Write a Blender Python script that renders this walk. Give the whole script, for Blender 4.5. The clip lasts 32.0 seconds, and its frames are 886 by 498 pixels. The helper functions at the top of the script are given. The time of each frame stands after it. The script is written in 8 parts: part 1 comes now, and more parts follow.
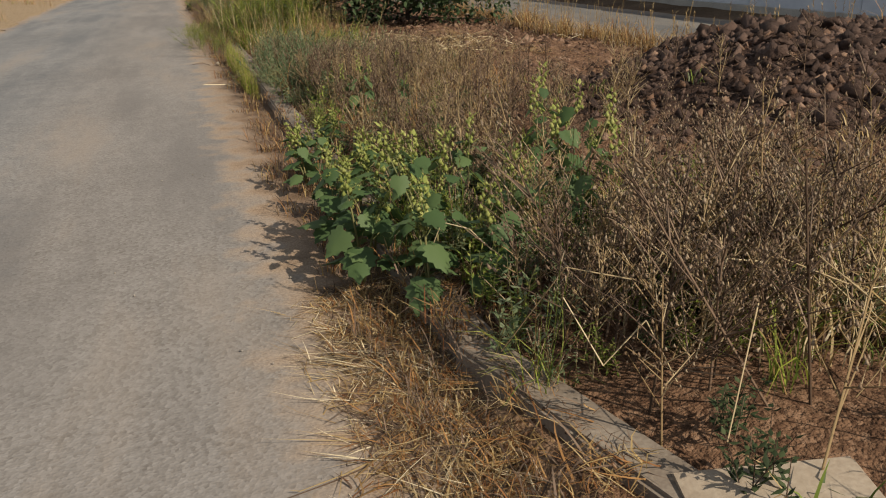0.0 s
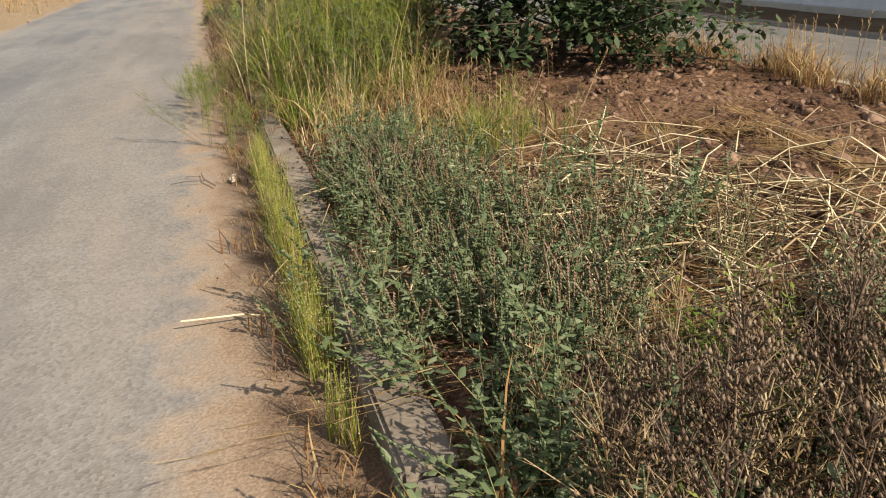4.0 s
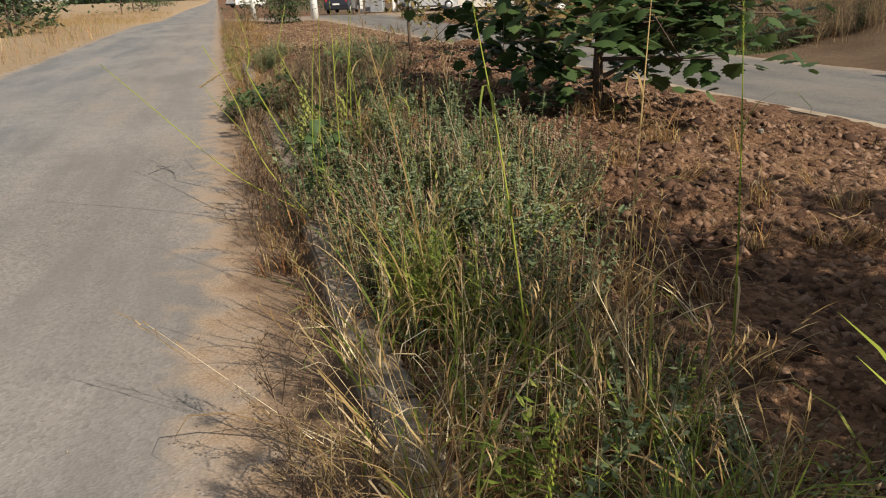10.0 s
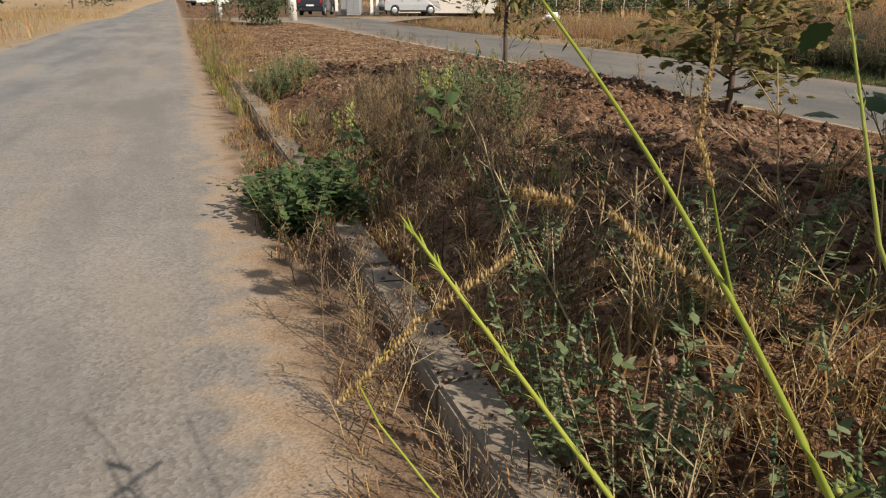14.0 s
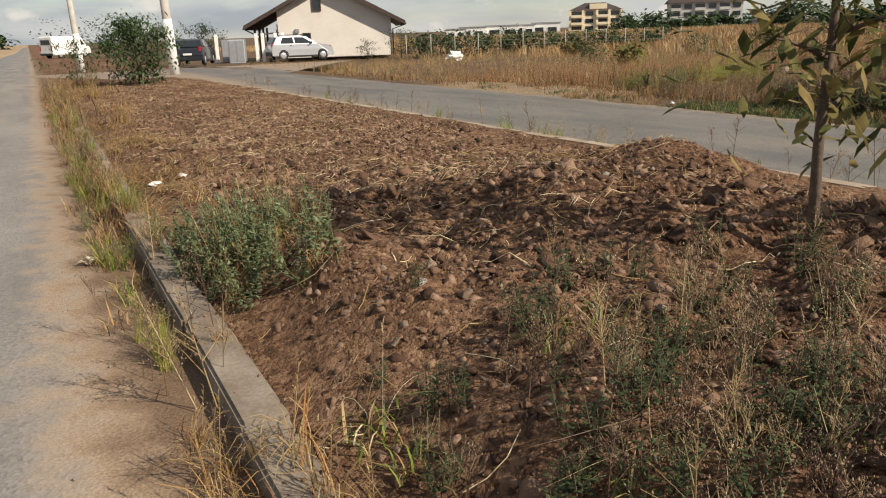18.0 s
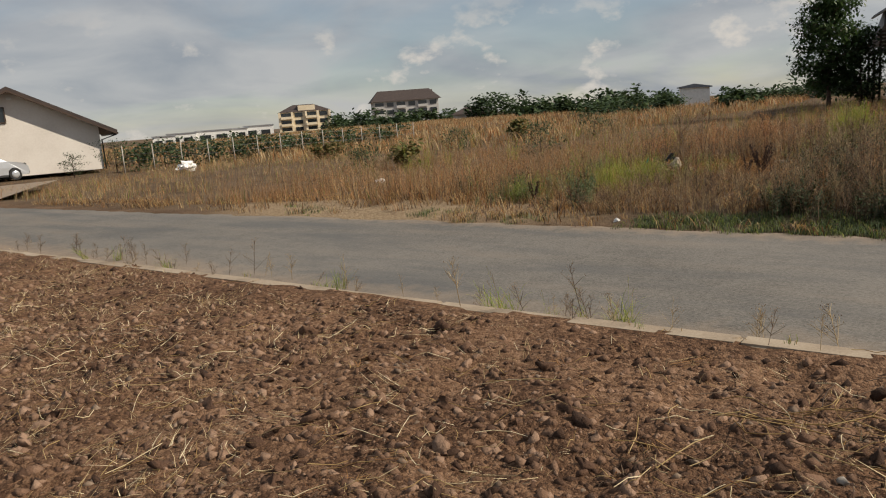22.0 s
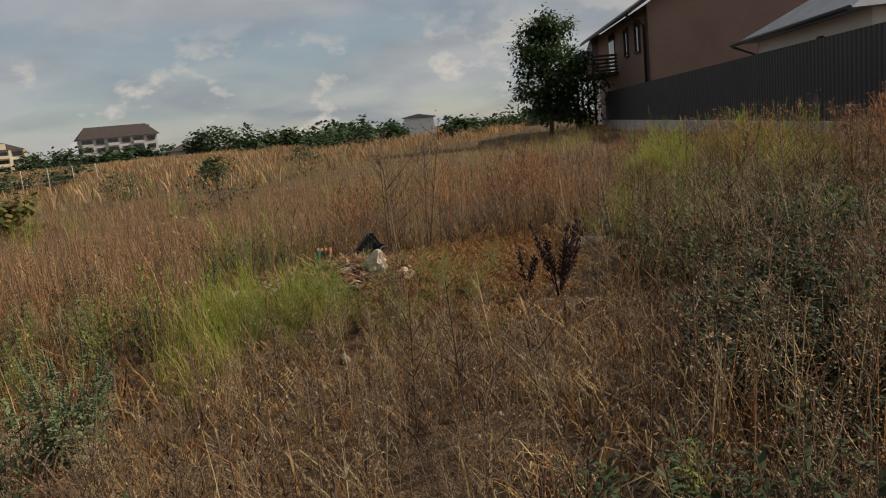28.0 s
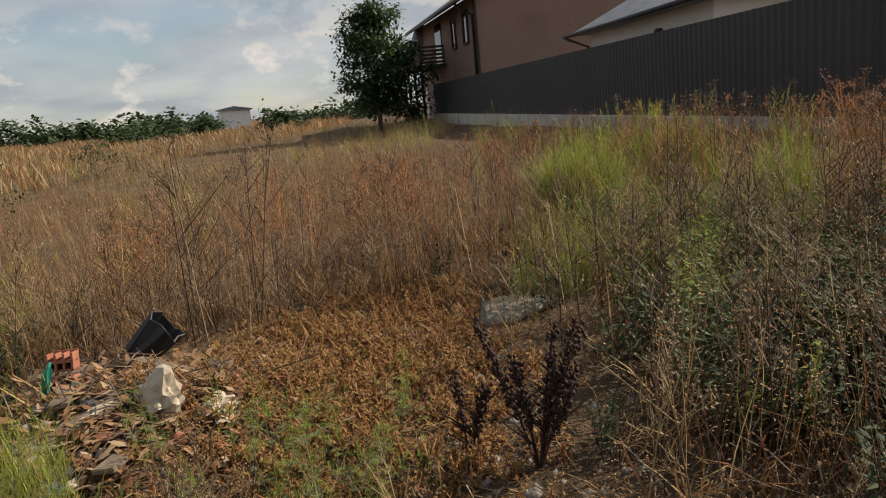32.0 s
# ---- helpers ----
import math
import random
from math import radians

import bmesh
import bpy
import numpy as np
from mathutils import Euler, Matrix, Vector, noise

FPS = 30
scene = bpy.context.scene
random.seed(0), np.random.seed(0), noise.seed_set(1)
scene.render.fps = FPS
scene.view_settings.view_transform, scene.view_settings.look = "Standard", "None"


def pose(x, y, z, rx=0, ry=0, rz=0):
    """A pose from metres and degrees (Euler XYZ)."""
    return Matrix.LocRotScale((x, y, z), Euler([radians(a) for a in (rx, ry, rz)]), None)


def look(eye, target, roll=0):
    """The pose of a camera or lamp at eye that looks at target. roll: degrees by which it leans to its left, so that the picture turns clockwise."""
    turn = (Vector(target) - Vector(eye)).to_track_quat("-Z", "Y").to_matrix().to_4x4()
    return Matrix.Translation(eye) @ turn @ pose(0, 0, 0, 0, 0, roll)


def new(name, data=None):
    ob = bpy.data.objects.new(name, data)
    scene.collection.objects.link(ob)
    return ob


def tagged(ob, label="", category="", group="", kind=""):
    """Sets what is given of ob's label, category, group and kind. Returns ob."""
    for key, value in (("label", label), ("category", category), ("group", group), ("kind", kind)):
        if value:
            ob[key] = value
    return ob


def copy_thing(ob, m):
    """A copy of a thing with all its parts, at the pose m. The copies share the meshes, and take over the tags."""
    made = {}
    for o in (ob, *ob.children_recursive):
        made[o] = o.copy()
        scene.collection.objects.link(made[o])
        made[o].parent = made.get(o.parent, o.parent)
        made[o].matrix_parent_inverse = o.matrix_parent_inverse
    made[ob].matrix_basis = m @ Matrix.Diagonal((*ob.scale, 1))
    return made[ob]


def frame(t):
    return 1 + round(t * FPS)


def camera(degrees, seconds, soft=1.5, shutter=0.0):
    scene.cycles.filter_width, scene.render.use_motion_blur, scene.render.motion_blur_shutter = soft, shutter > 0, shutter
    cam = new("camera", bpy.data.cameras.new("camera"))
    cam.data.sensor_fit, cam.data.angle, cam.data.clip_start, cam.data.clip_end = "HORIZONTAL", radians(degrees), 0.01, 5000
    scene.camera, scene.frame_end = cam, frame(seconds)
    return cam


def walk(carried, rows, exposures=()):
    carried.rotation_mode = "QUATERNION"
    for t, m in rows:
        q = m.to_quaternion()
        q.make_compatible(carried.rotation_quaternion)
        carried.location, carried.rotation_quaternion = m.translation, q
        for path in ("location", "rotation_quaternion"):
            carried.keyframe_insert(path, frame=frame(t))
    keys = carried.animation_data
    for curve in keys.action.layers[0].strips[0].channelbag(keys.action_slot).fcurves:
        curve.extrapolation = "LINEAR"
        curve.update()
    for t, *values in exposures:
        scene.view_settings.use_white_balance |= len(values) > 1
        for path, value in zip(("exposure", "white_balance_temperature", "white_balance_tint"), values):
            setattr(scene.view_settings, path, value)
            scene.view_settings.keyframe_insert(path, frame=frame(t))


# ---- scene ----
cam = camera(61.3, 32.0, soft=1.1)


def aim(eye, angles):
    """The camera's pose from its eye and its heading clockwise from +y, its tilt down and its lean to the right, in degrees."""
    heading, tilt, lean = (radians(a) for a in angles)
    way = Vector((math.sin(heading) * math.cos(tilt), math.cos(heading) * math.cos(tilt), -math.sin(tilt)))
    return look(eye, Vector(eye) + way, -angles[2])


PATH = [
    (0, (-0.690, 0.000, 1.266), (18.39, 21.90, 2.09)),
    (0.5, (-0.700, 0.679, 1.264), (18.53, 21.89, 2.11)),
    (1, (-0.690, 1.373, 1.233), (18.78, 21.88, 2.11)),
    (1.5, (-0.665, 2.085, 1.222), (18.79, 21.85, 2.24)),
    (2, (-0.645, 2.785, 1.212), (19.18, 21.94, 1.98)),
    (2.5, (-0.560, 3.507, 1.192), (19.22, 21.84, 1.90)),
    (4.5, (-0.200, 6.308, 1.229), (15.48, 22.10, 2.01)),
    (5, (-0.157, 6.987, 1.224), (15.39, 22.39, 1.80)),
    (5.5, (-0.180, 7.670, 1.249), (15.83, 22.90, 1.42)),
    (6, (-0.181, 8.346, 1.247), (16.29, 23.50, 0.61)),
    (6.5, (-0.178, 8.985, 1.238), (17.31, 23.52, 0.51)),
    (7, (-0.181, 9.607, 1.235), (15.98, 19.84, -1.08)),
    (8, (-0.204, 10.815, 1.227), (16.00, 19.32, -2.01)),
    (9, (-0.240, 11.989, 1.205), (16.90, 18.93, 0.80)),
    (9.5, (-0.255, 12.560, 1.214), (16.07, 19.07, 1.20)),
    (10, (-0.286, 13.119, 1.206), (15.40, 19.24, 1.85)),
    (10.5, (-0.361, 13.667, 1.193), (15.67, 19.28, 1.48)),
    (11, (-0.343, 14.215, 1.202), (15.64, 19.91, 2.87)),
    (11.5, (-0.382, 14.737, 1.179), (16.47, 19.80, 1.93)),
    (12, (-0.475, 15.142, 1.113), (17.38, 19.52, 0.57)),
    (12.5, (-0.473, 15.562, 1.156), (18.14, 19.24, -0.71)),
    (13, (-0.483, 16.059, 1.179), (17.91, 19.18, 0.07)),
    (13.5, (-0.517, 16.629, 1.161), (18.08, 19.14, 0.09)),
    (14, (-0.587, 17.238, 1.129), (18.86, 18.90, -0.15)),
    (14.5, (-0.615, 17.853, 1.146), (19.74, 18.69, -0.35)),
    (16.5, (-0.484, 20.206, 1.149), (22.54, 18.02, -0.34)),
    (17, (-0.437, 20.780, 1.173), (24.02, 17.61, 0.57)),
    (17.5, (-0.379, 21.361, 1.174), (26.76, 16.79, 1.33)),
    (18, (-0.378, 21.943, 1.208), (27.69, 16.26, 1.84)),
    (18.5, (-0.404, 22.544, 1.207), (29.82, 15.63, 1.86)),
    (19, (-0.414, 23.148, 1.197), (32.43, 14.64, 2.23)),
    (19.5, (-0.416, 23.775, 1.232), (35.33, 13.18, 2.36)),
    (20, (-0.353, 24.383, 1.238), (37.64, 12.20, 2.44)),
    (20.5, (-0.240, 25.034, 1.257), (40.90, 10.90, 2.89)),
    (21, (-0.030, 25.616, 1.252), (43.91, 10.58, 3.50)),
    (21.5, (0.291, 26.211, 1.244), (46.77, 10.35, 3.98)),
    (22, (0.673, 26.709, 1.337), (49.17, 10.09, 4.41)),
    (22.5, (1.225, 27.112, 1.351), (51.47, 10.01, 4.35)),
    (23, (1.777, 27.499, 1.349), (54.69, 9.82, 4.60)),
    (23.5, (2.336, 27.757, 1.336), (56.88, 9.77, 4.72)),
    (24, (2.904, 28.000, 1.314), (59.02, 9.53, 4.62)),
    (24.5, (3.462, 28.220, 1.326), (61.07, 9.03, 4.85)),
    (26.5, (5.638, 28.694, 1.232), (63.48, 8.92, 5.48)),
    (27, (6.172, 28.845, 1.237), (64.62, 9.00, 5.66)),
    (27.5, (6.710, 28.997, 1.242), (66.67, 9.28, 5.76)),
    (28, (7.201, 29.180, 1.248), (69.03, 9.39, 5.69)),
    (28.5, (7.649, 29.280, 1.254), (70.47, 9.78, 5.52)),
    (29, (8.044, 29.396, 1.246), (71.26, 10.44, 5.52)),
    (29.5, (8.422, 29.536, 1.227), (72.43, 11.25, 5.66)),
    (30, (8.771, 29.630, 1.205), (72.99, 12.08, 5.79)),
    (30.5, (9.078, 29.756, 1.232), (72.61, 12.13, 6.01)),
    (31, (9.314, 29.990, 1.255), (72.81, 11.96, 5.90)),
    (31.5, (9.438, 30.103, 1.278), (76.16, 11.52, 5.50)),
    (32, (9.472, 30.093, 1.281), (82.49, 11.21, 5.45)),
]
walk(cam, [(t, aim(eye, angles)) for t, eye, angles in PATH],
     exposures=[(0.0, 0.1), (2.0, 0.48), (7.0, 0.72), (10.0, 0.4), (12.5, 0.65), (14.3, 0.35), (17.0, 0.4), (18.5, 0.4), (20.5, 0.15), (24.0, 0.05), (26.5, -0.12), (28.0, -0.05), (30.0, 0.45), (31.0, 0.57), (32.0, 0.35)])

# ---- world and sun ----
SUN_AZ, SUN_EL = 149.0, 37.0          # degrees clockwise from +y, and above the horizon
world = bpy.data.worlds.new("world")
scene.world = world
world.use_nodes = True
wn, wl = world.node_tree.nodes, world.node_tree.links
wn.clear()
w_out, w_bg = wn.new("ShaderNodeOutputWorld"), wn.new("ShaderNodeBackground")
w_sky = wn.new("ShaderNodeTexSky")
w_sky.sky_type, w_sky.sun_disc = "NISHITA", False
w_sky.sun_elevation, w_sky.sun_rotation = radians(SUN_EL), radians(SUN_AZ)
w_sky.air_density, w_sky.dust_density = 1.0, 0.1
w_tc, w_sep = wn.new("ShaderNodeTexCoord"), wn.new("ShaderNodeSeparateXYZ")
wl.new(w_tc.outputs["Generated"], w_sep.inputs[0])
# clouds on a flat layer overhead: direction divided by its height
w_h = wn.new("ShaderNodeMath"); w_h.operation = "MAXIMUM"; w_h.inputs[1].default_value = 0.0
wl.new(w_sep.outputs["Z"], w_h.inputs[0])
w_h2 = wn.new("ShaderNodeMath"); w_h2.operation = "ADD"; w_h2.inputs[1].default_value = 0.24
wl.new(w_h.outputs[0], w_h2.inputs[0])
w_div = wn.new("ShaderNodeVectorMath"); w_div.operation = "DIVIDE"
wl.new(w_tc.outputs["Generated"], w_div.inputs[0]); wl.new(w_h2.outputs[0], w_div.inputs[1])
w_str = wn.new("ShaderNodeVectorMath"); w_str.operation = "MULTIPLY"; w_str.inputs[1].default_value = (1.0, 1.0, 1.4)
wl.new(w_div.outputs[0], w_str.inputs[0])
# broken grey layer with blue gaps
w_n1 = wn.new("ShaderNodeTexNoise")
w_n1.inputs["Scale"].default_value, w_n1.inputs["Detail"].default_value, w_n1.inputs["Roughness"].default_value = 1.15, 7.0, 0.5
w_n1.inputs["Distortion"].default_value = 0.5
wl.new(w_str.outputs[0], w_n1.inputs["Vector"])
w_r1 = wn.new("ShaderNodeValToRGB")
w_r1.color_ramp.elements[0].position, w_r1.color_ramp.elements[1].position = 0.34, 0.53
w_r1.color_ramp.elements[0].color, w_r1.color_ramp.elements[1].color = (0.42, 0.42, 0.42, 1), (0.94, 0.92, 0.92, 1)
wl.new(w_n1.outputs["Fac"], w_r1.inputs[0])
w_n2 = wn.new("ShaderNodeTexNoise")
w_n2.inputs["Scale"].default_value, w_n2.inputs["Detail"].default_value, w_n2.inputs["Distortion"].default_value = 2.0, 6.0, 0.3
wl.new(w_str.outputs[0], w_n2.inputs["Vector"])
w_r2 = wn.new("ShaderNodeValToRGB")
w_r2.color_ramp.elements[0].position, w_r2.color_ramp.elements[1].position = 0.34, 0.64
w_r2.color_ramp.elements[0].color, w_r2.color_ramp.elements[1].color = (3.9, 4.25, 4.75, 1), (6.1, 6.15, 6.2, 1)
wl.new(w_n2.outputs["Fac"], w_r2.inputs[0])
w_mix0 = wn.new("ShaderNodeMixRGB")
wl.new(w_r1.outputs[0], w_mix0.inputs["Fac"]); wl.new(w_sky.outputs[0], w_mix0.inputs[1]); wl.new(w_r2.outputs[0], w_mix0.inputs[2])
# small bright heaps of cloud low over the land
w_n3 = wn.new("ShaderNodeTexNoise")
w_n3.inputs["Scale"].default_value, w_n3.inputs["Detail"].default_value, w_n3.inputs["Roughness"].default_value = 11.0, 6.0, 0.55
w_sc = wn.new("ShaderNodeVectorMath"); w_sc.operation = "MULTIPLY"; w_sc.inputs[1].default_value = (1.0, 1.0, 1.7)
wl.new(w_tc.outputs["Generated"], w_sc.inputs[0]); wl.new(w_sc.outputs[0], w_n3.inputs["Vector"])
w_r3 = wn.new("ShaderNodeValToRGB")
w_r3.color_ramp.elements[0].position, w_r3.color_ramp.elements[1].position = 0.585, 0.66
w_r3.color_ramp.elements[0].color, w_r3.color_ramp.elements[1].color = (0, 0, 0, 1), (0.85, 0.85, 0.85, 1)
wl.new(w_n3.outputs["Fac"], w_r3.inputs[0])
w_low = wn.new("ShaderNodeMapRange"); w_low.inputs["From Min"].default_value, w_low.inputs["From Max"].default_value = 0.16, 0.07
wl.new(w_sep.outputs["Z"], w_low.inputs[0])
w_puff = wn.new("ShaderNodeMath"); w_puff.operation = "MULTIPLY"
wl.new(w_r3.outputs[0], w_puff.inputs[0]); wl.new(w_low.outputs[0], w_puff.inputs[1])
w_mix = wn.new("ShaderNodeMixRGB"); w_mix.inputs[2].default_value = (8.6, 8.0, 7.2, 1)
wl.new(w_puff.outputs[0], w_mix.inputs["Fac"]); wl.new(w_mix0.outputs[0], w_mix.inputs[1])
wl.new(w_mix.outputs[0], w_bg.inputs["Color"])
w_bg.inputs["Strength"].default_value = 0.072
wl.new(w_bg.outputs[0], w_out.inputs["Surface"])

sun_data = bpy.data.lights.new("sun", "SUN")
sun_data.energy, sun_data.angle, sun_data.color = 5.0, radians(0.55), (1.0, 0.88, 0.72)
sun = new("sun", sun_data)
s_dir = Vector((math.sin(radians(SUN_AZ)) * math.cos(radians(SUN_EL)), math.cos(radians(SUN_AZ)) * math.cos(radians(SUN_EL)), math.sin(radians(SUN_EL))))
sun.matrix_world = look(s_dir * 60, (0, 0, 0))

# ---- materials ----
def nodes_of(name):
    m = bpy.data.materials.new(name)
    m.use_nodes = True
    nt = m.node_tree
    return m, nt.nodes, nt.links, nt.nodes["Principled BSDF"]


def ramp(nn, cols, spread=(0.0, 1.0)):
    r = nn.new("ShaderNodeValToRGB")
    e = r.color_ramp.elements
    while len(e) < len(cols):
        e.new(0.5)
    for i, c in enumerate(cols):
        e[i].position = spread[0] + (spread[1] - spread[0]) * i / max(1, len(cols) - 1)
        e[i].color = (*c, 1)
    return r


def surface(name, cols, scale=4.0, fine=60.0, rough=0.85, bump=0.3, metal=0.0, spread=(0.3, 0.7), grain=0.35, dist=0.02):
    """A matt surface whose colour wanders at two scales, with fine relief; scales are per metre."""
    m, nn, ll, bs = nodes_of(name)
    g = nn.new("ShaderNodeNewGeometry")
    n1, n2 = nn.new("ShaderNodeTexNoise"), nn.new("ShaderNodeTexNoise")
    n1.inputs["Scale"].default_value, n1.inputs["Detail"].default_value = scale, 6
    n2.inputs["Scale"].default_value, n2.inputs["Detail"].default_value = fine, 4
    ll.new(g.outputs["Position"], n1.inputs["Vector"]); ll.new(g.outputs["Position"], n2.inputs["Vector"])
    mx = nn.new("ShaderNodeMixRGB"); mx.inputs["Fac"].default_value = grain
    ll.new(n1.outputs["Fac"], mx.inputs[1]); ll.new(n2.outputs["Fac"], mx.inputs[2])
    r = ramp(nn, cols, spread)
    ll.new(mx.outputs[0], r.inputs[0]); ll.new(r.outputs[0], bs.inputs["Base Color"])
    bs.inputs["Roughness"].default_value, bs.inputs["Metallic"].default_value = rough, metal
    if bump:
        b = nn.new("ShaderNodeBump"); b.inputs["Strength"].default_value, b.inputs["Distance"].default_value = bump, dist
        ll.new(mx.outputs[0], b.inputs["Height"]); ll.new(b.outputs[0], bs.inputs["Normal"])
    return m


def plant(name, cols, rough=0.75, through_light=0.3, wander=0.35, scale=0.5):
    """Leaf or straw: one tint a piece, shifted by a slow drift over the ground, with some light passing through."""
    m, nn, ll, bs = nodes_of(name)
    g = nn.new("ShaderNodeNewGeometry")
    n1 = nn.new("ShaderNodeTexNoise"); n1.inputs["Scale"].default_value, n1.inputs["Detail"].default_value = scale, 3
    ll.new(g.outputs["Position"], n1.inputs["Vector"])
    mx = nn.new("ShaderNodeMixRGB"); mx.inputs["Fac"].default_value = wander
    oi, sm, fr = nn.new("ShaderNodeObjectInfo"), nn.new("ShaderNodeMath"), nn.new("ShaderNodeMath")
    sm.operation, fr.operation = "ADD", "FRACT"
    ll.new(g.outputs["Random Per Island"], sm.inputs[0]); ll.new(oi.outputs["Random"], sm.inputs[1]); ll.new(sm.outputs[0], fr.inputs[0])
    ll.new(fr.outputs[0], mx.inputs[1]); ll.new(n1.outputs["Fac"], mx.inputs[2])
    r = ramp(nn, cols, (0.12, 0.88))
    ll.new(mx.outputs[0], r.inputs[0]); ll.new(r.outputs[0], bs.inputs["Base Color"])
    bs.inputs["Roughness"].default_value = rough
    bs.inputs["Specular IOR Level"].default_value = 0.25
    if through_light:
        tr, ms = nn.new("ShaderNodeBsdfTranslucent"), nn.new("ShaderNodeMixShader")
        ms.inputs[0].default_value = through_light
        ll.new(r.outputs[0], tr.inputs["Color"]); ll.new(bs.outputs[0], ms.inputs[1]); ll.new(tr.outputs[0], ms.inputs[2])
        ll.new(ms.outputs[0], nn["Material Output"].inputs["Surface"])
    return m


def plain(name, col, rough=0.5, metal=0.0, vary=0.12):
    """Paint, plastic or metal with a light unevenness."""
    lo, hi = tuple(c * (1 - vary) for c in col), tuple(min(1, c * (1 + vary)) for c in col)
    return surface(name, (lo, col, hi), scale=3.0, fine=40.0, rough=rough, bump=0.04, metal=metal)


def glass(name, col=(0.02, 0.025, 0.03)):
    m, nn, ll, bs = nodes_of(name)
    bs.inputs["Base Color"].default_value = (*col, 1)
    bs.inputs["Roughness"].default_value, bs.inputs["Specular IOR Level"].default_value = 0.08, 0.7
    return m


# ---- mesh helpers ----
def part(name, bm, material, parent=None, label=""):
    """Links a bmesh as one mesh object under a thing or a part."""
    me = bpy.data.meshes.new(name)
    bm.to_mesh(me); bm.free()
    me.materials.append(material)
    ob = new(name, me)
    ob.parent = parent
    if label:
        ob["label"] = label
    return ob


def share(name, me, parent, m=None):
    """One more object on a mesh that others use too."""
    ob = new(name, me)
    ob.parent = parent
    if m is not None:
        ob.matrix_local = m
    return ob


def empty(name, m, label, category, group="", kind=""):
    ob = new(name)
    ob.empty_display_size = 0.2
    ob.matrix_world = m
    return tagged(ob, label, category, group, kind)


def box(sx, sy, sz, at=(0, 0, 0), bevel=0.0, bm=None, turn=0.0):
    """A box standing on at, with its edges rounded."""
    own = bm is None
    b = bmesh.new()
    bmesh.ops.create_cube(b, size=1, matrix=Matrix.Translation((0, 0, sz / 2)) @ Matrix.Diagonal((sx, sy, sz, 1)))
    if bevel:
        bmesh.ops.bevel(b, geom=b.edges[:], offset=bevel, segments=2, affect="EDGES")
    bmesh.ops.transform(b, matrix=Matrix.Translation(at) @ Matrix.Rotation(turn, 4, "Z"), verts=b.verts)
    if own:
        return b
    me = bpy.data.meshes.new("tmp"); b.to_mesh(me); b.free(); bm.from_mesh(me); bpy.data.meshes.remove(me)
    return bm


def prism(pts, depth, m=None):
    """A polygon given in x and z, made depth thick along y."""
    b = bmesh.new()
    f = b.faces.new([b.verts.new((x, 0, z)) for x, z in pts])
    r = bmesh.ops.extrude_face_region(b, geom=[f])
    bmesh.ops.translate(b, vec=(0, depth, 0), verts=[v for v in r["geom"] if isinstance(v, bmesh.types.BMVert)])
    bmesh.ops.recalc_face_normals(b, faces=b.faces)
    if m is not None:
        bmesh.ops.transform(b, matrix=m, verts=b.verts)
    return b


def tube(points, radii, sides=6, bm=None):
    """A tapering tube along points."""
    b = bm or bmesh.new()
    rings = []
    for i, p in enumerate(points):
        p = Vector(p)
        d = (Vector(points[min(i + 1, len(points) - 1)]) - Vector(points[max(i - 1, 0)])).normalized()
        u = d.orthogonal().normalized(); w = d.cross(u)
        rings.append([b.verts.new(p + radii[i] * (math.cos(6.2832 * k / sides) * u + math.sin(6.2832 * k / sides) * w)) for k in range(sides)])
    for a, c in zip(rings, rings[1:]):
        for k in range(sides):
            f = b.faces.new((a[k], a[(k + 1) % sides], c[(k + 1) % sides], c[k])); f.smooth = True
    b.faces.new(rings[-1]); b.faces.new(rings[0][::-1])
    return b


class Geo:
    """Triangles in arrays: points, corners and material numbers."""
    def __init__(self):
        self.v, self.f, self.m, self.n = [], [], [], 0

    def add(self, v, f, m=0):
        v = np.asarray(v, float); f = np.asarray(f, int)
        self.v.append(v); self.f.append(f + self.n); self.m.append(np.full(len(f), m)); self.n += len(v)
        return self

    def arrays(self):
        return np.concatenate(self.v), np.concatenate(self.f), np.concatenate(self.m)


def tri_mesh(name, v, f, mi, materials, smooth=False):
    me = bpy.data.meshes.new(name)
    me.vertices.add(len(v)); me.vertices.foreach_set("co", np.ascontiguousarray(v, dtype=np.float32).ravel())
    me.loops.add(len(f) * 3); me.loops.foreach_set("vertex_index", np.ascontiguousarray(f, dtype=np.int32).ravel())
    me.polygons.add(len(f)); me.polygons.foreach_set("loop_start", np.arange(0, len(f) * 3, 3, dtype=np.int32))
    me.polygons.foreach_set("loop_total", np.full(len(f), 3, dtype=np.int32))
    me.polygons.foreach_set("material_index", np.ascontiguousarray(mi, dtype=np.int32))
    if smooth:
        me.polygons.foreach_set("use_smooth", np.ones(len(f), dtype=bool))
    for m in materials:
        me.materials.append(m)
    me.update(calc_edges=True)
    return me


rng = np.random.default_rng(7)


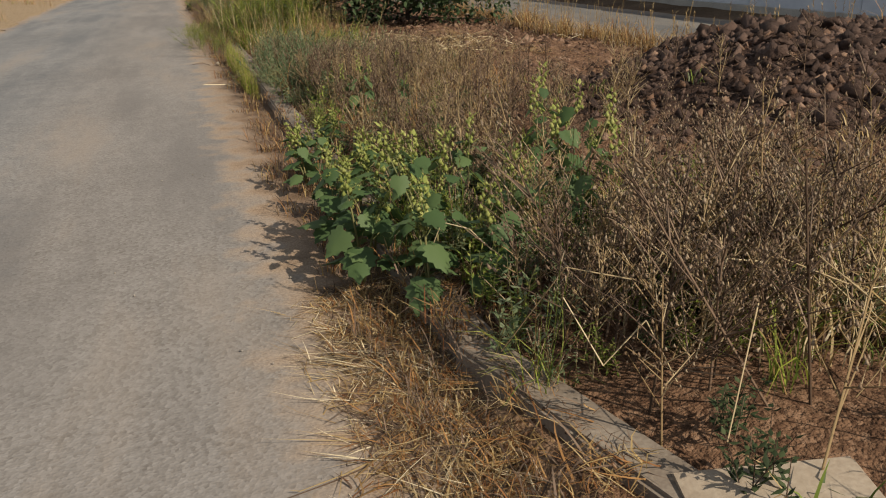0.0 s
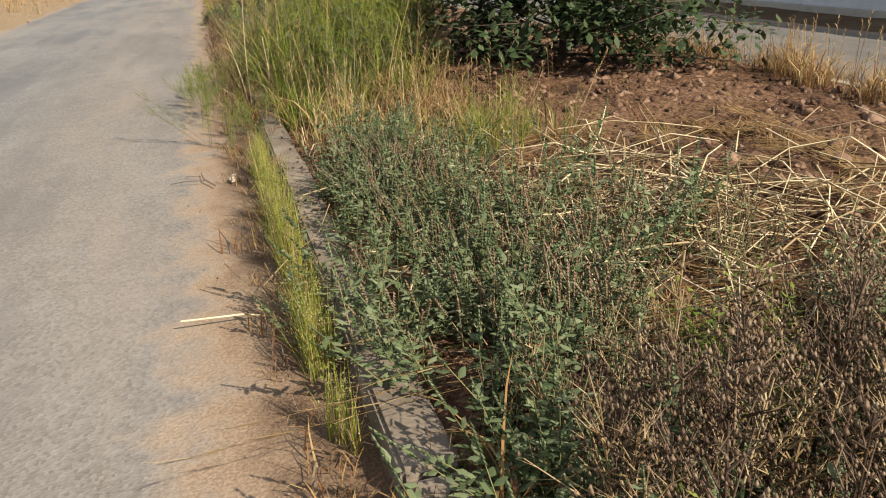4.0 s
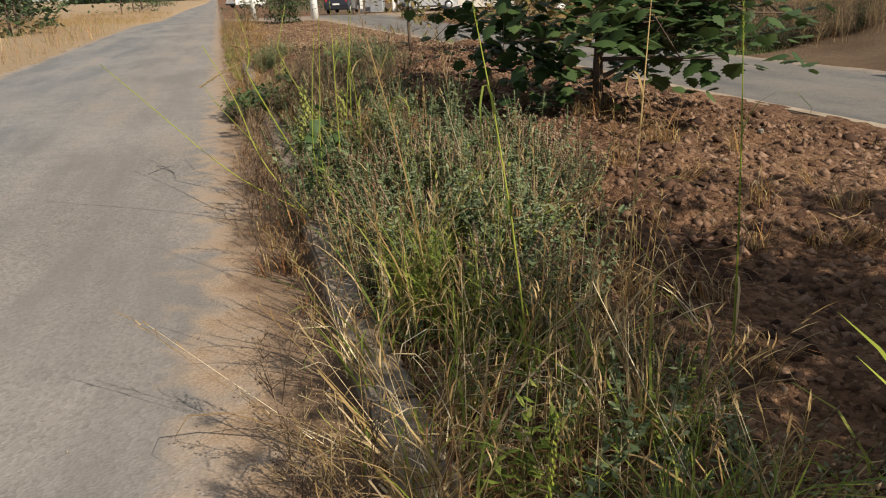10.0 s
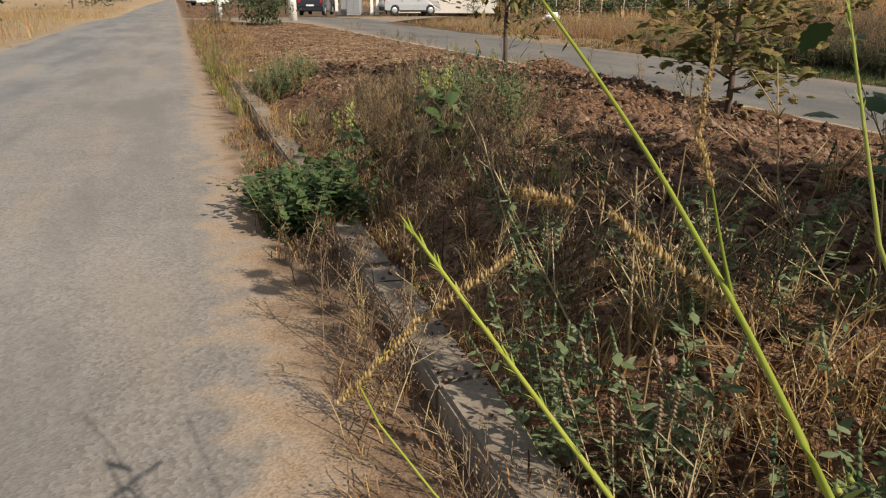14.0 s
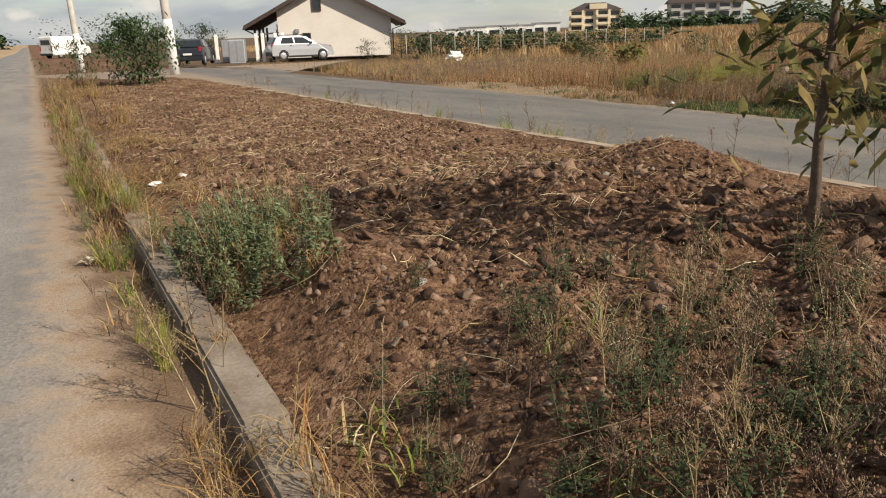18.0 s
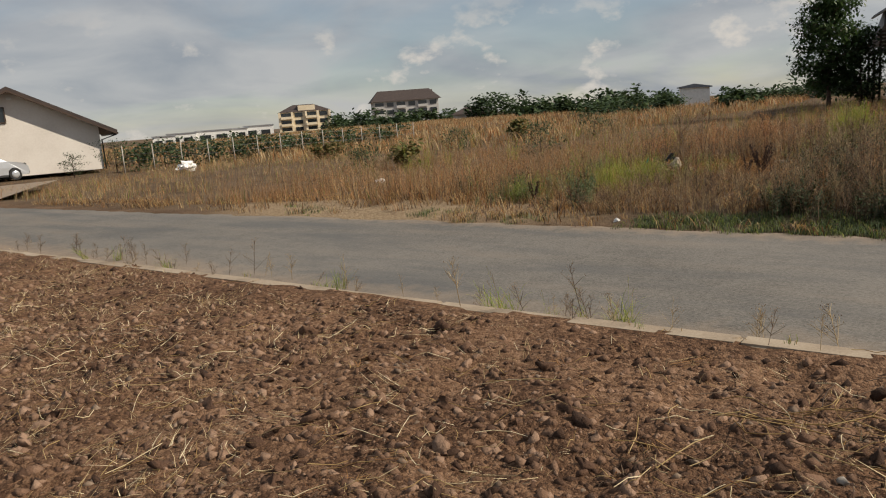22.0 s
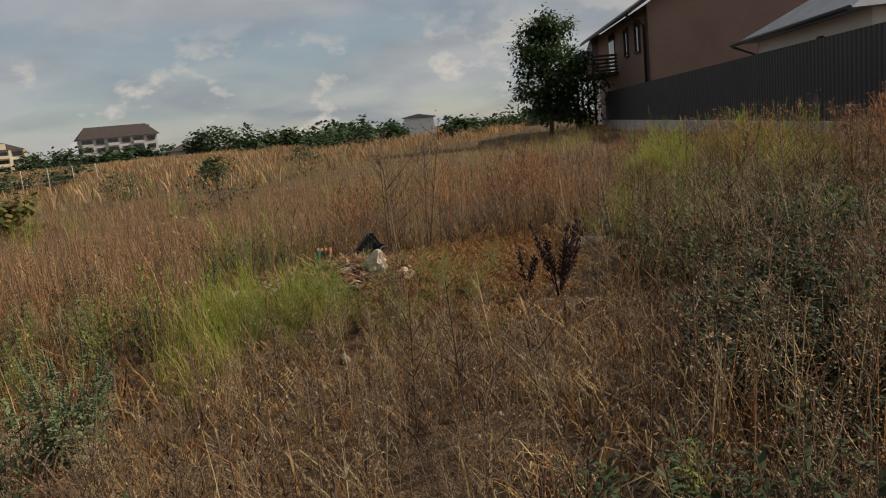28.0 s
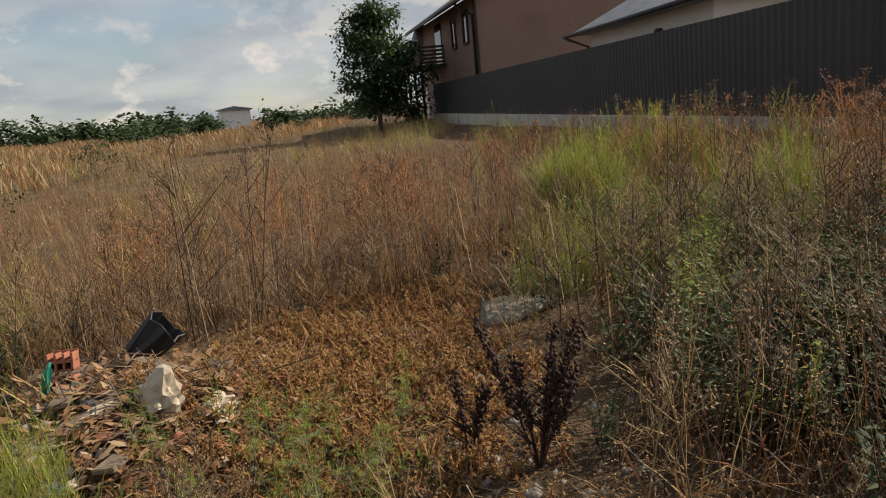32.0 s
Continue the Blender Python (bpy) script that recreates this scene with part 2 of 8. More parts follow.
def blade(g, base, az, length, width, droop, m=0, segs=3, upright=1.25, kink=0.0):
    """A tapering, bending blade of grass."""
    pts, p, el = [], np.array(base, float), upright
    side = np.array([-math.sin(az), math.cos(az), 0.0])
    for i in range(segs + 1):
        pts.append(p.copy())
        st = length / segs
        p = p + st * np.array([math.cos(az) * math.cos(el), math.sin(az) * math.cos(el), math.sin(el)])
        el -= droop / segs * (1 + i * 0.5)
        az += kink
    v, f = [], []
    for i, q in enumerate(pts[:-1]):
        w = width * (1 - 0.75 * (i / segs) ** 1.5) / 2
        v += [q - side * w, q + side * w]
    v.append(pts[-1])
    for i in range(segs - 1):
        a = 2 * i
        f += [(a, a + 1, a + 2), (a + 1, a + 3, a + 2)]
    a = 2 * (segs - 1)
    f.append((a, a + 1, a + 2))
    g.add(v, f, m)
    return pts[-1]


def stick(g, a, b, r0, r1, m=0):
    """A thin three-sided stalk."""
    a, b = np.asarray(a, float), np.asarray(b, float)
    d = (b - a) / (np.linalg.norm(b - a) + 1e-9)
    u = np.cross(d, [0.3, 0.5, 0.8]); u /= np.linalg.norm(u) + 1e-9
    w = np.cross(d, u)
    v = []
    for p, r in ((a, r0), (b, r1)):
        for k in range(3):
            an = 2.0944 * k
            v.append(p + r * (math.cos(an) * u + math.sin(an) * w))
    g.add(v, [(0, 1, 4), (0, 4, 3), (1, 2, 5), (1, 5, 4), (2, 0, 3), (2, 3, 5)], m)


def knob(g, p, r, m=0, tall=1.0):
    """A small seed head with eight faces."""
    p = np.asarray(p, float)
    v = [p + np.array(o) * r for o in ((1, 0, 0), (0, 1, 0), (-1, 0, 0), (0, -1, 0), (0, 0, tall), (0, 0, -tall))]
    g.add(v, [(0, 1, 4), (1, 2, 4), (2, 3, 4), (3, 0, 4), (1, 0, 5), (2, 1, 5), (3, 2, 5), (0, 3, 5)], m)


def pip(g, p, r, m=0, tall=1.0):
    """A tiny seed with four faces."""
    p = np.asarray(p, float)
    v = [p + np.array(o) * r for o in ((1, 0, -0.6 * tall), (-0.5, 0.87, -0.6 * tall), (-0.5, -0.87, -0.6 * tall), (0, 0, 1.1 * tall))]
    g.add(v, [(0, 1, 3), (1, 2, 3), (2, 0, 3), (0, 2, 1)], m)


def leaflet(g, base, az, el, length, width, m=0):
    """A small leaf folded along its rib."""
    d = np.array([math.cos(az) * math.cos(el), math.sin(az) * math.cos(el), math.sin(el)])
    s = np.array([-math.sin(az), math.cos(az), 0.0])
    b = np.asarray(base, float)
    w = np.cross(d, s) * width * 0.15
    g.add([b, b + d * length * 0.45 + s * width / 2 - w, b + d * length, b + d * length * 0.45 - s * width / 2 - w], [(0, 2, 1), (0, 3, 2)], m)


def leaf(g, base, az, el, length, width, m=0, fold=0.25):
    """A leaf with a fold along its middle rib."""
    d = np.array([math.cos(az) * math.cos(el), math.sin(az) * math.cos(el), math.sin(el)])
    s = np.array([-math.sin(az), math.cos(az), 0.0])
    up = np.cross(d, s)
    b = np.asarray(base, float)
    v = [b, b + d * length * 0.4 + s * width / 2 - up * fold * width * 0.5, b + d * length * 0.45, b + d * length * 0.4 - s * width / 2 - up * fold * width * 0.5,
         b + d * length - up * 0.12 * length, b + d * length * 0.75 + s * width * 0.33 - up * fold * width * 0.4, b + d * length * 0.75 - s * width * 0.33 - up * fold * width * 0.4]
    g.add(v, [(0, 2, 1), (0, 3, 2), (1, 2, 5), (2, 4, 5), (3, 6, 2), (2, 6, 4)], m)


def lobed(g, base, az, el, size, m=0):
    """A broad leaf with shallow lobes and a toothed rim, cupped along its rib."""
    d = np.array([math.cos(az) * math.cos(el), math.sin(az) * math.cos(el), math.sin(el)])
    s = np.array([-math.sin(az), math.cos(az), 0.0])
    up = np.cross(d, s)
    b = np.asarray(base, float)
    rim = [(0.0, 0.0), (-0.10, 0.20), (-0.02, 0.40), (0.12, 0.36), (0.22, 0.52), (0.32, 0.40), (0.46, 0.44), (0.52, 0.29), (0.70, 0.28), (0.76, 0.15), (1.0, 0.0)]
    outline = rim + [(x, -y) for x, y in rim[-2:0:-1]]
    v = [b + d * size * 0.35]
    for x, y in outline:
        v.append(b + d * size * x + s * size * y - up * size * (0.28 * abs(y) + 0.10 * x * x))
    n = len(outline)
    g.add(v, [(0, 1 + k, 1 + (k + 1) % n) for k in range(n)], m)


def scattered(name, templates, xy, scale, height, materials, label, category, kind="stuff", tilt=0.12, pick=None, lift=0.0, smooth=False, seed=1, flat=1.0):
    """Sets many small plants or stones on the ground, in one mesh."""
    r = np.random.default_rng(seed)
    n = len(xy)
    if pick is None:
        pick = r.integers(0, len(templates), n)
    V, F, M, off = [], [], [], 0
    z = height(xy[:, 0], xy[:, 1]) + lift
    rot, ta, tm = r.uniform(0, 6.283, n), r.uniform(0, 6.283, n), np.abs(r.normal(0, tilt, n))
    for k, (tv, tf, tmi) in enumerate(templates):
        idx = np.nonzero(pick == k)[0]
        if not len(idx):
            continue
        c, s = np.cos(rot[idx])[:, None], np.sin(rot[idx])[:, None]
        sc = scale[idx][:, None]
        x, y, zz = tv[:, 0] * sc, tv[:, 1] * sc, tv[:, 2] * sc
        X, Y = x * c - y * s, x * s + y * c
        X = X + zz * (np.cos(ta[idx]) * tm[idx])[:, None]; Y = Y + zz * (np.sin(ta[idx]) * tm[idx])[:, None]
        P = np.stack([X + xy[idx, 0][:, None], Y + xy[idx, 1][:, None], zz * flat + z[idx][:, None]], 2).reshape(-1, 3)
        V.append(P)
        F.append((tf[None] + (np.arange(len(idx)) * len(tv))[:, None, None]).reshape(-1, 3) + off)
        M.append(np.tile(tmi, len(idx)))
        off += len(P)
    me = tri_mesh(name, np.concatenate(V), np.concatenate(F), np.concatenate(M), materials, smooth)
    return tagged(new(name, me), label, category, "", kind)


def spots(n, x0, x1, y0, y1, seed, keep=None):
    """n places in a rectangle, thinned by keep(x, y) in 0..1."""
    r = np.random.default_rng(seed)
    p = np.stack([r.uniform(x0, x1, n), r.uniform(y0, y1, n)], 1)
    if keep is not None:
        p = p[r.uniform(0, 1, n) < keep(p[:, 0], p[:, 1])]
    return p


def hills(x, y, scale, seed=0):
    """Smooth value noise in -1..1, for arrays."""
    x, y = np.asarray(x, float) / scale + 31.7 * seed, np.asarray(y, float) / scale + 17.3 * seed
    xi, yi = np.floor(x), np.floor(y)
    fx, fy = x - xi, y - yi
    fx, fy = fx * fx * (3 - 2 * fx), fy * fy * (3 - 2 * fy)

    def h(a, b):
        s = np.sin(a * 127.1 + b * 311.7) * 43758.5453
        return (s - np.floor(s)) * 2 - 1
    return (h(xi, yi) * (1 - fx) + h(xi + 1, yi) * fx) * (1 - fy) + (h(xi, yi + 1) * (1 - fx) + h(xi + 1, yi + 1) * fx) * fy


def step(a, b, x):
    t = np.clip((np.asarray(x, float) - a) / (b - a), 0, 1)
    return t * t * (3 - 2 * t)

# ---- ground, roads and kerbs ----
ROAD_L, KERB_W, KERB_Z = -4.1, 0.15, 0.095


def kerb2_x(y):
    return 4.50 - 0.036 * (np.asarray(y, float) - 25.0) * (np.asarray(y, float) > 25) + 0.004 * np.maximum(25.0 - np.asarray(y, float), 0)


def far_x(y):
    return 7.95 - 0.050 * np.maximum(np.asarray(y, float) - 31.0, 0)


def road_z(y):
    return -0.33 * step(48, 72, y) - 1.1 * step(72, 330, y)


def ground_z(x, y):
    """Height of the earth everywhere; under the roads it lies a little lower."""
    x, y = np.asarray(x, float), np.asarray(y, float)
    base = road_z(y)
    u = np.clip((x - 0.15) / (kerb2_x(y) - 0.15), 0, 1)
    near = step(14.0, 18.5, y) * (1 - step(25.2, 28.0, y))
    crown = 0.05 + 0.07 * np.sin(np.pi * u) + 0.20 * near * step(0.0, 0.16, u) * (1 - step(0.45, 0.95, u)) + 0.07 * (1 - step(12, 16, y)) * np.sin(np.pi * u)
    pile = 0.58 * np.exp(-(((x - 3.45) / 1.5) ** 2 + ((y - 3.8) / 1.55) ** 2) ** 1.6)
    pile += 0.16 * np.exp(-(((x - 3.0) / 0.9) ** 2 + ((y - 23.3) / 1.1) ** 2)) + 0.24 * np.exp(-(((x - 4.02) / 0.42) ** 2 + ((y - 26.3) / 0.55) ** 2)) + 0.10 * np.exp(-(((x - 2.3) / 0.9) ** 2 + ((y - 25.6) / 0.6) ** 2))
    lump = 0.042 * hills(x, y, 0.50, 1) + 0.034 * hills(x, y, 0.20, 2) + 0.030 * np.abs(hills(x, y, 0.11, 3)) - 0.035 * np.abs(hills(x, y, 0.33, 8))
    lump = lump * step(0.02, 0.12, u) * (1 - 0.7 * step(0.93, 1.0, u)) * (0.6 + 0.6 * near)
    crown = crown + 0.03 * step(0.90, 0.985, u)
    verge = np.where((x > 0) & (x < kerb2_x(y) + 0.1) & (y < 50), crown + pile + lump, 0) * (1 - step(44, 50, y))
    over = np.maximum(x - far_x(y), 0)
    slope = np.clip(-0.062 * (y - 31.0), -0.55, 0.42) * np.exp(-np.maximum(x - 22, 0) / 70.0)
    field = step(0.0, 5.0, over) * (slope + 0.15) + step(0, 1.0, over) * (0.03 + 0.05 * hills(x, y, 2.4, 4) + 0.02 * hills(x, y, 0.5, 5))
    field += 0.20 * np.exp(-(((x - 11.95) / 0.85) ** 2 + ((y - 32.0) / 0.9) ** 2)) + 0.0035 * over * step(0, 60, over)
    field = np.where(over > 0, field, 0) * (1 - step(150, 400, over))
    left = np.where(x < ROAD_L, 0.10 * step(0.4, 3.0, ROAD_L - x) + 0.05 * hills(x, y, 3.0, 6) * step(0.3, 1.5, ROAD_L - x), 0)
    under = ((x > ROAD_L + 0.1) & (x < -0.02)) | ((x > kerb2_x(y) + 0.12) & (x < far_x(y) - 0.12) & (y < 62))
    return base + verge + field + left - (0.06 + 0.5 * step(44, 60, y)) * under


def axis(*runs):
    out = []
    for a, b, s in runs:
        out += list(np.arange(a, b - 1e-9, s))
    return np.array(out + [runs[-1][1]])


gx = axis((-1800, -200, 200), (-200, -40, 20), (-40, -4.2, 2.0), (-4.2, 0.0, 0.35), (0.0, 4.8, 0.06), (4.8, 8.0, 0.2), (8.0, 16, 0.12), (16, 40, 0.8), (40, 120, 5), (120, 600, 40), (600, 2600, 250))
gy = axis((-1500, -100, 200), (-100, -10, 10), (-10, -1, 1.0), (-1, 2, 0.12), (2, 34, 0.06), (34, 46, 0.12), (46, 80, 1.0), (80, 200, 10), (200, 700, 50), (700, 2600, 300))
GX, GY = np.meshgrid(gx, gy)
GZ = ground_z(GX, GY)
gv = np.stack([GX.ravel(), GY.ravel(), GZ.ravel()], 1)
ni, nj = len(gx), len(gy)
ii, jj = np.meshgrid(np.arange(ni - 1), np.arange(nj - 1))
q = (jj * ni + ii).ravel()
gf = np.concatenate([np.stack([q, q + 1, q + ni + 1], 1), np.stack([q, q + ni + 1, q + ni], 1)])

# bare earth, with straw-coloured and pale dusty stretches
M_EARTH, nn, ll, bs = nodes_of("earth")
g = nn.new("ShaderNodeNewGeometry")
n1, n2, n3 = (nn.new("ShaderNodeTexNoise") for _ in range(3))
for n_, s_, d_ in ((n1, 0.9, 6), (n2, 17.0, 10), (n3, 95.0, 6)):
    n_.inputs["Scale"].default_value, n_.inputs["Detail"].default_value = s_, d_
    ll.new(g.outputs["Position"], n_.inputs["Vector"])
sep = nn.new("ShaderNodeSeparateXYZ"); ll.new(g.outputs["Position"], sep.inputs[0])
r_soil = ramp(nn, ((0.034, 0.018, 0.011), (0.105, 0.058, 0.035), (0.20, 0.117, 0.070), (0.30, 0.19, 0.122)), (0.33, 0.67))
mx = nn.new("ShaderNodeMixRGB"); mx.inputs["Fac"].default_value = 0.5
mxf = nn.new("ShaderNodeMixRGB"); mxf.inputs["Fac"].default_value = 0.5
ll.new(n2.outputs["Fac"], mxf.inputs[1]); ll.new(n3.outputs["Fac"], mxf.inputs[2])
ll.new(n1.outputs["Fac"], mx.inputs[1]); ll.new(mxf.outputs[0], mx.inputs[2])
crumb = nn.new("ShaderNodeTexVoronoi"); crumb.inputs["Scale"].default_value = 48.0; ll.new(g.outputs["Position"], crumb.inputs["Vector"])
mxc = nn.new("ShaderNodeMixRGB"); mxc.inputs["Fac"].default_value = 0.25
ll.new(mx.outputs[0], mxc.inputs[1]); ll.new(crumb.outputs["Color"], mxc.inputs[2]); ll.new(mxc.outputs[0], r_soil.inputs[0])
r_dust = ramp(nn, ((0.20, 0.14, 0.085), (0.33, 0.245, 0.155), (0.40, 0.31, 0.20)), (0.3, 0.7))
ll.new(n2.outputs["Fac"], r_dust.inputs[0])
# the field beyond the second road is pale and dry, and so is the land left of the main road
m_f = nn.new("ShaderNodeMapRange"); m_f.inputs["From Min"].default_value, m_f.inputs["From Max"].default_value = 6.0, 8.4
ll.new(sep.outputs["X"], m_f.inputs[0])
m_l = nn.new("ShaderNodeMapRange"); m_l.inputs["From Min"].default_value, m_l.inputs["From Max"].default_value = 0.12, -0.2
ll.new(sep.outputs["X"], m_l.inputs[0])
r_field = ramp(nn, ((0.06, 0.04, 0.025), (0.12, 0.083, 0.053), (0.20, 0.145, 0.095)), (0.3, 0.7))
ll.new(mx.outputs[0], r_field.inputs[0])
mx2, mx3 = nn.new("ShaderNodeMixRGB"), nn.new("ShaderNodeMixRGB")
ll.new(m_f.outputs[0], mx2.inputs["Fac"]); ll.new(r_soil.outputs[0], mx2.inputs[1]); ll.new(r_field.outputs[0], mx2.inputs[2])
# the sandy track where the field meets the side road
sd = nn.new("ShaderNodeVectorMath"); sd.operation = "DISTANCE"; sd.inputs[1].default_value = (8.9, 35.0, 0.0)
sq = nn.new("ShaderNodeVectorMath"); sq.operation = "MULTIPLY"; sq.inputs[1].default_value = (1.0, 0.42, 0.0)
sq2 = nn.new("ShaderNodeVectorMath"); sq2.operation = "MULTIPLY"; sq2.inputs[1].default_value = (1.0, 0.42, 0.0); sq2.inputs[0].default_value = (8.9, 35.0, 0.0)
ll.new(g.outputs["Position"], sq.inputs[0]); ll.new(sq.outputs[0], sd.inputs[0]); ll.new(sq2.outputs[0], sd.inputs[1])
sw = nn.new("ShaderNodeMath"); sw.operation = "MULTIPLY_ADD"; sw.inputs[1].default_value = 1.6; ll.new(n1.outputs["Fac"], sw.inputs[0]); ll.new(sd.outputs["Value"], sw.inputs[2])
sm_ = nn.new("ShaderNodeMapRange"); sm_.inputs["From Min"].default_value, sm_.inputs["From Max"].default_value, sm_.inputs["To Max"].default_value = 2.7, 2.0, 0.85
ll.new(sw.outputs[0], sm_.inputs[0])
mxs = nn.new("ShaderNodeMixRGB"); ll.new(sm_.outputs[0], mxs.inputs["Fac"]); ll.new(mx2.outputs[0], mxs.inputs[1]); ll.new(r_dust.outputs[0], mxs.inputs[2])
mx2 = mxs
ll.new(m_l.outputs[0], mx3.inputs["Fac"]); ll.new(mx2.outputs[0], mx3.inputs[1]); ll.new(r_dust.outputs[0], mx3.inputs[2])
# the fresh heap of dark soil beside the first weeds
hd = nn.new("ShaderNodeVectorMath"); hd.operation = "DISTANCE"; hd.inputs[1].default_value = (3.45, 3.8, 0.35)
ll.new(g.outputs["Position"], hd.inputs[0])
hw = nn.new("ShaderNodeMath"); hw.operation = "MULTIPLY_ADD"; hw.inputs[1].default_value = 0.8; ll.new(n2.outputs["Fac"], hw.inputs[0]); ll.new(hd.outputs["Value"], hw.inputs[2])
hm = nn.new("ShaderNodeMapRange"); hm.inputs["From Min"].default_value, hm.inputs["From Max"].default_value = 2.25, 1.85
ll.new(hw.outputs[0], hm.inputs[0])
r_heap = ramp(nn, ((0.028, 0.018, 0.014), (0.06, 0.038, 0.029), (0.10, 0.065, 0.05)), (0.3, 0.7)); ll.new(mxc.outputs[0], r_heap.inputs[0])
mx4 = nn.new("ShaderNodeMixRGB"); ll.new(hm.outputs[0], mx4.inputs["Fac"]); ll.new(mx3.outputs[0], mx4.inputs[1]); ll.new(r_heap.outputs[0], mx4.inputs[2])
ll.new(mx4.outputs[0], bs.inputs["Base Color"])
bs.inputs["Roughness"].default_value = 0.95; bs.inputs["Specular IOR Level"].default_value = 0.1
mb0 = nn.new("ShaderNodeMixRGB"); mb0.inputs["Fac"].default_value = 0.10
ll.new(n2.outputs["Fac"], mb0.inputs[1]); ll.new(crumb.outputs["Distance"], mb0.inputs[2])
mb = nn.new("ShaderNodeMixRGB"); mb.inputs["Fac"].default_value = 0.35
ll.new(mb0.outputs[0], mb.inputs[1]); ll.new(n3.outputs["Fac"], mb.inputs[2])
b = nn.new("ShaderNodeBump"); b.inputs["Strength"].default_value, b.inputs["Distance"].default_value = 1.0, 0.06; b.invert = True
ll.new(mb.outputs[0], b.inputs["Height"]); ll.new(b.outputs[0], bs.inputs["Normal"])

ground = tagged(new("ground", tri_mesh("ground", gv, gf, np.zeros(len(gf)), [M_EARTH], True)), "bare brown earth and dry pale field soil", "ground", "", "structure")


def asphalt(name, tone, sand_edges, soil_shade_edge=None):
    """Worn asphalt: pale stone grain, darker mended stretches, dust blown over the edges."""
    m, nn, ll, bs = nodes_of(name)
    g = nn.new("ShaderNodeNewGeometry")
    sep = nn.new("ShaderNodeSeparateXYZ"); ll.new(g.outputs["Position"], sep.inputs[0])
    big, mid, grain = (nn.new("ShaderNodeTexNoise") for _ in range(3))
    for n_, s_, d_ in ((big, 0.45, 5), (mid, 5.0, 6), (grain, 130.0, 3)):
        n_.inputs["Scale"].default_value, n_.inputs["Detail"].default_value = s_, d_
        ll.new(g.outputs["Position"], n_.inputs["Vector"])
    vor = nn.new("ShaderNodeTexVoronoi"); vor.inputs["Scale"].default_value = 75.0
    ll.new(g.outputs["Position"], vor.inputs["Vector"])
    a = nn.new("ShaderNodeMixRGB"); a.inputs["Fac"].default_value = 0.4
    ll.new(big.outputs["Fac"], a.inputs[1]); ll.new(mid.outputs["Fac"], a.inputs[2])
    c = nn.new("ShaderNodeMixRGB"); c.inputs["Fac"].default_value = 0.38
    ll.new(a.outputs[0], c.inputs[1]); ll.new(vor.outputs["Color"], c.inputs[2])
    lo, hi = tuple(t * 0.55 for t in tone), tuple(t * 1.35 for t in tone)
    r = ramp(nn, (lo, tone, hi), (0.25, 0.75)); ll.new(c.outputs[0], r.inputs[0])
    col = r.outputs[0]
    # long worn tracks: dust along the road and bare dark binder between
    stretch = nn.new("ShaderNodeVectorMath"); stretch.operation = "MULTIPLY"; stretch.inputs[1].default_value = (1.5, 0.28, 1.0)
    ll.new(g.outputs["Position"], stretch.inputs[0])
    worn = nn.new("ShaderNodeTexNoise"); worn.inputs["Scale"].default_value, worn.inputs["Detail"].default_value, worn.inputs["Roughness"].default_value = 1.0, 7.0, 0.6
    ll.new(stretch.outputs[0], worn.inputs["Vector"])
    dk = nn.new("ShaderNodeMapRange"); dk.inputs["From Min"].default_value, dk.inputs["From Max"].default_value, dk.inputs["To Max"].default_value = 0.52, 0.38, 0.62
    ll.new(worn.outputs["Fac"], dk.inputs[0])
    m1 = nn.new("ShaderNodeMixRGB"); ll.new(dk.outputs[0], m1.inputs["Fac"]); ll.new(col, m1.inputs[1]); m1.inputs[2].default_value = (tone[0] * 0.58, tone[0] * 0.60, tone[0] * 0.62, 1)
    ds = nn.new("ShaderNodeMapRange"); ds.inputs["From Min"].default_value, ds.inputs["From Max"].default_value, ds.inputs["To Max"].default_value = 0.54, 0.70, 0.55
    ll.new(worn.outputs["Fac"], ds.inputs[0])
    m2 = nn.new("ShaderNodeMixRGB"); ll.new(ds.outputs[0], m2.inputs["Fac"]); ll.new(m1.outputs[0], m2.inputs[1]); m2.inputs[2].default_value = (tone[0] * 1.45, tone[0] * 1.22, tone[0] * 1.0, 1)
    col = m2.outputs[0]
    for x0, x1, most in sand_edges:
        mr = nn.new("ShaderNodeMapRange"); mr.inputs["From Min"].default_value, mr.inputs["From Max"].default_value = x0, x1
        mr.inputs["To Max"].default_value = most
        jig = nn.new("ShaderNodeMath"); jig.operation = "MULTIPLY_ADD"; jig.inputs[1].default_value = 0.75 * (1 if x1 > x0 else -1); jig.inputs[2].default_value = -0.375 * (1 if x1 > x0 else -1)
        ll.new(mid.outputs["Fac"], jig.inputs[0])
        ad = nn.new("ShaderNodeMath"); ad.operation = "ADD"; ll.new(sep.outputs["X"], ad.inputs[0]); ll.new(jig.outputs[0], ad.inputs[1])
        ll.new(ad.outputs[0], mr.inputs[0])
        sd = ramp(nn, ((0.27, 0.19, 0.125), (0.40, 0.30, 0.205)), (0.35, 0.65)); ll.new(grain.outputs["Fac"], sd.inputs[0])
        mm = nn.new("ShaderNodeMixRGB"); ll.new(mr.outputs[0], mm.inputs["Fac"]); ll.new(col, mm.inputs[1]); ll.new(sd.outputs[0], mm.inputs[2])
        col = mm.outputs[0]
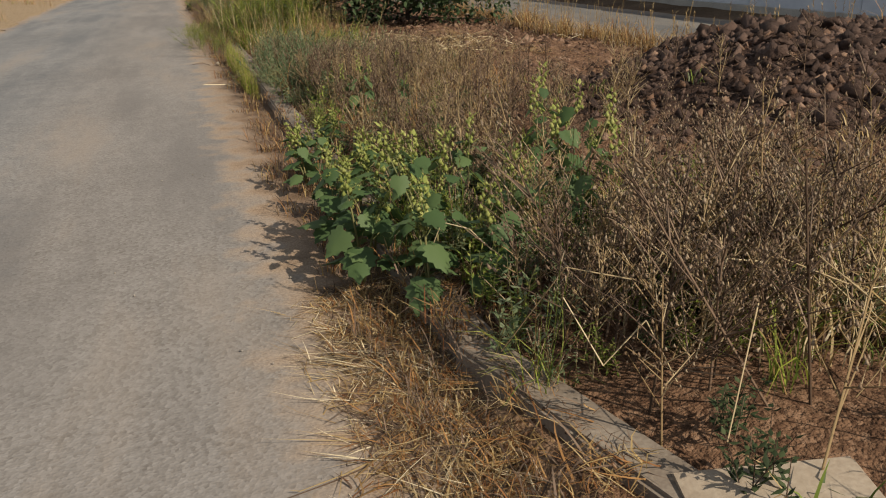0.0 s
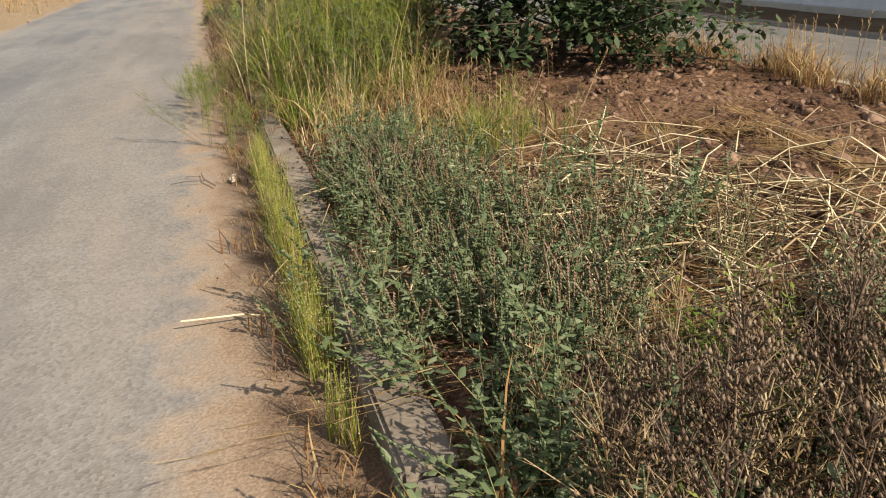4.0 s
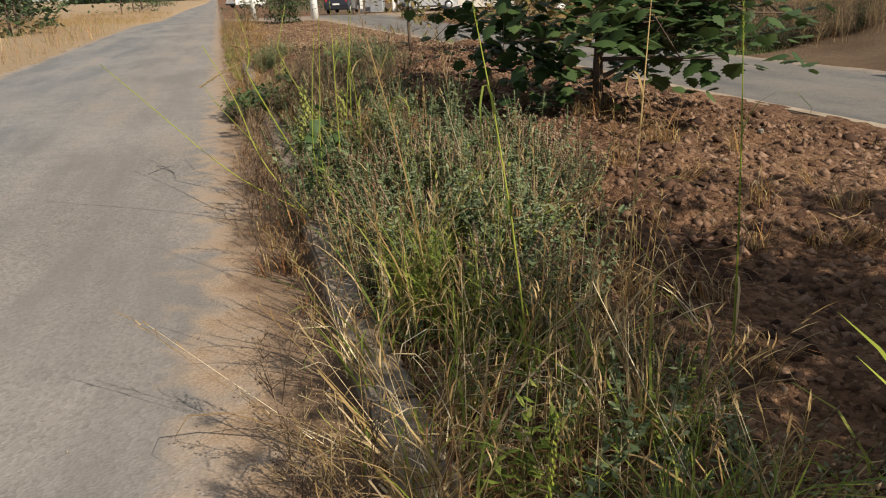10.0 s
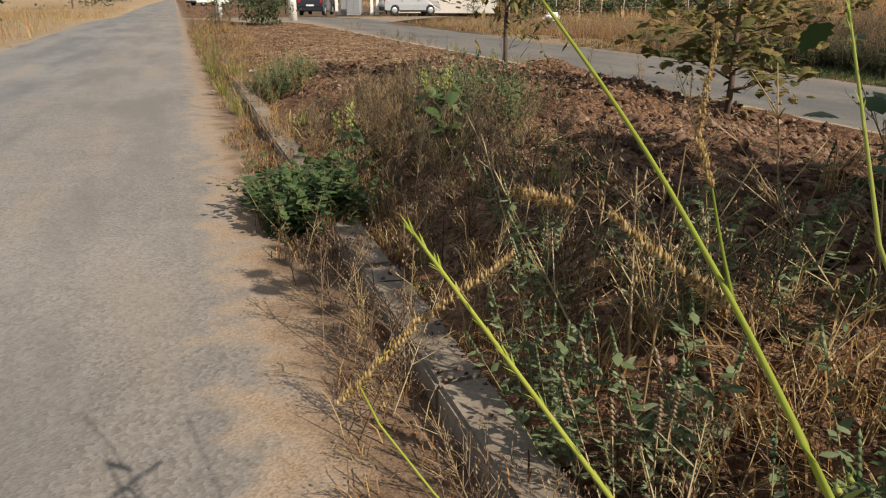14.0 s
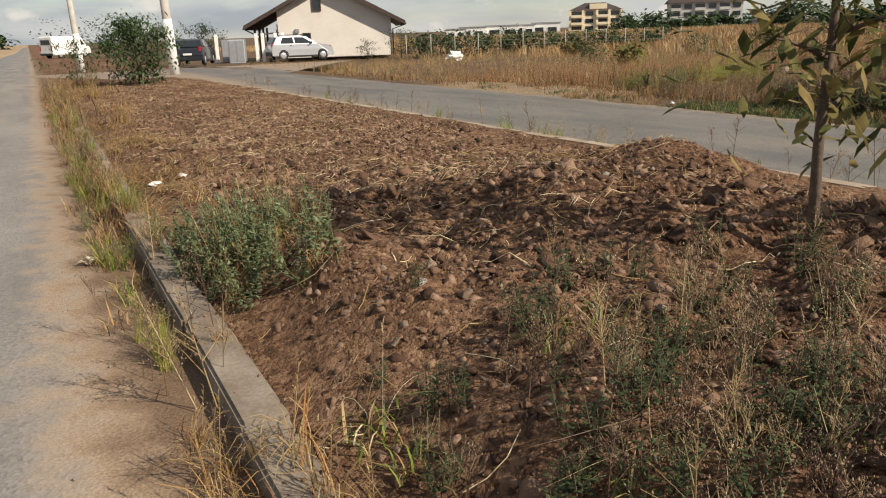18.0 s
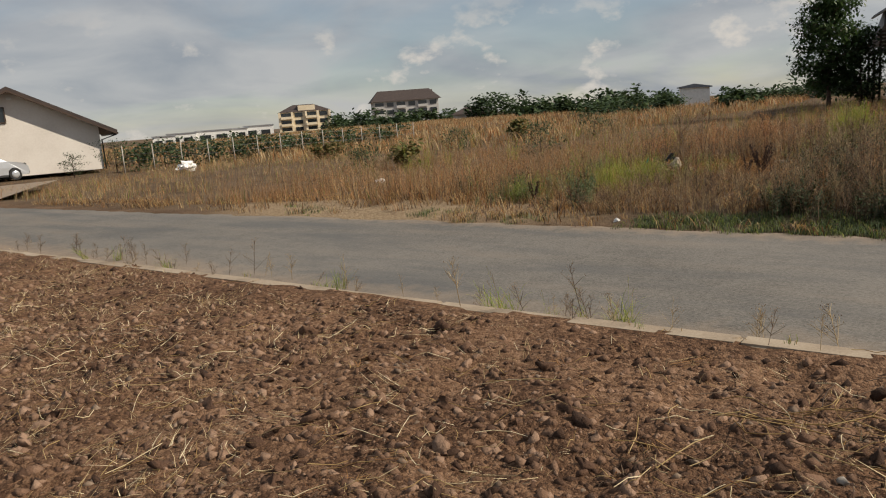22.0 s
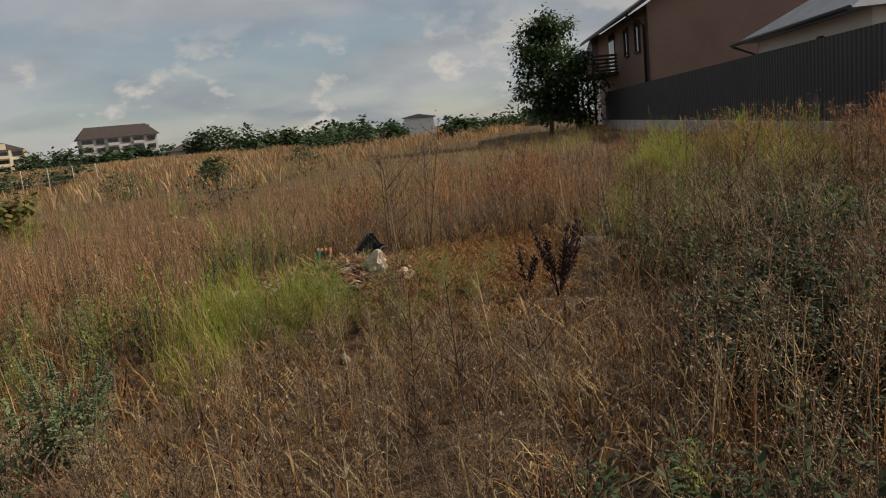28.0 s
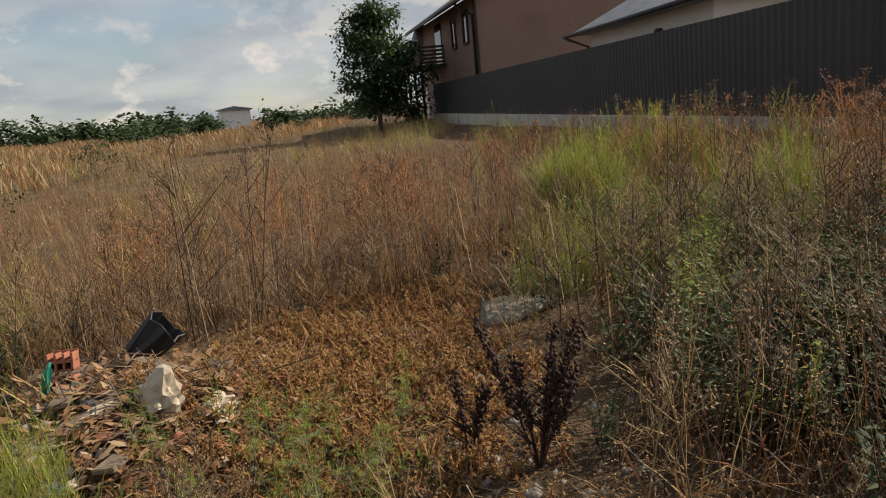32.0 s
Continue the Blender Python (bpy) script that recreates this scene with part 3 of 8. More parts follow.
    # dark soil by the kerb, widened to paint in the weeds' shadow on the road
    if soil_shade_edge:
        mr = nn.new("ShaderNodeMapRange"); mr.inputs["From Min"].default_value, mr.inputs["From Max"].default_value = soil_shade_edge
        mr.inputs["To Max"].default_value = 0.92
        ja = nn.new("ShaderNodeMath"); ja.operation = "MULTIPLY_ADD"; ja.inputs[1].default_value = 0.6; ja.inputs[2].default_value = -0.3
        ll.new(mid.outputs["Fac"], ja.inputs[0])
        ad = nn.new("ShaderNodeMath"); ad.operation = "ADD"; ll.new(sep.outputs["X"], ad.inputs[0]); ll.new(ja.outputs[0], ad.inputs[1]); ll.new(ad.outputs[0], mr.inputs[0])
        sd = ramp(nn, ((0.085, 0.052, 0.032), (0.17, 0.11, 0.07)), (0.35, 0.65)); ll.new(grain.outputs["Fac"], sd.inputs[0])
        mm = nn.new("ShaderNodeMixRGB"); ll.new(mr.outputs[0], mm.inputs["Fac"]); ll.new(col, mm.inputs[1]); ll.new(sd.outputs[0], mm.inputs[2])
        col = mm.outputs[0]
    ll.new(col, bs.inputs["Base Color"])
    bs.inputs["Roughness"].default_value = 0.9; bs.inputs["Specular IOR Level"].default_value = 0.25
    b = nn.new("ShaderNodeBump"); b.inputs["Strength"].default_value, b.inputs["Distance"].default_value = 0.55, 0.006
    mh = nn.new("ShaderNodeMixRGB"); mh.inputs["Fac"].default_value = 0.5
    ll.new(vor.outputs["Distance"], mh.inputs[1]); ll.new(grain.outputs["Fac"], mh.inputs[2])
    ll.new(mh.outputs[0], b.inputs["Height"]); ll.new(b.outputs[0], bs.inputs["Normal"])
    return m


M_ROAD = asphalt("worn_asphalt", (0.196, 0.192, 0.186), ((-0.60, -0.34, 0.9), (-3.85, -4.1, 0.8), (-2.3, -1.5, 0.15)), (-0.44, -0.16))
M_ROAD2 = asphalt("grey_asphalt", (0.150, 0.140, 0.126), ((7.55, 8.0, 0.55), (5.0, 4.45, 0.5)))


def strip(name, left, right, ys, zf, material, nx, edge_seed, rough_edge, label, category):
    """A road as one sheet with an uneven rim and a crown."""
    us = np.linspace(0, 1, nx)
    P = []
    for y in ys:
        a = left(y) + rough_edge[0] * float(hills(np.array(y), 0, 0.5, edge_seed)) + rough_edge[0] * 0.5 * float(hills(np.array(y), 0, 0.13, edge_seed))
        c = right(y) + rough_edge[1] * float(hills(np.array(y), 0, 0.6, edge_seed + 1)) + rough_edge[1] * 0.5 * float(hills(np.array(y), 0, 0.15, edge_seed + 2))
        for u in us:
            x = a + (c - a) * u
            P.append((x, y, float(zf(y)) + 0.012 * math.sin(math.pi * u) + 0.004 * float(hills(np.array(x), y, 1.2, 9))))
    n = len(us)
    F = []
    for j in range(len(ys) - 1):
        for i in range(n - 1):
            k = j * n + i
            F += [(k, k + 1, k + n + 1), (k, k + n + 1, k + n)]
    me = tri_mesh(name, np.array(P), np.array(F), np.zeros(len(F)), [material], True)
    return tagged(new(name, me), label, category, "", "structure")


ys_road = list(axis((-60, -4, 4.0), (-4, 40, 0.12), (40, 90, 1.0), (90, 700, 20)))
strip("road_main", lambda y: ROAD_L, lambda y: 0.0, ys_road, road_z, M_ROAD, 12, 20, (0.10, 0.0), "worn grey asphalt road with sandy edges", "road")
ys_road2 = list(axis((-60, 0, 4.0), (0, 26, 0.5), (26, 48, 0.1), (48, 62, 1.0)))
strip("road_side", lambda y: float(kerb2_x(y)) + 0.13 if y < 43 else 3.78 - (y - 43) * 0.29, lambda y: float(far_x(y)) if y < 47 else 7.15 + (y - 47) * 0.55,
      ys_road2, lambda y: road_z(y) + 0.006, M_ROAD2, 10, 24, (0.0, 0.10), "narrow grey asphalt side road", "road")

M_KERB = surface("kerb_concrete", ((0.10, 0.076, 0.055), (0.185, 0.15, 0.115), (0.29, 0.25, 0.20)), scale=4.0, fine=70, rough=0.92, bump=0.5, dist=0.008)

M_KERB2 = surface("pale_kerb_concrete", ((0.19, 0.145, 0.10), (0.30, 0.24, 0.175), (0.40, 0.335, 0.255)), scale=3.0, fine=70, rough=0.92, bump=0.5, dist=0.008)


def kerb(name, xf, y0, y1, length, top, label, sink):
    """A line of concrete kerb stones, each a little out of true."""
    owner = empty(name, pose(0, 0, 0), label, "kerb", "", "structure")
    b = box(KERB_W, length - 0.012, 0.26, (0, 0, -0.26), 0.012)
    me = bpy.data.meshes.new("kerb_stone"); b.to_mesh(me); b.free(); me.materials.append(M_KERB if name == "kerb_main" else M_KERB2)
    r = random.Random(5)
    y = y0
    while y < y1:
        yc = y + length / 2
        slope = math.degrees(math.atan2(-(float(xf(yc + 0.5)) - float(xf(yc - 0.5))), 1.0))
        share("kerb_stone", me, owner, pose(float(xf(yc)) + KERB_W / 2 + r.uniform(-0.006, 0.006), yc, float(top(yc)) + r.uniform(-0.008, 0.008), r.uniform(-0.3, 0.3), r.uniform(-1.5, 1.5) * (1 if name == "kerb_main" else 0.4), slope + r.uniform(-0.4, 0.4)))
        y += length
    return owner


kerb("kerb_main", lambda y: 0.22 * max(0.0, 2.1 - y) ** 1.5, 1.0, 48.0, 1.0, lambda y: KERB_Z + float(road_z(y)), "low weathered concrete kerb along the main road", 0)
kerb("kerb_side", kerb2_x, -2.0, 43.0, 1.0, lambda y: 0.078 + float(road_z(y)), "low concrete kerb along the side road", 0)

# ---- buildings, fences, poles, cars ----
M_PLASTER = surface("cream_plaster", ((0.58, 0.54, 0.49), (0.65, 0.61, 0.56), (0.70, 0.67, 0.62)), scale=0.6, fine=9, rough=0.9, bump=0.1)
M_BROWN_WALL = surface("brown_render", ((0.20, 0.125, 0.095), (0.245, 0.16, 0.125), (0.28, 0.19, 0.15)), scale=0.5, fine=12, rough=0.9, bump=0.1)
M_ROOF_BROWN = surface("brown_roof_tiles", ((0.028, 0.020, 0.018), (0.048, 0.034, 0.030), (0.07, 0.05, 0.043)), scale=1.2, fine=14, rough=0.8, bump=0.4)
M_ROOF_GREY = surface("grey_roof_tiles", ((0.10, 0.11, 0.13), (0.17, 0.185, 0.21), (0.24, 0.25, 0.28)), scale=2.0, fine=18, rough=0.6, bump=0.4)
M_WOOD_DARK = surface("dark_wood", ((0.035, 0.022, 0.016), (0.075, 0.045, 0.03)), scale=3, fine=30, rough=0.7, bump=0.2)
M_FENCE = surface("anthracite_sheet", ((0.012, 0.012, 0.014), (0.019, 0.019, 0.022), (0.027, 0.027, 0.03)), scale=0.7, fine=20, rough=0.6, bump=0.05)
M_CONCRETE = surface("pole_concrete", ((0.30, 0.28, 0.25), (0.42, 0.40, 0.36), (0.50, 0.48, 0.44)), scale=2.5, fine=40, rough=0.9, bump=0.25)
M_GLASS = glass("window_glass")
M_WHITE = plain("white_paint", (0.74, 0.74, 0.72), 0.55)
M_GREY_METAL = plain("grey_metal", (0.32, 0.33, 0.35), 0.45, 0.4)
M_RUBBER = plain("tyre_rubber", (0.018, 0.018, 0.019), 0.8)
M_SILVER = plain("silver_paint", (0.55, 0.57, 0.60), 0.28, 0.55, 0.04)
M_DARKCAR = plain("dark_paint", (0.030, 0.034, 0.045), 0.22, 0.3, 0.05)
M_TRIM = plain("black_trim", (0.02, 0.02, 0.022), 0.5)
M_RED = plain("red_lens", (0.35, 0.02, 0.02), 0.3)
M_WALL_BLUE = surface("pale_blue_wall", ((0.50, 0.55, 0.62), (0.60, 0.64, 0.70), (0.68, 0.71, 0.76)), scale=0.8, fine=8, rough=0.85, bump=0.1)


def frame_of(origin, xdir):
    """A pose with its x axis along xdir on the ground."""
    return pose(origin[0], origin[1], origin[2], 0, 0, math.degrees(math.atan2(xdir[1], xdir[0])))


def window(parent, x, z, w, h, y, frame_mat, pane_mat=None, out=-0.05):
    """A framed window set in a wall that faces local -y."""
    fr = bmesh.new()
    t = min(0.07, w * 0.12)
    for sx, sz, ax, az in ((w, t, 0, 0), (w, t, 0, h - t), (t, h - 2 * t, -(w - t) / 2, t), (t, h - 2 * t, (w - t) / 2, t)):
        box(sx, 0.09, sz, (x + ax, y + out, z + az), 0.0, fr)
    wd = part("window", fr, frame_mat, parent)
    part("pane", box(w - 2 * t, 0.03, h - 2 * t, (x, y + out + 0.02, z + t)), pane_mat or M_GLASS, wd)
    return wd


# white house with the gable towards the roads
HX = Vector((0.933, -0.36, 0)).normalized()
house = empty("white_house", frame_of((19.7, 78.0, -0.42), HX), "single-storey cream plastered house with a brown gable roof", "house")
part("wall", prism([(-3.6, 0), (4.9, 0), (4.9, 2.75), (0, 5.25), (-3.6, 3.4)], 10.5), M_PLASTER, house)
porch = part("porch_wall", box(0.2, 9.0, 2.5, (-3.72, 6.0, 0)), M_PLASTER, house)
for yy in (0.3, 3.5, 6.5, 9.5):
    part("porch_post", box(0.16, 0.16, 2.35, (-5.35, yy, 0)), M_WOOD_DARK, house)
rb = prism([(-6.05, 2.22), (0, 5.32), (0, 5.55), (-6.05, 2.42)], 12.2)
bmesh.ops.translate(rb, vec=(0, -0.75, 0), verts=rb.verts)
part("roof", rb, M_ROOF_BROWN, house)
rb = prism([(0, 5.32), (5.95, 2.28), (5.95, 2.48), (0, 5.55)], 12.2)
bmesh.ops.translate(rb, vec=(0, -0.75, 0), verts=rb.verts)
part("roof", rb, M_ROOF_BROWN, house)
for sx, a in ((-6.05, 2.2), (5.95, 2.26)):
    part("gutter", tube([(sx, -0.75, a), (sx, 11.4, a)], [0.07, 0.07], 6), M_TRIM, house)
part("downpipe", tube([(5.9, -0.6, 2.2), (5.0, -0.12, 1.9), (5.0, -0.12, 0.0)], [0.05] * 3, 6), M_TRIM, house)
part("downpipe", tube([(-5.95, -0.6, 2.15), (-5.2, -0.5, 1.75), (-3.55, -0.12, 1.9)], [0.05] * 3, 6), M_TRIM, house)
part("rake_board", prism([(-6.05, 2.12), (0, 5.22), (5.95, 2.18), (5.95, 2.3), (0, 5.36), (-6.05, 2.24)], 0.04, Matrix.Translation((0, -0.79, 0))), M_WOOD_DARK, house)
part("wall_lamp", box(0.3, 0.18, 0.16, (0.05, -0.12, 4.75), 0.03), M_WHITE, house)
window(house, -0.62, 3.35, 0.66, 1.0, 0, M_WOOD_DARK)
window(house, -1.5, 0.55, 0.62, 1.25, 0, M_WOOD_DARK)
part("meter_box", box(0.3, 0.12, 0.3, (-2.2, -0.1, 1.8), 0.02), M_GREY_METAL, house)
part("front_door", box(0.06, 1.0, 2.05, (-3.86, 2.2, 0.05)), M_WOOD_DARK, house)
for yy in (4.6, 7.4):
    part("window", box(0.06, 1.2, 1.3, (-3.86, yy, 0.9)), M_GLASS, house)


def wheel(car, x, y, r=0.32):
    w = part("wheel", tube([(x, y - 0.1, r), (x, y - 0.085, r), (x, y + 0.085, r), (x, y + 0.1, r)], [r * 0.86, r, r, r * 0.86], 20), M_RUBBER, car)
    s = -1 if y < 0 else 1
    part("rim", tube([(x, y + s * 0.06, r), (x, y + s * 0.105, r), (x, y + s * 0.112, r)], [r * 0.66, r * 0.62, r * 0.3], 10), M_SILVER, w)


def hatchback(name, m, paint, label, dark_low=True):
    """A five-door hatchback, nose towards +x, 4.06 m long."""
    car = empty(name, m, label, "car")
    side = [(-2.0, 0.32), (-2.03, 0.62), (-1.98, 0.92), (-1.9, 1.02), (-1.62, 1.44), (-1.35, 1.51), (-0.2, 1.53), (0.25, 1.47), (0.98, 1.03), (1.7, 0.9), (1.98, 0.72), (2.03, 0.5), (1.98, 0.3),
            (1.62, 0.27), (1.58, 0.50), (1.42, 0.66), (1.2, 0.68), (1.0, 0.52), (0.95, 0.25), (-0.95, 0.25), (-1.0, 0.52), (-1.2, 0.68), (-1.42, 0.66), (-1.58, 0.50), (-1.62, 0.3)]
    b = bmesh.new()
    cols = []
    for y, inset, drop in ((-0.86, 0.05, 0.02), (-0.80, 0.0, 0.0), (0.80, 0.0, 0.0), (0.86, 0.05, 0.02)):
        ring = []
        for x, z in side:
            tuck = 0.16 * max(0.0, (z - 0.95) / 0.58)
            ring.append(b.verts.new((x * (1 - inset * 0.3), y * (1 - tuck), z - drop * (z > 0.9))))
        cols.append(ring)
    for r0, r1 in zip(cols, cols[1:]):
        for k in range(len(side)):
            f = b.faces.new((r0[k], r0[(k + 1) % len(side)], r1[(k + 1) % len(side)], r1[k]))
    b.faces.new(cols[0][::-1]); b.faces.new(cols[-1])
    bmesh.ops.recalc_face_normals(b, faces=b.faces)
    part("body", b, paint, car)
    for s in (-1, 1):
        for pts in ([(-1.42, 1.06), (-1.28, 1.40), (-0.62, 1.43), (-0.55, 1.05)], [(-0.48, 1.05), (-0.52, 1.43), (0.05, 1.41), (0.66, 1.05)]):
            w = prism(pts, 0.02)
            for v in w.verts:
                v.co.y = s * (0.868 * (1 - 0.16 * max(0, (v.co.z - 0.95) / 0.58)) + (0.004 if v.co.y > 0.01 else -0.02))
            part("side_window", w, M_GLASS, car)
        for x in (-0.52, 0.62):
            part("door_handle", box(0.16, 0.03, 0.035, (x - 0.25, s * 0.87, 0.9), 0.01), M_TRIM, car)
        part("mirror", box(0.14, 0.16, 0.13, (0.55, s * 0.92, 1.02), 0.04), M_TRIM, car)
        part("headlight", box(0.30, 0.28, 0.16, (1.78, s * 0.66, 0.72), 0.05), M_GLASS, car)
        part("tail_light", box(0.14, 0.2, 0.3, (-1.93, s * 0.72, 0.78), 0.04), M_RED, car)
        part("sill", box(1.9, 0.05, 0.14, (0, s * 0.85, 0.2), 0.02), M_TRIM, car)
        part("roof_rail", tube([(-1.3, s * 0.66, 1.52), (-1.2, s * 0.66, 1.57), (0.0, s * 0.66, 1.575), (0.1, s * 0.66, 1.52)], [0.02] * 4, 5), M_TRIM, car)
        for x in (-1.3, 1.3):
            wheel(car, x, s * 0.76)
    ws = prism([(0.28, 1.44), (0.95, 1.035), (0.985, 1.05), (0.32, 1.47)], 1.3); bmesh.ops.translate(ws, vec=(0, -0.65, 0), verts=ws.verts)
    part("windscreen", ws, M_GLASS, car)
    rw = prism([(-1.90, 1.06), (-1.64, 1.42), (-1.67, 1.44), (-1.93, 1.08)], 1.2); bmesh.ops.translate(rw, vec=(0, -0.6, 0), verts=rw.verts)
    part("rear_window", rw, M_GLASS, car)
    part("rear_bumper", box(0.16, 1.6, 0.3, (-1.98, 0, 0.28), 0.05), M_TRIM if dark_low else paint, car)
    part("front_bumper", box(0.16, 1.6, 0.26, (1.96, 0, 0.28), 0.05), M_TRIM if dark_low else paint, car)
    part("number_plate", box(0.02, 0.5, 0.11, (-2.065, 0, 0.60)), M_WHITE, car)
    return car


hatchback("parked_car", pose(15.0, 70.3, -0.31, 0, 0, -1), M_SILVER, "silver five-door hatchback with black lower trim, parked by the house")
hatchback("parked_car", pose(8.55, 70.8, -0.31, 0, 0, 68), M_DARKCAR, "dark blue hatchback parked beside the gate", False)

def van(name, m, label):
    """A panel van, nose towards +x, 5.2 m long."""
    v_ = empty(name, m, label, "van")
    side = [(-2.6, 0.35), (-2.6, 2.2), (-2.45, 2.32), (1.1, 2.32), (1.45, 2.2), (2.05, 1.3), (2.5, 1.1), (2.6, 0.85), (2.6, 0.35)]
    b = prism(side, 1.9, Matrix.Translation((0, -0.95, 0)))
    bmesh.ops.bevel(b, geom=b.edges[:], offset=0.05, segments=2, affect="EDGES")
    part("body", b, M_WHITE, v_)
    for sy in (-1, 1):
        part("side_window", prism([(0.75, 1.35), (0.75, 1.95), (1.35, 1.95), (1.8, 1.35)], 0.03, Matrix.Translation((0, sy * 0.955 - 0.015, 0))), M_GLASS, v_)
        part("tail_light", box(0.06, 0.16, 0.5, (-2.6, sy * 0.82, 0.8), 0.01), M_RED, v_)
        for x in (-1.6, 1.7):
            wheel(v_, x, sy * 0.84, 0.34)
    part("windscreen", prism([(1.5, 2.12), (2.03, 1.36), (2.06, 1.38), (1.53, 2.14)], 1.6, Matrix.Translation((0, -0.8, 0))), M_GLASS, v_)
    part("rear_window", box(0.03, 1.3, 0.5, (-2.61, 0, 1.45)), M_GLASS, v_)
    part("rear_bumper", box(0.14, 1.8, 0.22, (-2.64, 0, 0.32), 0.04), M_TRIM, v_)
    return v_


van("parked_van", pose(3.3, 118.0, -0.38, 0, 0, 40), "white panel van parked beside the road, far off")

gate = empty("gate", pose(10.9, 71.2, -0.33, 0, 0, -16), "white gate posts with a grey metal gate leaf, standing open", "gate")
for x in (-0.9, 1.55, 1.95, 2.75, 3.2):
    part("gate_post", box(0.22, 0.22, 1.75, (x, 0.1, 0), 0.02), M_WHITE, gate)
part("gate_leaf", box(1.5, 0.05, 1.35, (0.15, -0.1, 0.08), 0.02), M_GREY_METAL, gate)
cab = empty("meter_cabinet", pose(10.9, 69.9, -0.32, 0, 0, -16), "grey metal meter cabinet standing before the gate", "cabinet")
part("body", box(0.95, 0.4, 1.4, (0, 0, 0), 0.02), plain("cabinet_grey", (0.42, 0.46, 0.50), 0.5, 0.2), cab)
part("door", box(0.42, 0.02, 1.25, (-0.22, -0.212, 0.08), 0.005), M_GREY_METAL, cab)
part("door", box(0.42, 0.02, 1.25, (0.22, -0.212, 0.08), 0.005), M_GREY_METAL, cab)

# poles
def pole(x, y, z, lean, label):
    p = empty("utility_pole", pose(x, y, z, lean[0], lean[1], 0), label, "pole")
    part("shaft", tube([(0, 0, -0.3), (0, 0, 1.6), (0, 0, 8.6)], [0.165, 0.155, 0.09], 14), M_CONCRETE, p)
    part("painted_foot", tube([(0, 0, -0.05), (0, 0, 1.9)], [0.17, 0.158], 14), M_WHITE, p, "whitewashed lower part")
    part("crossarm", box(1.3, 0.09, 0.09, (0, 0, 8.2), 0.01), M_GREY_METAL, p)
    for xx in (-0.55, 0, 0.55):
        part("insulator", tube([(xx, 0, 8.29), (xx, 0, 8.36), (xx, 0, 8.42)], [0.03, 0.05, 0.03], 8), M_WHITE, p)


pole(4.1, 50.6, 0.0, (0.0, -1.5), "round concrete utility pole with a whitewashed foot")
pole(1.9, 66.0, -0.25, (0.0, -1.0), "concrete utility pole beside the road, further off")

# dark sheet fence on a concrete plinth, ribbed
FA, FB = Vector((18.7, 26.15, 0)), Vector((50.6, 35.2, 0))


def ribbed(a, c, n, z0, z1, pitch):
    """Trapezoid ribbed sheet between two ground points."""
    d = (c - a); L = d.length; d.normalize(); w = Vector((-d.y, d.x, 0))
    v, f = [], []
    k = int(L / pitch)
    xs = []
    for i in range(k):
        xs += [(i + 0.0, 0.0), (i + 0.42, 0.0), (i + 0.52, 0.03), (i + 0.88, 0.03)]
    xs.append((k, 0.0))
    for u, o in xs:
        p = a + d * (u * L / k) + w * o * 0.45
        v += [(p.x, p.y, z0), (p.x, p.y, z1)]
    for i in range(len(xs) - 1):
        f += [(2 * i, 2 * i + 2, 2 * i + 3), (2 * i, 2 * i + 3, 2 * i + 1)]
    return np.array(v), np.array(f)


fence = empty("sheet_fence", pose(0, 0, 0), "anthracite ribbed sheet-metal fence on a concrete plinth", "fence")
panels = 13
for i in range(panels):
    a, c = FA.lerp(FB, i / panels), FA.lerp(FB, (i + 1) / panels)
    v, f = ribbed(a, c, 0, 0.62, 2.14, 0.17)
    o = new("fence_panel", tri_mesh("fence_panel", v, f, np.zeros(len(f)), [M_FENCE])); o.parent = fence
    part("fence_post", box(0.07, 0.07, 1.75, (a.x + 0.03, a.y - 0.06, 0.4)), M_TRIM, fence)
for i in range(4):
    a, c = FA + Vector((0.9, -2.6, 0)) * i, FA + Vector((0.9, -2.6, 0)) * (i + 1)
    v, f = ribbed(c, a, 0, 0.62, 2.3, 0.24)
    o = new("fence_panel", tri_mesh("fence_panel", v, f, np.zeros(len(f)), [M_FENCE])); o.parent = fence
ang = math.atan2(FB.y - FA.y, FB.x - FA.x)
part("plinth", box((FB - FA).length, 0.22, 0.72, ((FA.x + FB.x) / 2, (FA.y + FB.y) / 2, -0.1), 0.015, None, ang), M_CONCRETE, fence)
part("plinth", box(0.22, 11.0, 0.72, (FA.x + 1.8, FA.y - 5.2, -0.1), 0.015, None, 0.33), M_CONCRETE, fence)

# two-storey brown house behind the fence
BX = Vector((0.95, 0.31, 0)).normalized()
bh = empty("brown_house", frame_of((44.2, 32.2, 0.3), BX), "two-storey brown rendered house with a dark overhanging roof and a balcony", "house")
# local x runs along the long front; local y is behind it, so the front faces local +y towards the field
part("wall", prism([(0, 0), (13.5, 0), (13.5, 5.5), (0, 5.5)], 9.5, Matrix.Translation((0, -9.5, 0))), M_BROWN_WALL, bh)
part("gable", prism([(-9.5, 5.5), (0, 5.5), (-4.75, 8.4)], 0.25, Matrix.Rotation(radians(90), 4, "Z") @ Matrix.Translation((0, -0.25, 0))), M_BROWN_WALL, bh)
for s in (0, 1):
    y0, y1 = (0.9, -4.75) if s == 0 else (-10.4, -4.75)
    z0 = 5.1
    m4 = Matrix(((0, 1, 0, -0.8), (1, 0, 0, 0), (0, 0, 1, 0), (0, 0, 0, 1)))
    part("roof", prism([(y0, z0), (y1, 8.45), (y1, 8.65), (y0, z0 + 0.18)], 15.2, m4), M_ROOF_BROWN, bh)
part("gutter", tube([(-0.8, 0.92, 5.15), (14.4, 0.92, 5.15)], [0.07, 0.07], 6), M_TRIM, bh)
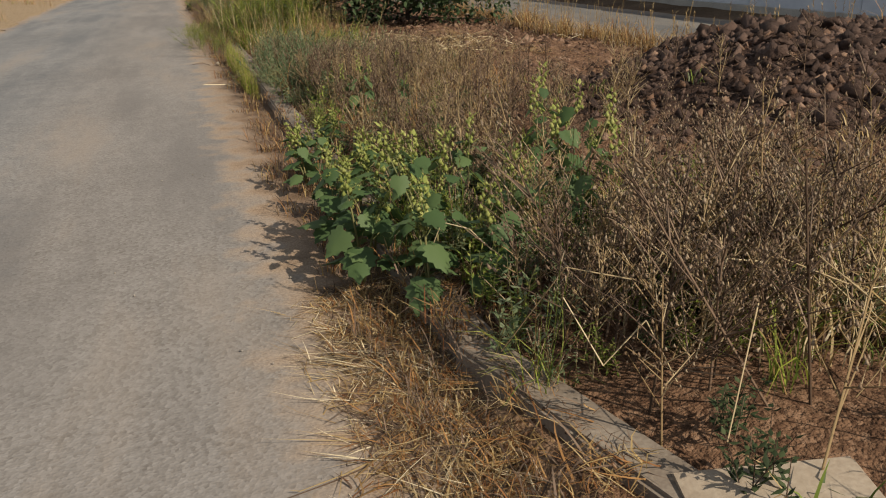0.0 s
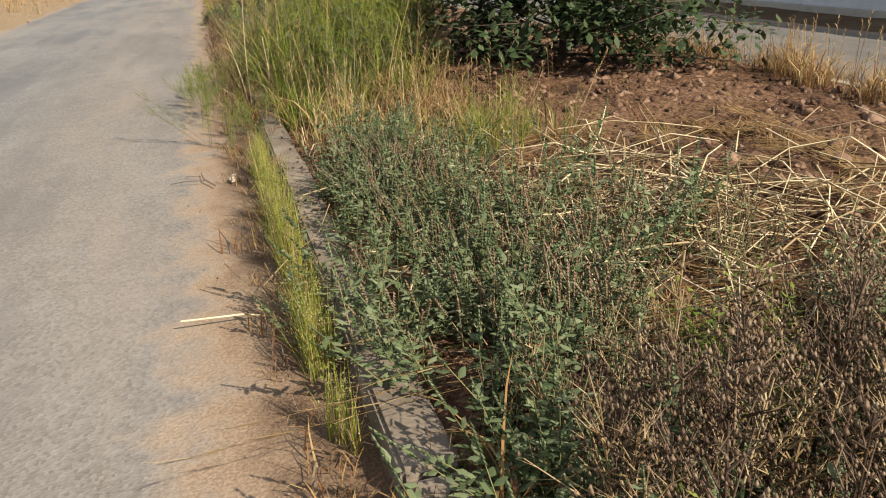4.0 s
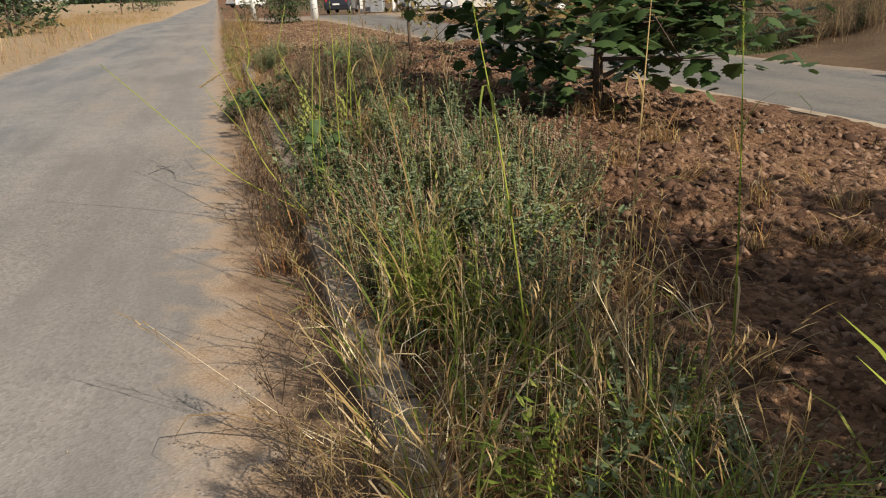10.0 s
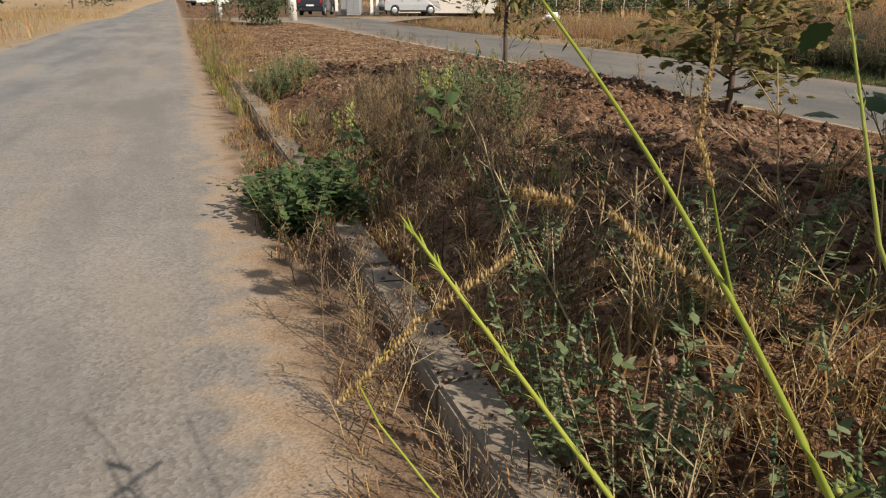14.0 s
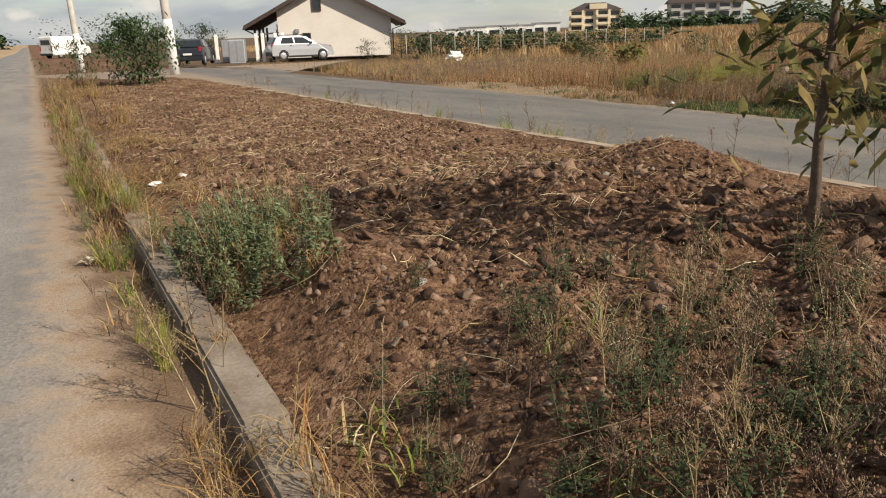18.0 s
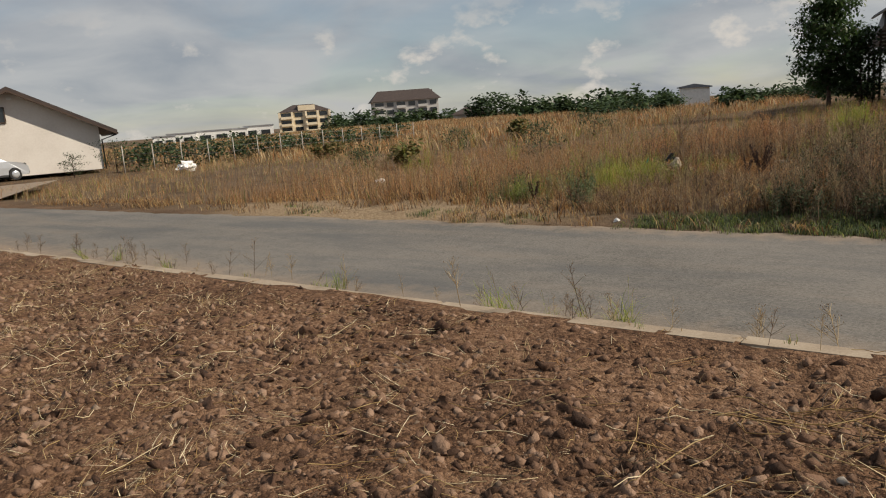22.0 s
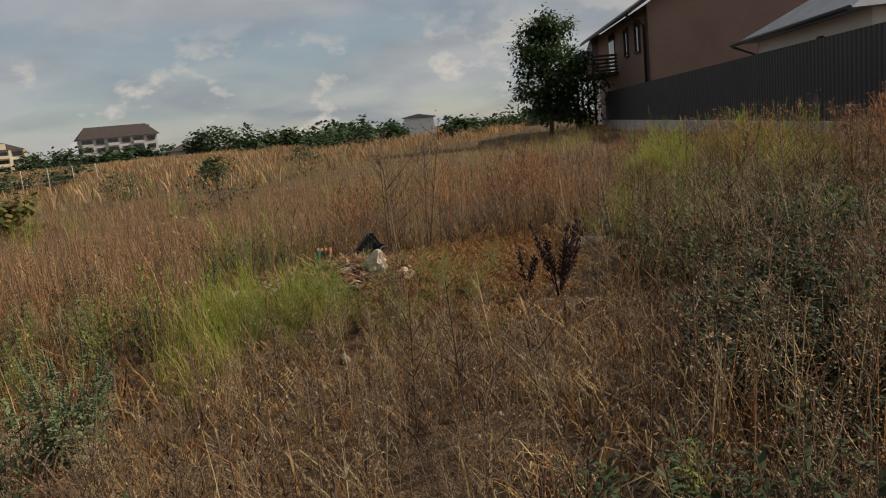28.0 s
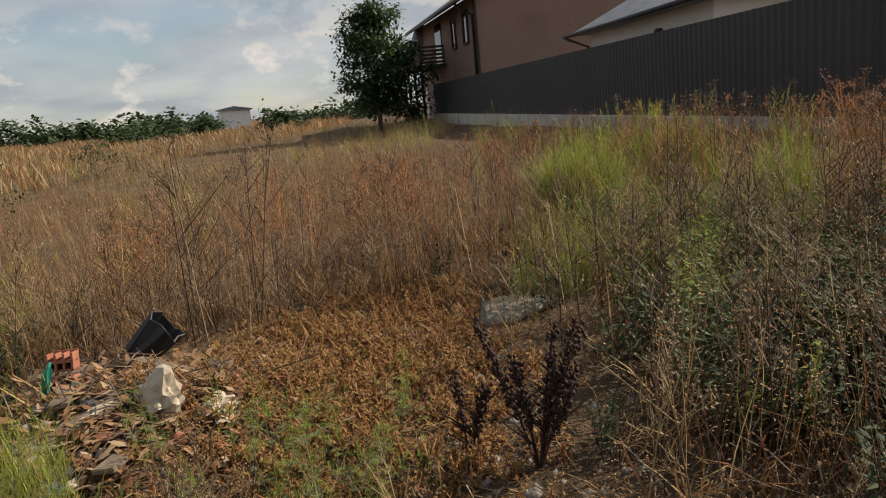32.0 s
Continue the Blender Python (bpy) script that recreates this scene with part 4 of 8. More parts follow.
part("downpipe", tube([(0.2, 0.9, 5.1), (0.25, 0.12, 4.6), (0.25, 0.12, 0.0)], [0.06] * 3, 6), M_TRIM, bh)
part("corner_strip", box(0.45, 0.06, 5.4, (0.1, 0.03, 0.0), 0.01), M_WOOD_DARK, bh)


def window_back(x, z, w, h, parent=None):
    b = bmesh.new()
    for sx, sz, ax, az in ((w, 0.09, 0, 0), (w, 0.09, 0, h - 0.09), (0.09, h, -(w - 0.09) / 2, 0), (0.09, h, (w - 0.09) / 2, 0)):
        box(sx, 0.1, sz, (x + ax, 0.05, z + az), 0, b)
    o = part("window", b, M_WOOD_DARK, bh)
    part("pane", box(w - 0.16, 0.03, h - 0.16, (x, 0.025, z + 0.08)), M_GLASS, o)


window_back(2.0, 3.45, 1.0, 1.55); window_back(4.6, 3.45, 0.9, 1.5)
window_back(1.9, 0.9, 1.2, 1.0); window_back(4.8, 0.9, 1.2, 1.0)
part("door", box(1.6, 0.06, 2.1, (8.6, 0.03, 3.0), 0.01), M_GLASS, bh)
bal = part("balcony", box(4.6, 1.5, 0.18, (9.4, 0.75, 2.75), 0.02), M_WOOD_DARK, bh)
for k in range(5):
    part("rail", box(4.6, 0.05, 0.12, (9.4, 1.46, 2.98 + 0.2 * k)), M_WOOD_DARK, bal)
    part("rail", box(0.05, 1.4, 0.12, (7.12, 0.75, 2.98 + 0.2 * k)), M_WOOD_DARK, bal)
for x in (7.12, 9.4, 11.65):
    part("post", box(0.12, 0.12, 3.8 if x > 8 else 4.0, (x, 1.42, 0)), M_WOOD_DARK, bal)
# lower wing with a pale tiled roof beyond the balcony
part("wing_wall", box(4.0, 5.0, 3.6, (16.4, -3.0, 0)), M_PLASTER, bh)
part("wing_roof", prism([(13.2, 4.6), (19.4, 3.4), (19.4, 3.6), (13.2, 5.6)], 6.4, Matrix.Translation((0, -6.0, 0))), M_ROOF_GREY, bh)

# low cream house with a grey hipped roof, nearer along the fence
wh = empty("low_house", frame_of((28.0, 26.3, 0.3), Vector((0.965, 0.26, 0))), "low cream house with a grey hipped tile roof behind the fence", "house")
part("wall", box(8.4, 7.0, 2.75, (4.4, -4.2, 0)), M_PLASTER, wh)
b = bmesh.new()
e = [b.verts.new(p) for p in ((-0.3, 0.0, 2.72), (9.2, 0.0, 2.72), (9.2, -8.4, 2.72), (-0.3, -8.4, 2.72), (3.2, -4.2, 5.0), (5.7, -4.2, 5.0))]
for fc in ((0, 1, 5, 4), (1, 2, 5), (2, 3, 4, 5), (3, 0, 4), (3, 2, 1, 0)):
    b.faces.new([e[i] for i in fc])
bmesh.ops.recalc_face_normals(b, faces=b.faces)
part("roof", b, M_ROOF_GREY, wh)
part("gutter", tube([(-0.3, 0.04, 2.72), (9.2, 0.04, 2.72)], [0.07, 0.07], 6), M_TRIM, wh)
part("downpipe", tube([(9.1, 0.0, 2.65), (8.5, -0.55, 2.3), (8.5, -0.62, 0.0)], [0.05] * 3, 6), M_TRIM, wh)
part("wall_lamp", box(0.2, 0.2, 0.14, (3.0, -0.6, 2.2), 0.03), M_TRIM, wh)

# pale wall along the far side of the side road
pw = empty("boundary_wall", pose(0, 0, 0), "pale blue-grey rendered boundary wall with a dark foot", "wall")
for k in range(9):
    part("wall_panel", box(0.18, 2.38, 2.0, (8.75 + 0.03 * k, -2.0 + 2.4 * k, 0.16), 0.01), M_WALL_BLUE, pw)
    part("wall_foot", box(0.24, 2.38, 0.2, (8.75 + 0.03 * k, -2.0 + 2.4 * k, -0.04), 0.01), M_CONCRETE, pw)

# far apartment houses
M_FLAT_CREAM = surface("cream_facade", ((0.62, 0.52, 0.36), (0.72, 0.62, 0.45), (0.78, 0.69, 0.53)), scale=0.2, fine=3, rough=0.9, bump=0)
M_FLAT_GREY = surface("grey_facade", ((0.40, 0.39, 0.37), (0.52, 0.51, 0.49), (0.6, 0.59, 0.57)), scale=0.2, fine=3, rough=0.9, bump=0)
def flats(name, centre, az, w, d, storeys, sh, wall_mat, label, roof_h, eave, open_top):
    m = pose(*centre, 0, 0, -az)
    fl = empty(name, m, label, "apartment building")
    H = storeys * sh
    part("wall", box(w, d, H, (0, 0, 0)), wall_mat, fl)
    r = bmesh.new()
    o = eave
    vs = [r.verts.new(p) for p in ((-w / 2 - o, -d / 2 - o, H), (w / 2 + o, -d / 2 - o, H), (w / 2 + o, d / 2 + o, H), (-w / 2 - o, d / 2 + o, H), (-w / 2 + open_top, 0, H + roof_h), (w / 2 - open_top, 0, H + roof_h))]
    for fc in ((0, 1, 5, 4), (1, 2, 5), (2, 3, 4, 5), (3, 0, 4), (3, 2, 1, 0)):
        r.faces.new([vs[i] for i in fc])
    bmesh.ops.recalc_face_normals(r, faces=r.faces)
    part("roof", r, M_ROOF_BROWN, fl)
    n = max(4, int(w / 4.2))
    for s in range(storeys):
        for i in range(n):
            x = -w / 2 + (i + 0.5) * w / n
            bw = w / n * (0.62 if i % 2 else 0.8)
            wd = part("window", box(bw, 0.3, sh * 0.55, (x, -d / 2 - 0.02, s * sh + sh * 0.28)), M_GLASS, fl)
            if i % 2 == 0:
                part("balcony", box(bw * 1.1, 1.3, sh * 0.35, (x, -d / 2 - 0.7, s * sh + 0.05)), wall_mat, fl)
        for j in range(3):
            y = -d / 2 + (j + 0.5) * d / 3
            part("window", box(0.3, 1.6, sh * 0.5, (w / 2 + 0.02, y, s * sh + sh * 0.3)), M_GLASS, fl)
    return fl


b1 = flats("cream_flats", (210.5, 280.5, -1.2), 36, 20.5, 14, 3, 2.9, M_FLAT_CREAM, "cream four-storey apartment building with a brown mansard roof", 3.0, 0.6, 6.0)
for x in (-10.4, -5.2, 0.5, 5.4, 10.3):
    part("pilaster", box(0.9, 0.9, 8.7, (x, -7.3, 0)), M_FLAT_CREAM, b1)
part("attic_wall", box(7.0, 9.0, 2.6, (1.0, -2.0, 8.6)), M_FLAT_CREAM, b1)
b2 = flats("grey_flats", (242.0, 251.0, -0.4), 40, 27.5, 15, 3, 3.1, M_FLAT_GREY, "pale grey apartment building with a long brown roof", 4.6, 1.2, 2.5)
part("gable_wall", prism([(-6, 9.3), (6, 9.3), (0, 13.4)], 0.5, Matrix.Translation((12.6, 0, 0)) @ Matrix.Rotation(radians(90), 4, "Z")), M_ROOF_BROWN, b2)

shed = empty("shed", pose(102.6, 67.4, 0.05, 0, 0, -62), "small whitewashed shed far across the field", "shed")
part("wall", box(3.6, 3.2, 2.5, (0, 0, 0)), M_WHITE, shed)
part("roof", prism([(-2.1, 2.5), (2.1, 2.35), (2.1, 2.5), (-0.2, 2.95), (-2.1, 2.65)], 3.8, Matrix.Translation((0, -1.9, 0))), M_ROOF_GREY, shed)
for k, (az, d, w, h) in enumerate(((30.8, 205, 7, 3.4), (33.0, 210, 9, 3.6), (34.6, 215, 6, 3.6), (36.2, 220, 8, 4.0), (29.6, 190, 5, 3.0))):
    a = radians(az)
    u = empty("white_unit", pose(0.3 + d * math.sin(a), 26 + d * math.cos(a), -1.6, 0, 0, -az), "small white flat-roofed building far off", "building", "white buildings far off")
    part("wall", box(w, 7, h, (0, 0, 0)), M_WHITE, u)
    part("roof", box(w + 0.4, 7.4, 0.25, (0, 0, h)), M_GREY_METAL, u)
    for i in (-1, 1):
        part("window", box(w * 0.3, 0.2, h * 0.5, (i * w * 0.23, -3.52, h * 0.22)), M_GLASS, u)
a = radians(52.0)
lb = empty("brown_bungalow", pose(0.3 + 190 * math.sin(a), 26 + 190 * math.cos(a), -1.0, 0, 0, -50), "low house with a brown hipped roof far across the field", "house")
part("wall", box(9, 7, 2.4, (0, 0, 0)), M_PLASTER, lb)
r = bmesh.new()
vs = [r.verts.new(p) for p in ((-5.2, -4.2, 2.3), (5.2, -4.2, 2.3), (5.2, 4.2, 2.3), (-5.2, 4.2, 2.3), (-1.5, 0, 4.0), (1.5, 0, 4.0))]
for fc in ((0, 1, 5, 4), (1, 2, 5), (2, 3, 4, 5), (3, 0, 4), (3, 2, 1, 0)):
    r.faces.new([vs[i] for i in fc])
bmesh.ops.recalc_face_normals(r, faces=r.faces)
part("roof", r, M_ROOF_BROWN, lb)

# wire fence posts and hedge beside the white house
wf = empty("wire_fence", pose(0, 0, 0), "wire fence with thin grey posts", "fence")
for k in range(14):
    t = k / 13
    part("fence_post", tube([(22.5 + 24 * t, 70.0 - 1.5 * t, -0.6), (22.5 + 24 * t, 70.0 - 1.5 * t, 1.0)], [0.035, 0.03], 6), M_CONCRETE, wf)
for z in (0.1, 0.45, 0.8):
    part("wire", tube([(22.5, 70.0, z), (46.5, 68.5, z)], [0.006, 0.006], 4), M_GREY_METAL, wf)

# ---- plant materials ----
M_STRAW = plant("straw", ((0.20, 0.12, 0.050), (0.34, 0.225, 0.095), (0.49, 0.355, 0.16), (0.60, 0.47, 0.26)), through_light=0.36)
M_RUSSET = plant("russet_grass", ((0.15, 0.06, 0.024), (0.27, 0.125, 0.048), (0.40, 0.21, 0.08), (0.52, 0.34, 0.145)), through_light=0.36)
M_GREEN = plant("green_grass", ((0.065, 0.10, 0.018), (0.145, 0.205, 0.036), (0.25, 0.315, 0.06), (0.40, 0.39, 0.11)), through_light=0.4)
M_LIME = plant("yellow_green", ((0.18, 0.235, 0.03), (0.30, 0.35, 0.05), (0.44, 0.47, 0.085)), through_light=0.35)
M_SAGE = plant("sage_leaf", ((0.06, 0.092, 0.038), (0.115, 0.155, 0.070), (0.185, 0.23, 0.118), (0.27, 0.305, 0.18)), through_light=0.25)
M_DEAD = plant("dead_weed", ((0.035, 0.022, 0.015), (0.08, 0.051, 0.033), (0.14, 0.093, 0.062), (0.23, 0.165, 0.115)), through_light=0.0)
M_SEED = plant("seed_head", ((0.14, 0.09, 0.055), (0.23, 0.16, 0.10), (0.34, 0.27, 0.19)), through_light=0.1)
M_BROADLEAF = plant("broad_leaf", ((0.045, 0.085, 0.030), (0.075, 0.125, 0.045), (0.115, 0.17, 0.065)), rough=0.6, through_light=0.3)
M_BUR = plant("bur", ((0.20, 0.24, 0.055), (0.30, 0.33, 0.09), (0.39, 0.40, 0.14)), through_light=0.25)
M_STEM = plant("green_stem", ((0.10, 0.12, 0.04), (0.18, 0.17, 0.07), (0.24, 0.20, 0.09)), through_light=0.0)
M_TREELEAF = plant("tree_leaf", ((0.026, 0.046, 0.020), (0.048, 0.078, 0.031), (0.078, 0.115, 0.046)), rough=0.6, through_light=0.22)
M_TREELEAF_DRY = plant("drying_tree_leaf", ((0.05, 0.065, 0.02), (0.11, 0.115, 0.035), (0.20, 0.165, 0.06), (0.27, 0.19, 0.08)), through_light=0.3)
M_BARK = surface("bark", ((0.055, 0.038, 0.028), (0.11, 0.078, 0.058), (0.16, 0.12, 0.09)), scale=6, fine=60, rough=0.95, bump=0.6)
M_MAROON = plant("maroon_dry", ((0.022, 0.012, 0.010), (0.05, 0.026, 0.02), (0.085, 0.045, 0.034)), through_light=0.0)
M_REDLEAF = plant("rusty_leaf", ((0.14, 0.06, 0.025), (0.24, 0.12, 0.045), (0.32, 0.20, 0.07), (0.20, 0.18, 0.05)), through_light=0.25)
M_TAN = plant("tan_stalk", ((0.16, 0.105, 0.05), (0.28, 0.195, 0.10), (0.40, 0.30, 0.165), (0.53, 0.43, 0.27)), through_light=0.15)
M_PALE = plant("bleached_stalk", ((0.44, 0.34, 0.19), (0.58, 0.48, 0.30), (0.70, 0.61, 0.43)), through_light=0.0)
M_RUST = plant("rust_seed", ((0.24, 0.09, 0.035), (0.37, 0.16, 0.06), (0.50, 0.26, 0.115), (0.60, 0.39, 0.20)), through_light=0.25)
# green darkened so that its colour holds the shade of dense, backlit growth
M_SHADED_GREEN = plant("shaded_green_leaf", ((0.018, 0.03, 0.012), (0.038, 0.055, 0.021), (0.065, 0.085, 0.034)), through_light=0.1)
PM = [M_STRAW, M_GREEN, M_DEAD, M_SEED, M_SAGE, M_RUSSET, M_LIME, M_STEM, M_REDLEAF, M_BROADLEAF, M_BUR, M_TAN, M_PALE, M_RUST, M_SHADED_GREEN]
STRAW, GREEN, DEAD, SEED, SAGE, RUSSET, LIME, STEM, RED, BROAD, BUR, TAN, PALE, RUST, SHADED = range(15)
R = random.Random(11)


def tuft(n, h, spread, width, mats, droop=(0.5, 1.5), segs=3, heads=0.0, head_mat=SEED, dots=0, dot_mat=SEED, dot=0.016):
    g = Geo()
    for _ in range(n):
        az = R.uniform(0, 6.283)
        r = spread * R.random() ** 0.5
        ba = R.uniform(0, 6.283)
        L = h * R.uniform(0.55, 1.1)
        if R.random() < heads:
            lean = R.uniform(0.0, 0.22)
            b0 = (r * math.cos(ba), r * math.sin(ba), 0)
            t0 = (b0[0] + L * lean * math.cos(az), b0[1] + L * lean * math.sin(az), L * 1.1)
            (blade(g, b0, az, L * 1.1, 0.0045, lean, R.choice(mats), 2, 1.5) if dots else stick(g, b0, t0, 0.0022, 0.0012, R.choice(mats)))
            for k in range(dots):
                f = R.uniform(0.45, 1.05)
                p = [b0[i] + (t0[i] - b0[i]) * f + R.gauss(0, 0.028) for i in range(3)]
                blade(g, p, R.uniform(0, 6.28), dot * R.uniform(0.7, 1.4), dot * 0.65, 0.8, R.choice((dot_mat, dot_mat, DEAD, SEED, TAN)), 1, R.uniform(-0.6, 1.2))
            for k in range(0 if dots else 6):
                f = 0.80 + 0.04 * k
                p = [b0[i] + (t0[i] - b0[i]) * f for i in range(3)]
                blade(g, p, R.uniform(0, 6.28), L * 0.09, 0.006, 0.8, head_mat, 2, 0.9)
        else:
            blade(g, (r * math.cos(ba), r * math.sin(ba), 0), az, L, width * R.uniform(0.6, 1.3), R.uniform(*droop), R.choice(mats), segs, R.uniform(1.05, 1.5), R.uniform(-0.15, 0.15))
    return g.arrays()


def dead_weed(h, branches, heads, stem_mat=DEAD, head_mat=SEED, knob_r=0.007, tilt=0.3):
    """A branched dry stalk with small seed heads."""
    g = Geo()
    top = np.array([R.uniform(-0.12, 0.12) * h, R.uniform(-0.12, 0.12) * h, h])
    stick(g, (0, 0, 0), top, 0.0045, 0.002, stem_mat)
    for _ in range(branches):
        f = R.uniform(0.2, 0.95)
        b0 = top * f
        az = R.uniform(0, 6.283)
        L = h * R.uniform(0.18, 0.5) * (1.15 - f)* 1.3
        el = R.uniform(0.5, 1.2)
        b1 = b0 + L * np.array([math.cos(az) * math.cos(el), math.sin(az) * math.cos(el), math.sin(el)])
        stick(g, b0, b1, 0.0028, 0.0013, stem_mat)
        for _ in range(heads):
            ff = R.uniform(0.35, 1.0)
            c0 = b0 + (b1 - b0) * ff
            a2 = R.uniform(0, 6.283)
            c1 = c0 + 0.05 * np.array([math.cos(a2) * 0.7, math.sin(a2) * 0.7, R.uniform(0.2, 0.9)])
            blade(g, c0, a2, 0.05, 0.0028, 0.0, stem_mat, 1, 0.6)
            pip(g, c1, knob_r * R.uniform(0.7, 1.5), head_mat, 1.2)
    return g.arrays()


def herb(h, stems, leaf_len, leaf_w, per, leaf_mat, stem_mat=STEM, spread=0.12, lean=0.35, tip=None, shape=leaf):
    """A leafy herb: several stems beset with narrow leaves."""
    g = Geo()
    for _ in range(stems):
        az = R.uniform(0, 6.283)
        L = h * R.uniform(0.6, 1.1)
        ba, r = R.uniform(0, 6.28), spread * R.random()
        b0 = np.array([r * math.cos(ba), r * math.sin(ba), 0])
        t0 = b0 + L * np.array([math.cos(az) * lean * R.random(), math.sin(az) * lean * R.random(), 1.0])
        stick(g, b0, t0, 0.003, 0.0014, stem_mat)
        for k in range(per):
            f = 0.15 + 0.85 * (k + R.random()) / per
            shape(g, b0 + (t0 - b0) * f, R.uniform(0, 6.283), R.uniform(-0.2, 0.9), leaf_len * R.uniform(0.6, 1.25) * (1.2 - 0.6 * f), leaf_w * R.uniform(0.7, 1.2), leaf_mat)
        if tip is not None:
            for k in range(7):
                pip(g, t0 + (t0 - b0) / L * (0.012 * k - 0.03), 0.007, tip, 1.3)
    return g.arrays()


def ragweed(h):
    """A tall weed with finely cut leaves and slim upright green flower spikes."""
    g = Geo()
    for _ in range(2):
        az = R.uniform(0, 6.283)
        b0 = np.array([R.uniform(-0.07, 0.07), R.uniform(-0.07, 0.07), 0])
        t0 = b0 + h * R.uniform(0.75, 1.1) * np.array([math.cos(az) * 0.2, math.sin(az) * 0.2, 1.0])
        stick(g, b0, t0, 0.004, 0.002, STEM)
        tops = [(t0, 0.17)]
        for k in range(9):
            f = R.uniform(0.25, 0.95)
            p = b0 + (t0 - b0) * f
            a2, el = R.uniform(0, 6.283), R.uniform(0.6, 1.15)
            L = h * R.uniform(0.10, 0.26) * (1.3 - 0.6 * f)
            e = p + L * np.array([math.cos(a2) * math.cos(el), math.sin(a2) * math.cos(el), math.sin(el)])
            stick(g, p, e, 0.002, 0.0012, STEM)
            tops.append((e, R.uniform(0.06, 0.13)))
            for m_ in range(2):
                cut_leaf(g, p + (e - p) * R.random(), R.uniform(0, 6.28), R.uniform(-0.1, 0.7), R.uniform(0.05, 0.09))
        for e, L in tops:
            d = np.array([R.gauss(0, 0.16), R.gauss(0, 0.16), 1.0]); d /= np.linalg.norm(d)
            n = int(L / 0.0052)
            for k in range(n):
                a3 = 2.4 * k
                q_ = e + d * (0.0052 * k) + 0.0034 * np.array([math.cos(a3), math.sin(a3), 0])
                pip(g, q_, 0.0049 * (1.15 - 0.55 * k / n), LIME if R.random() < 0.62 else GREEN, 0.9)
        for k in range(9):
            cut_leaf(g, b0 + (t0 - b0) * R.uniform(0.1, 0.9), R.uniform(0, 6.28), R.uniform(-0.3, 0.6), R.uniform(0.06, 0.11))
    return g.arrays()


def cut_leaf(g, base, az, el, length):
    """A leaf cut into narrow lobes on both sides of its rib."""
    d = np.array([math.cos(az) * math.cos(el), math.sin(az) * math.cos(el), math.sin(el)])
    b = np.asarray(base, float)
    mt = SAGE if R.random() < 0.45 else GREEN
    for k in range(1, 6):
        q_ = b + d * length * k / 5.5
        w = length * 0.36 * math.sin(0.5 + 2.4 * k / 6)
        for sgn in (-1, 1):
            leaflet(g, q_, az + sgn * 0.9, el + 0.1, w, length * 0.075, mt)
    leaflet(g, b, az, el, length, length * 0.06, mt)


T_GREEN = [tuft(34, 0.62, 0.10, 0.008, [GREEN, GREEN, GREEN, LIME, GREEN, STRAW], (0.6, 1.8), 4, 0.05) for _ in range(4)]
T_TALL = [tuft(18, 0.98, 0.10, 0.010, [GREEN, GREEN, STRAW, LIME, LIME, TAN], (0.4, 1.7), 4, 0.28, STRAW) for _ in range(4)]
T_BROAD = [tuft(20, 0.80, 0.10, 0.014, [GREEN, GREEN, LIME, GREEN, STRAW], (0.9, 2.2), 5, 0.08, LIME) for _ in range(4)]
T_BUSHY = [herb(0.32, 9, 0.075, 0.048, 12, BROAD, STEM, 0.12, 1.0, None, leaf) for _ in range(3)]
T_STRAWTUFT = [tuft(30, 0.42, 0.09, 0.007, [STRAW, STRAW, STRAW, RUSSET, DEAD], (0.8, 2.6), 4, 0.1, STRAW) for _ in range(4)]
T_LOWDRY = [tuft(16, 0.16, 0.07, 0.005, [STRAW, DEAD, RUSSET, DEAD], (0.8, 2.4), 3) for _ in range(3)]
T_CREEP = [tuft(20, 0.11, 0.09, 0.006, [SHADED, SHADED, GREEN, SAGE], (0.8, 2.4), 2) for _ in range(3)]
T_SHADEDHERB = [herb(0.36, 8, 0.06, 0.018, 14, SHADED, DEAD, 0.12, 0.5, None, leaflet) for _ in range(3)]
T_LOWGREEN = [tuft(22, 0.13, 0.08, 0.006, [GREEN, GREEN, SAGE, STRAW], (0.8, 2.2), 3) for _ in range(3)]
T_SORGHUM = [tuft(13, 0.72, 0.09, 0.012, [STRAW, PALE, GREEN, TAN, STRAW, LIME], (0.3, 3.3), 6, 0.28, STRAW) for _ in range(5)]
T_DEADWEED = [dead_weed(0.62, 11, 4, TAN if k % 2 else DEAD, SEED, 0.005) for k in range(4)]
T_TANWEED = [dead_weed(0.72, 8, 3, TAN, TAN if k % 2 else SEED, 0.0048) for k in range(5)]
T_SAGE = [herb(0.42, 7, 0.062, 0.023, 18, SAGE, STEM, 0.10, 0.7, SAGE) for _ in range(3)]
T_HERB = [herb(0.38, 8, 0.065, 0.016, 15, GREEN if k else SAGE, STEM, 0.10, 0.5, None, leaflet) for k in range(3)]
T_GREY = [herb(0.34, 10, 0.035, 0.011, 16, SAGE, TAN, 0.11, 0.6, SEED, leaflet) for _ in range(3)]
T_BROWNWEED = [dead_weed(0.46, 16, 3, DEAD if k % 3 else TAN, DEAD if k % 2 else SEED, 0.005) for k in range(5)]
T_CHAFF = [tuft(14, 0.15, 0.14, 0.0035, [STRAW, PALE, TAN, TAN], (0.1, 0.6), 2) for _ in range(4)]
T_RAG = [ragweed(0.85) for _ in range(4)]
T_LIME = [tuft(26, 0.30, 0.035, 0.004, [LIME, LIME, GREEN, STRAW], (0.1, 0.7), 3, 0.5, LIME, 8, BUR, 0.008) for _ in range(3)]
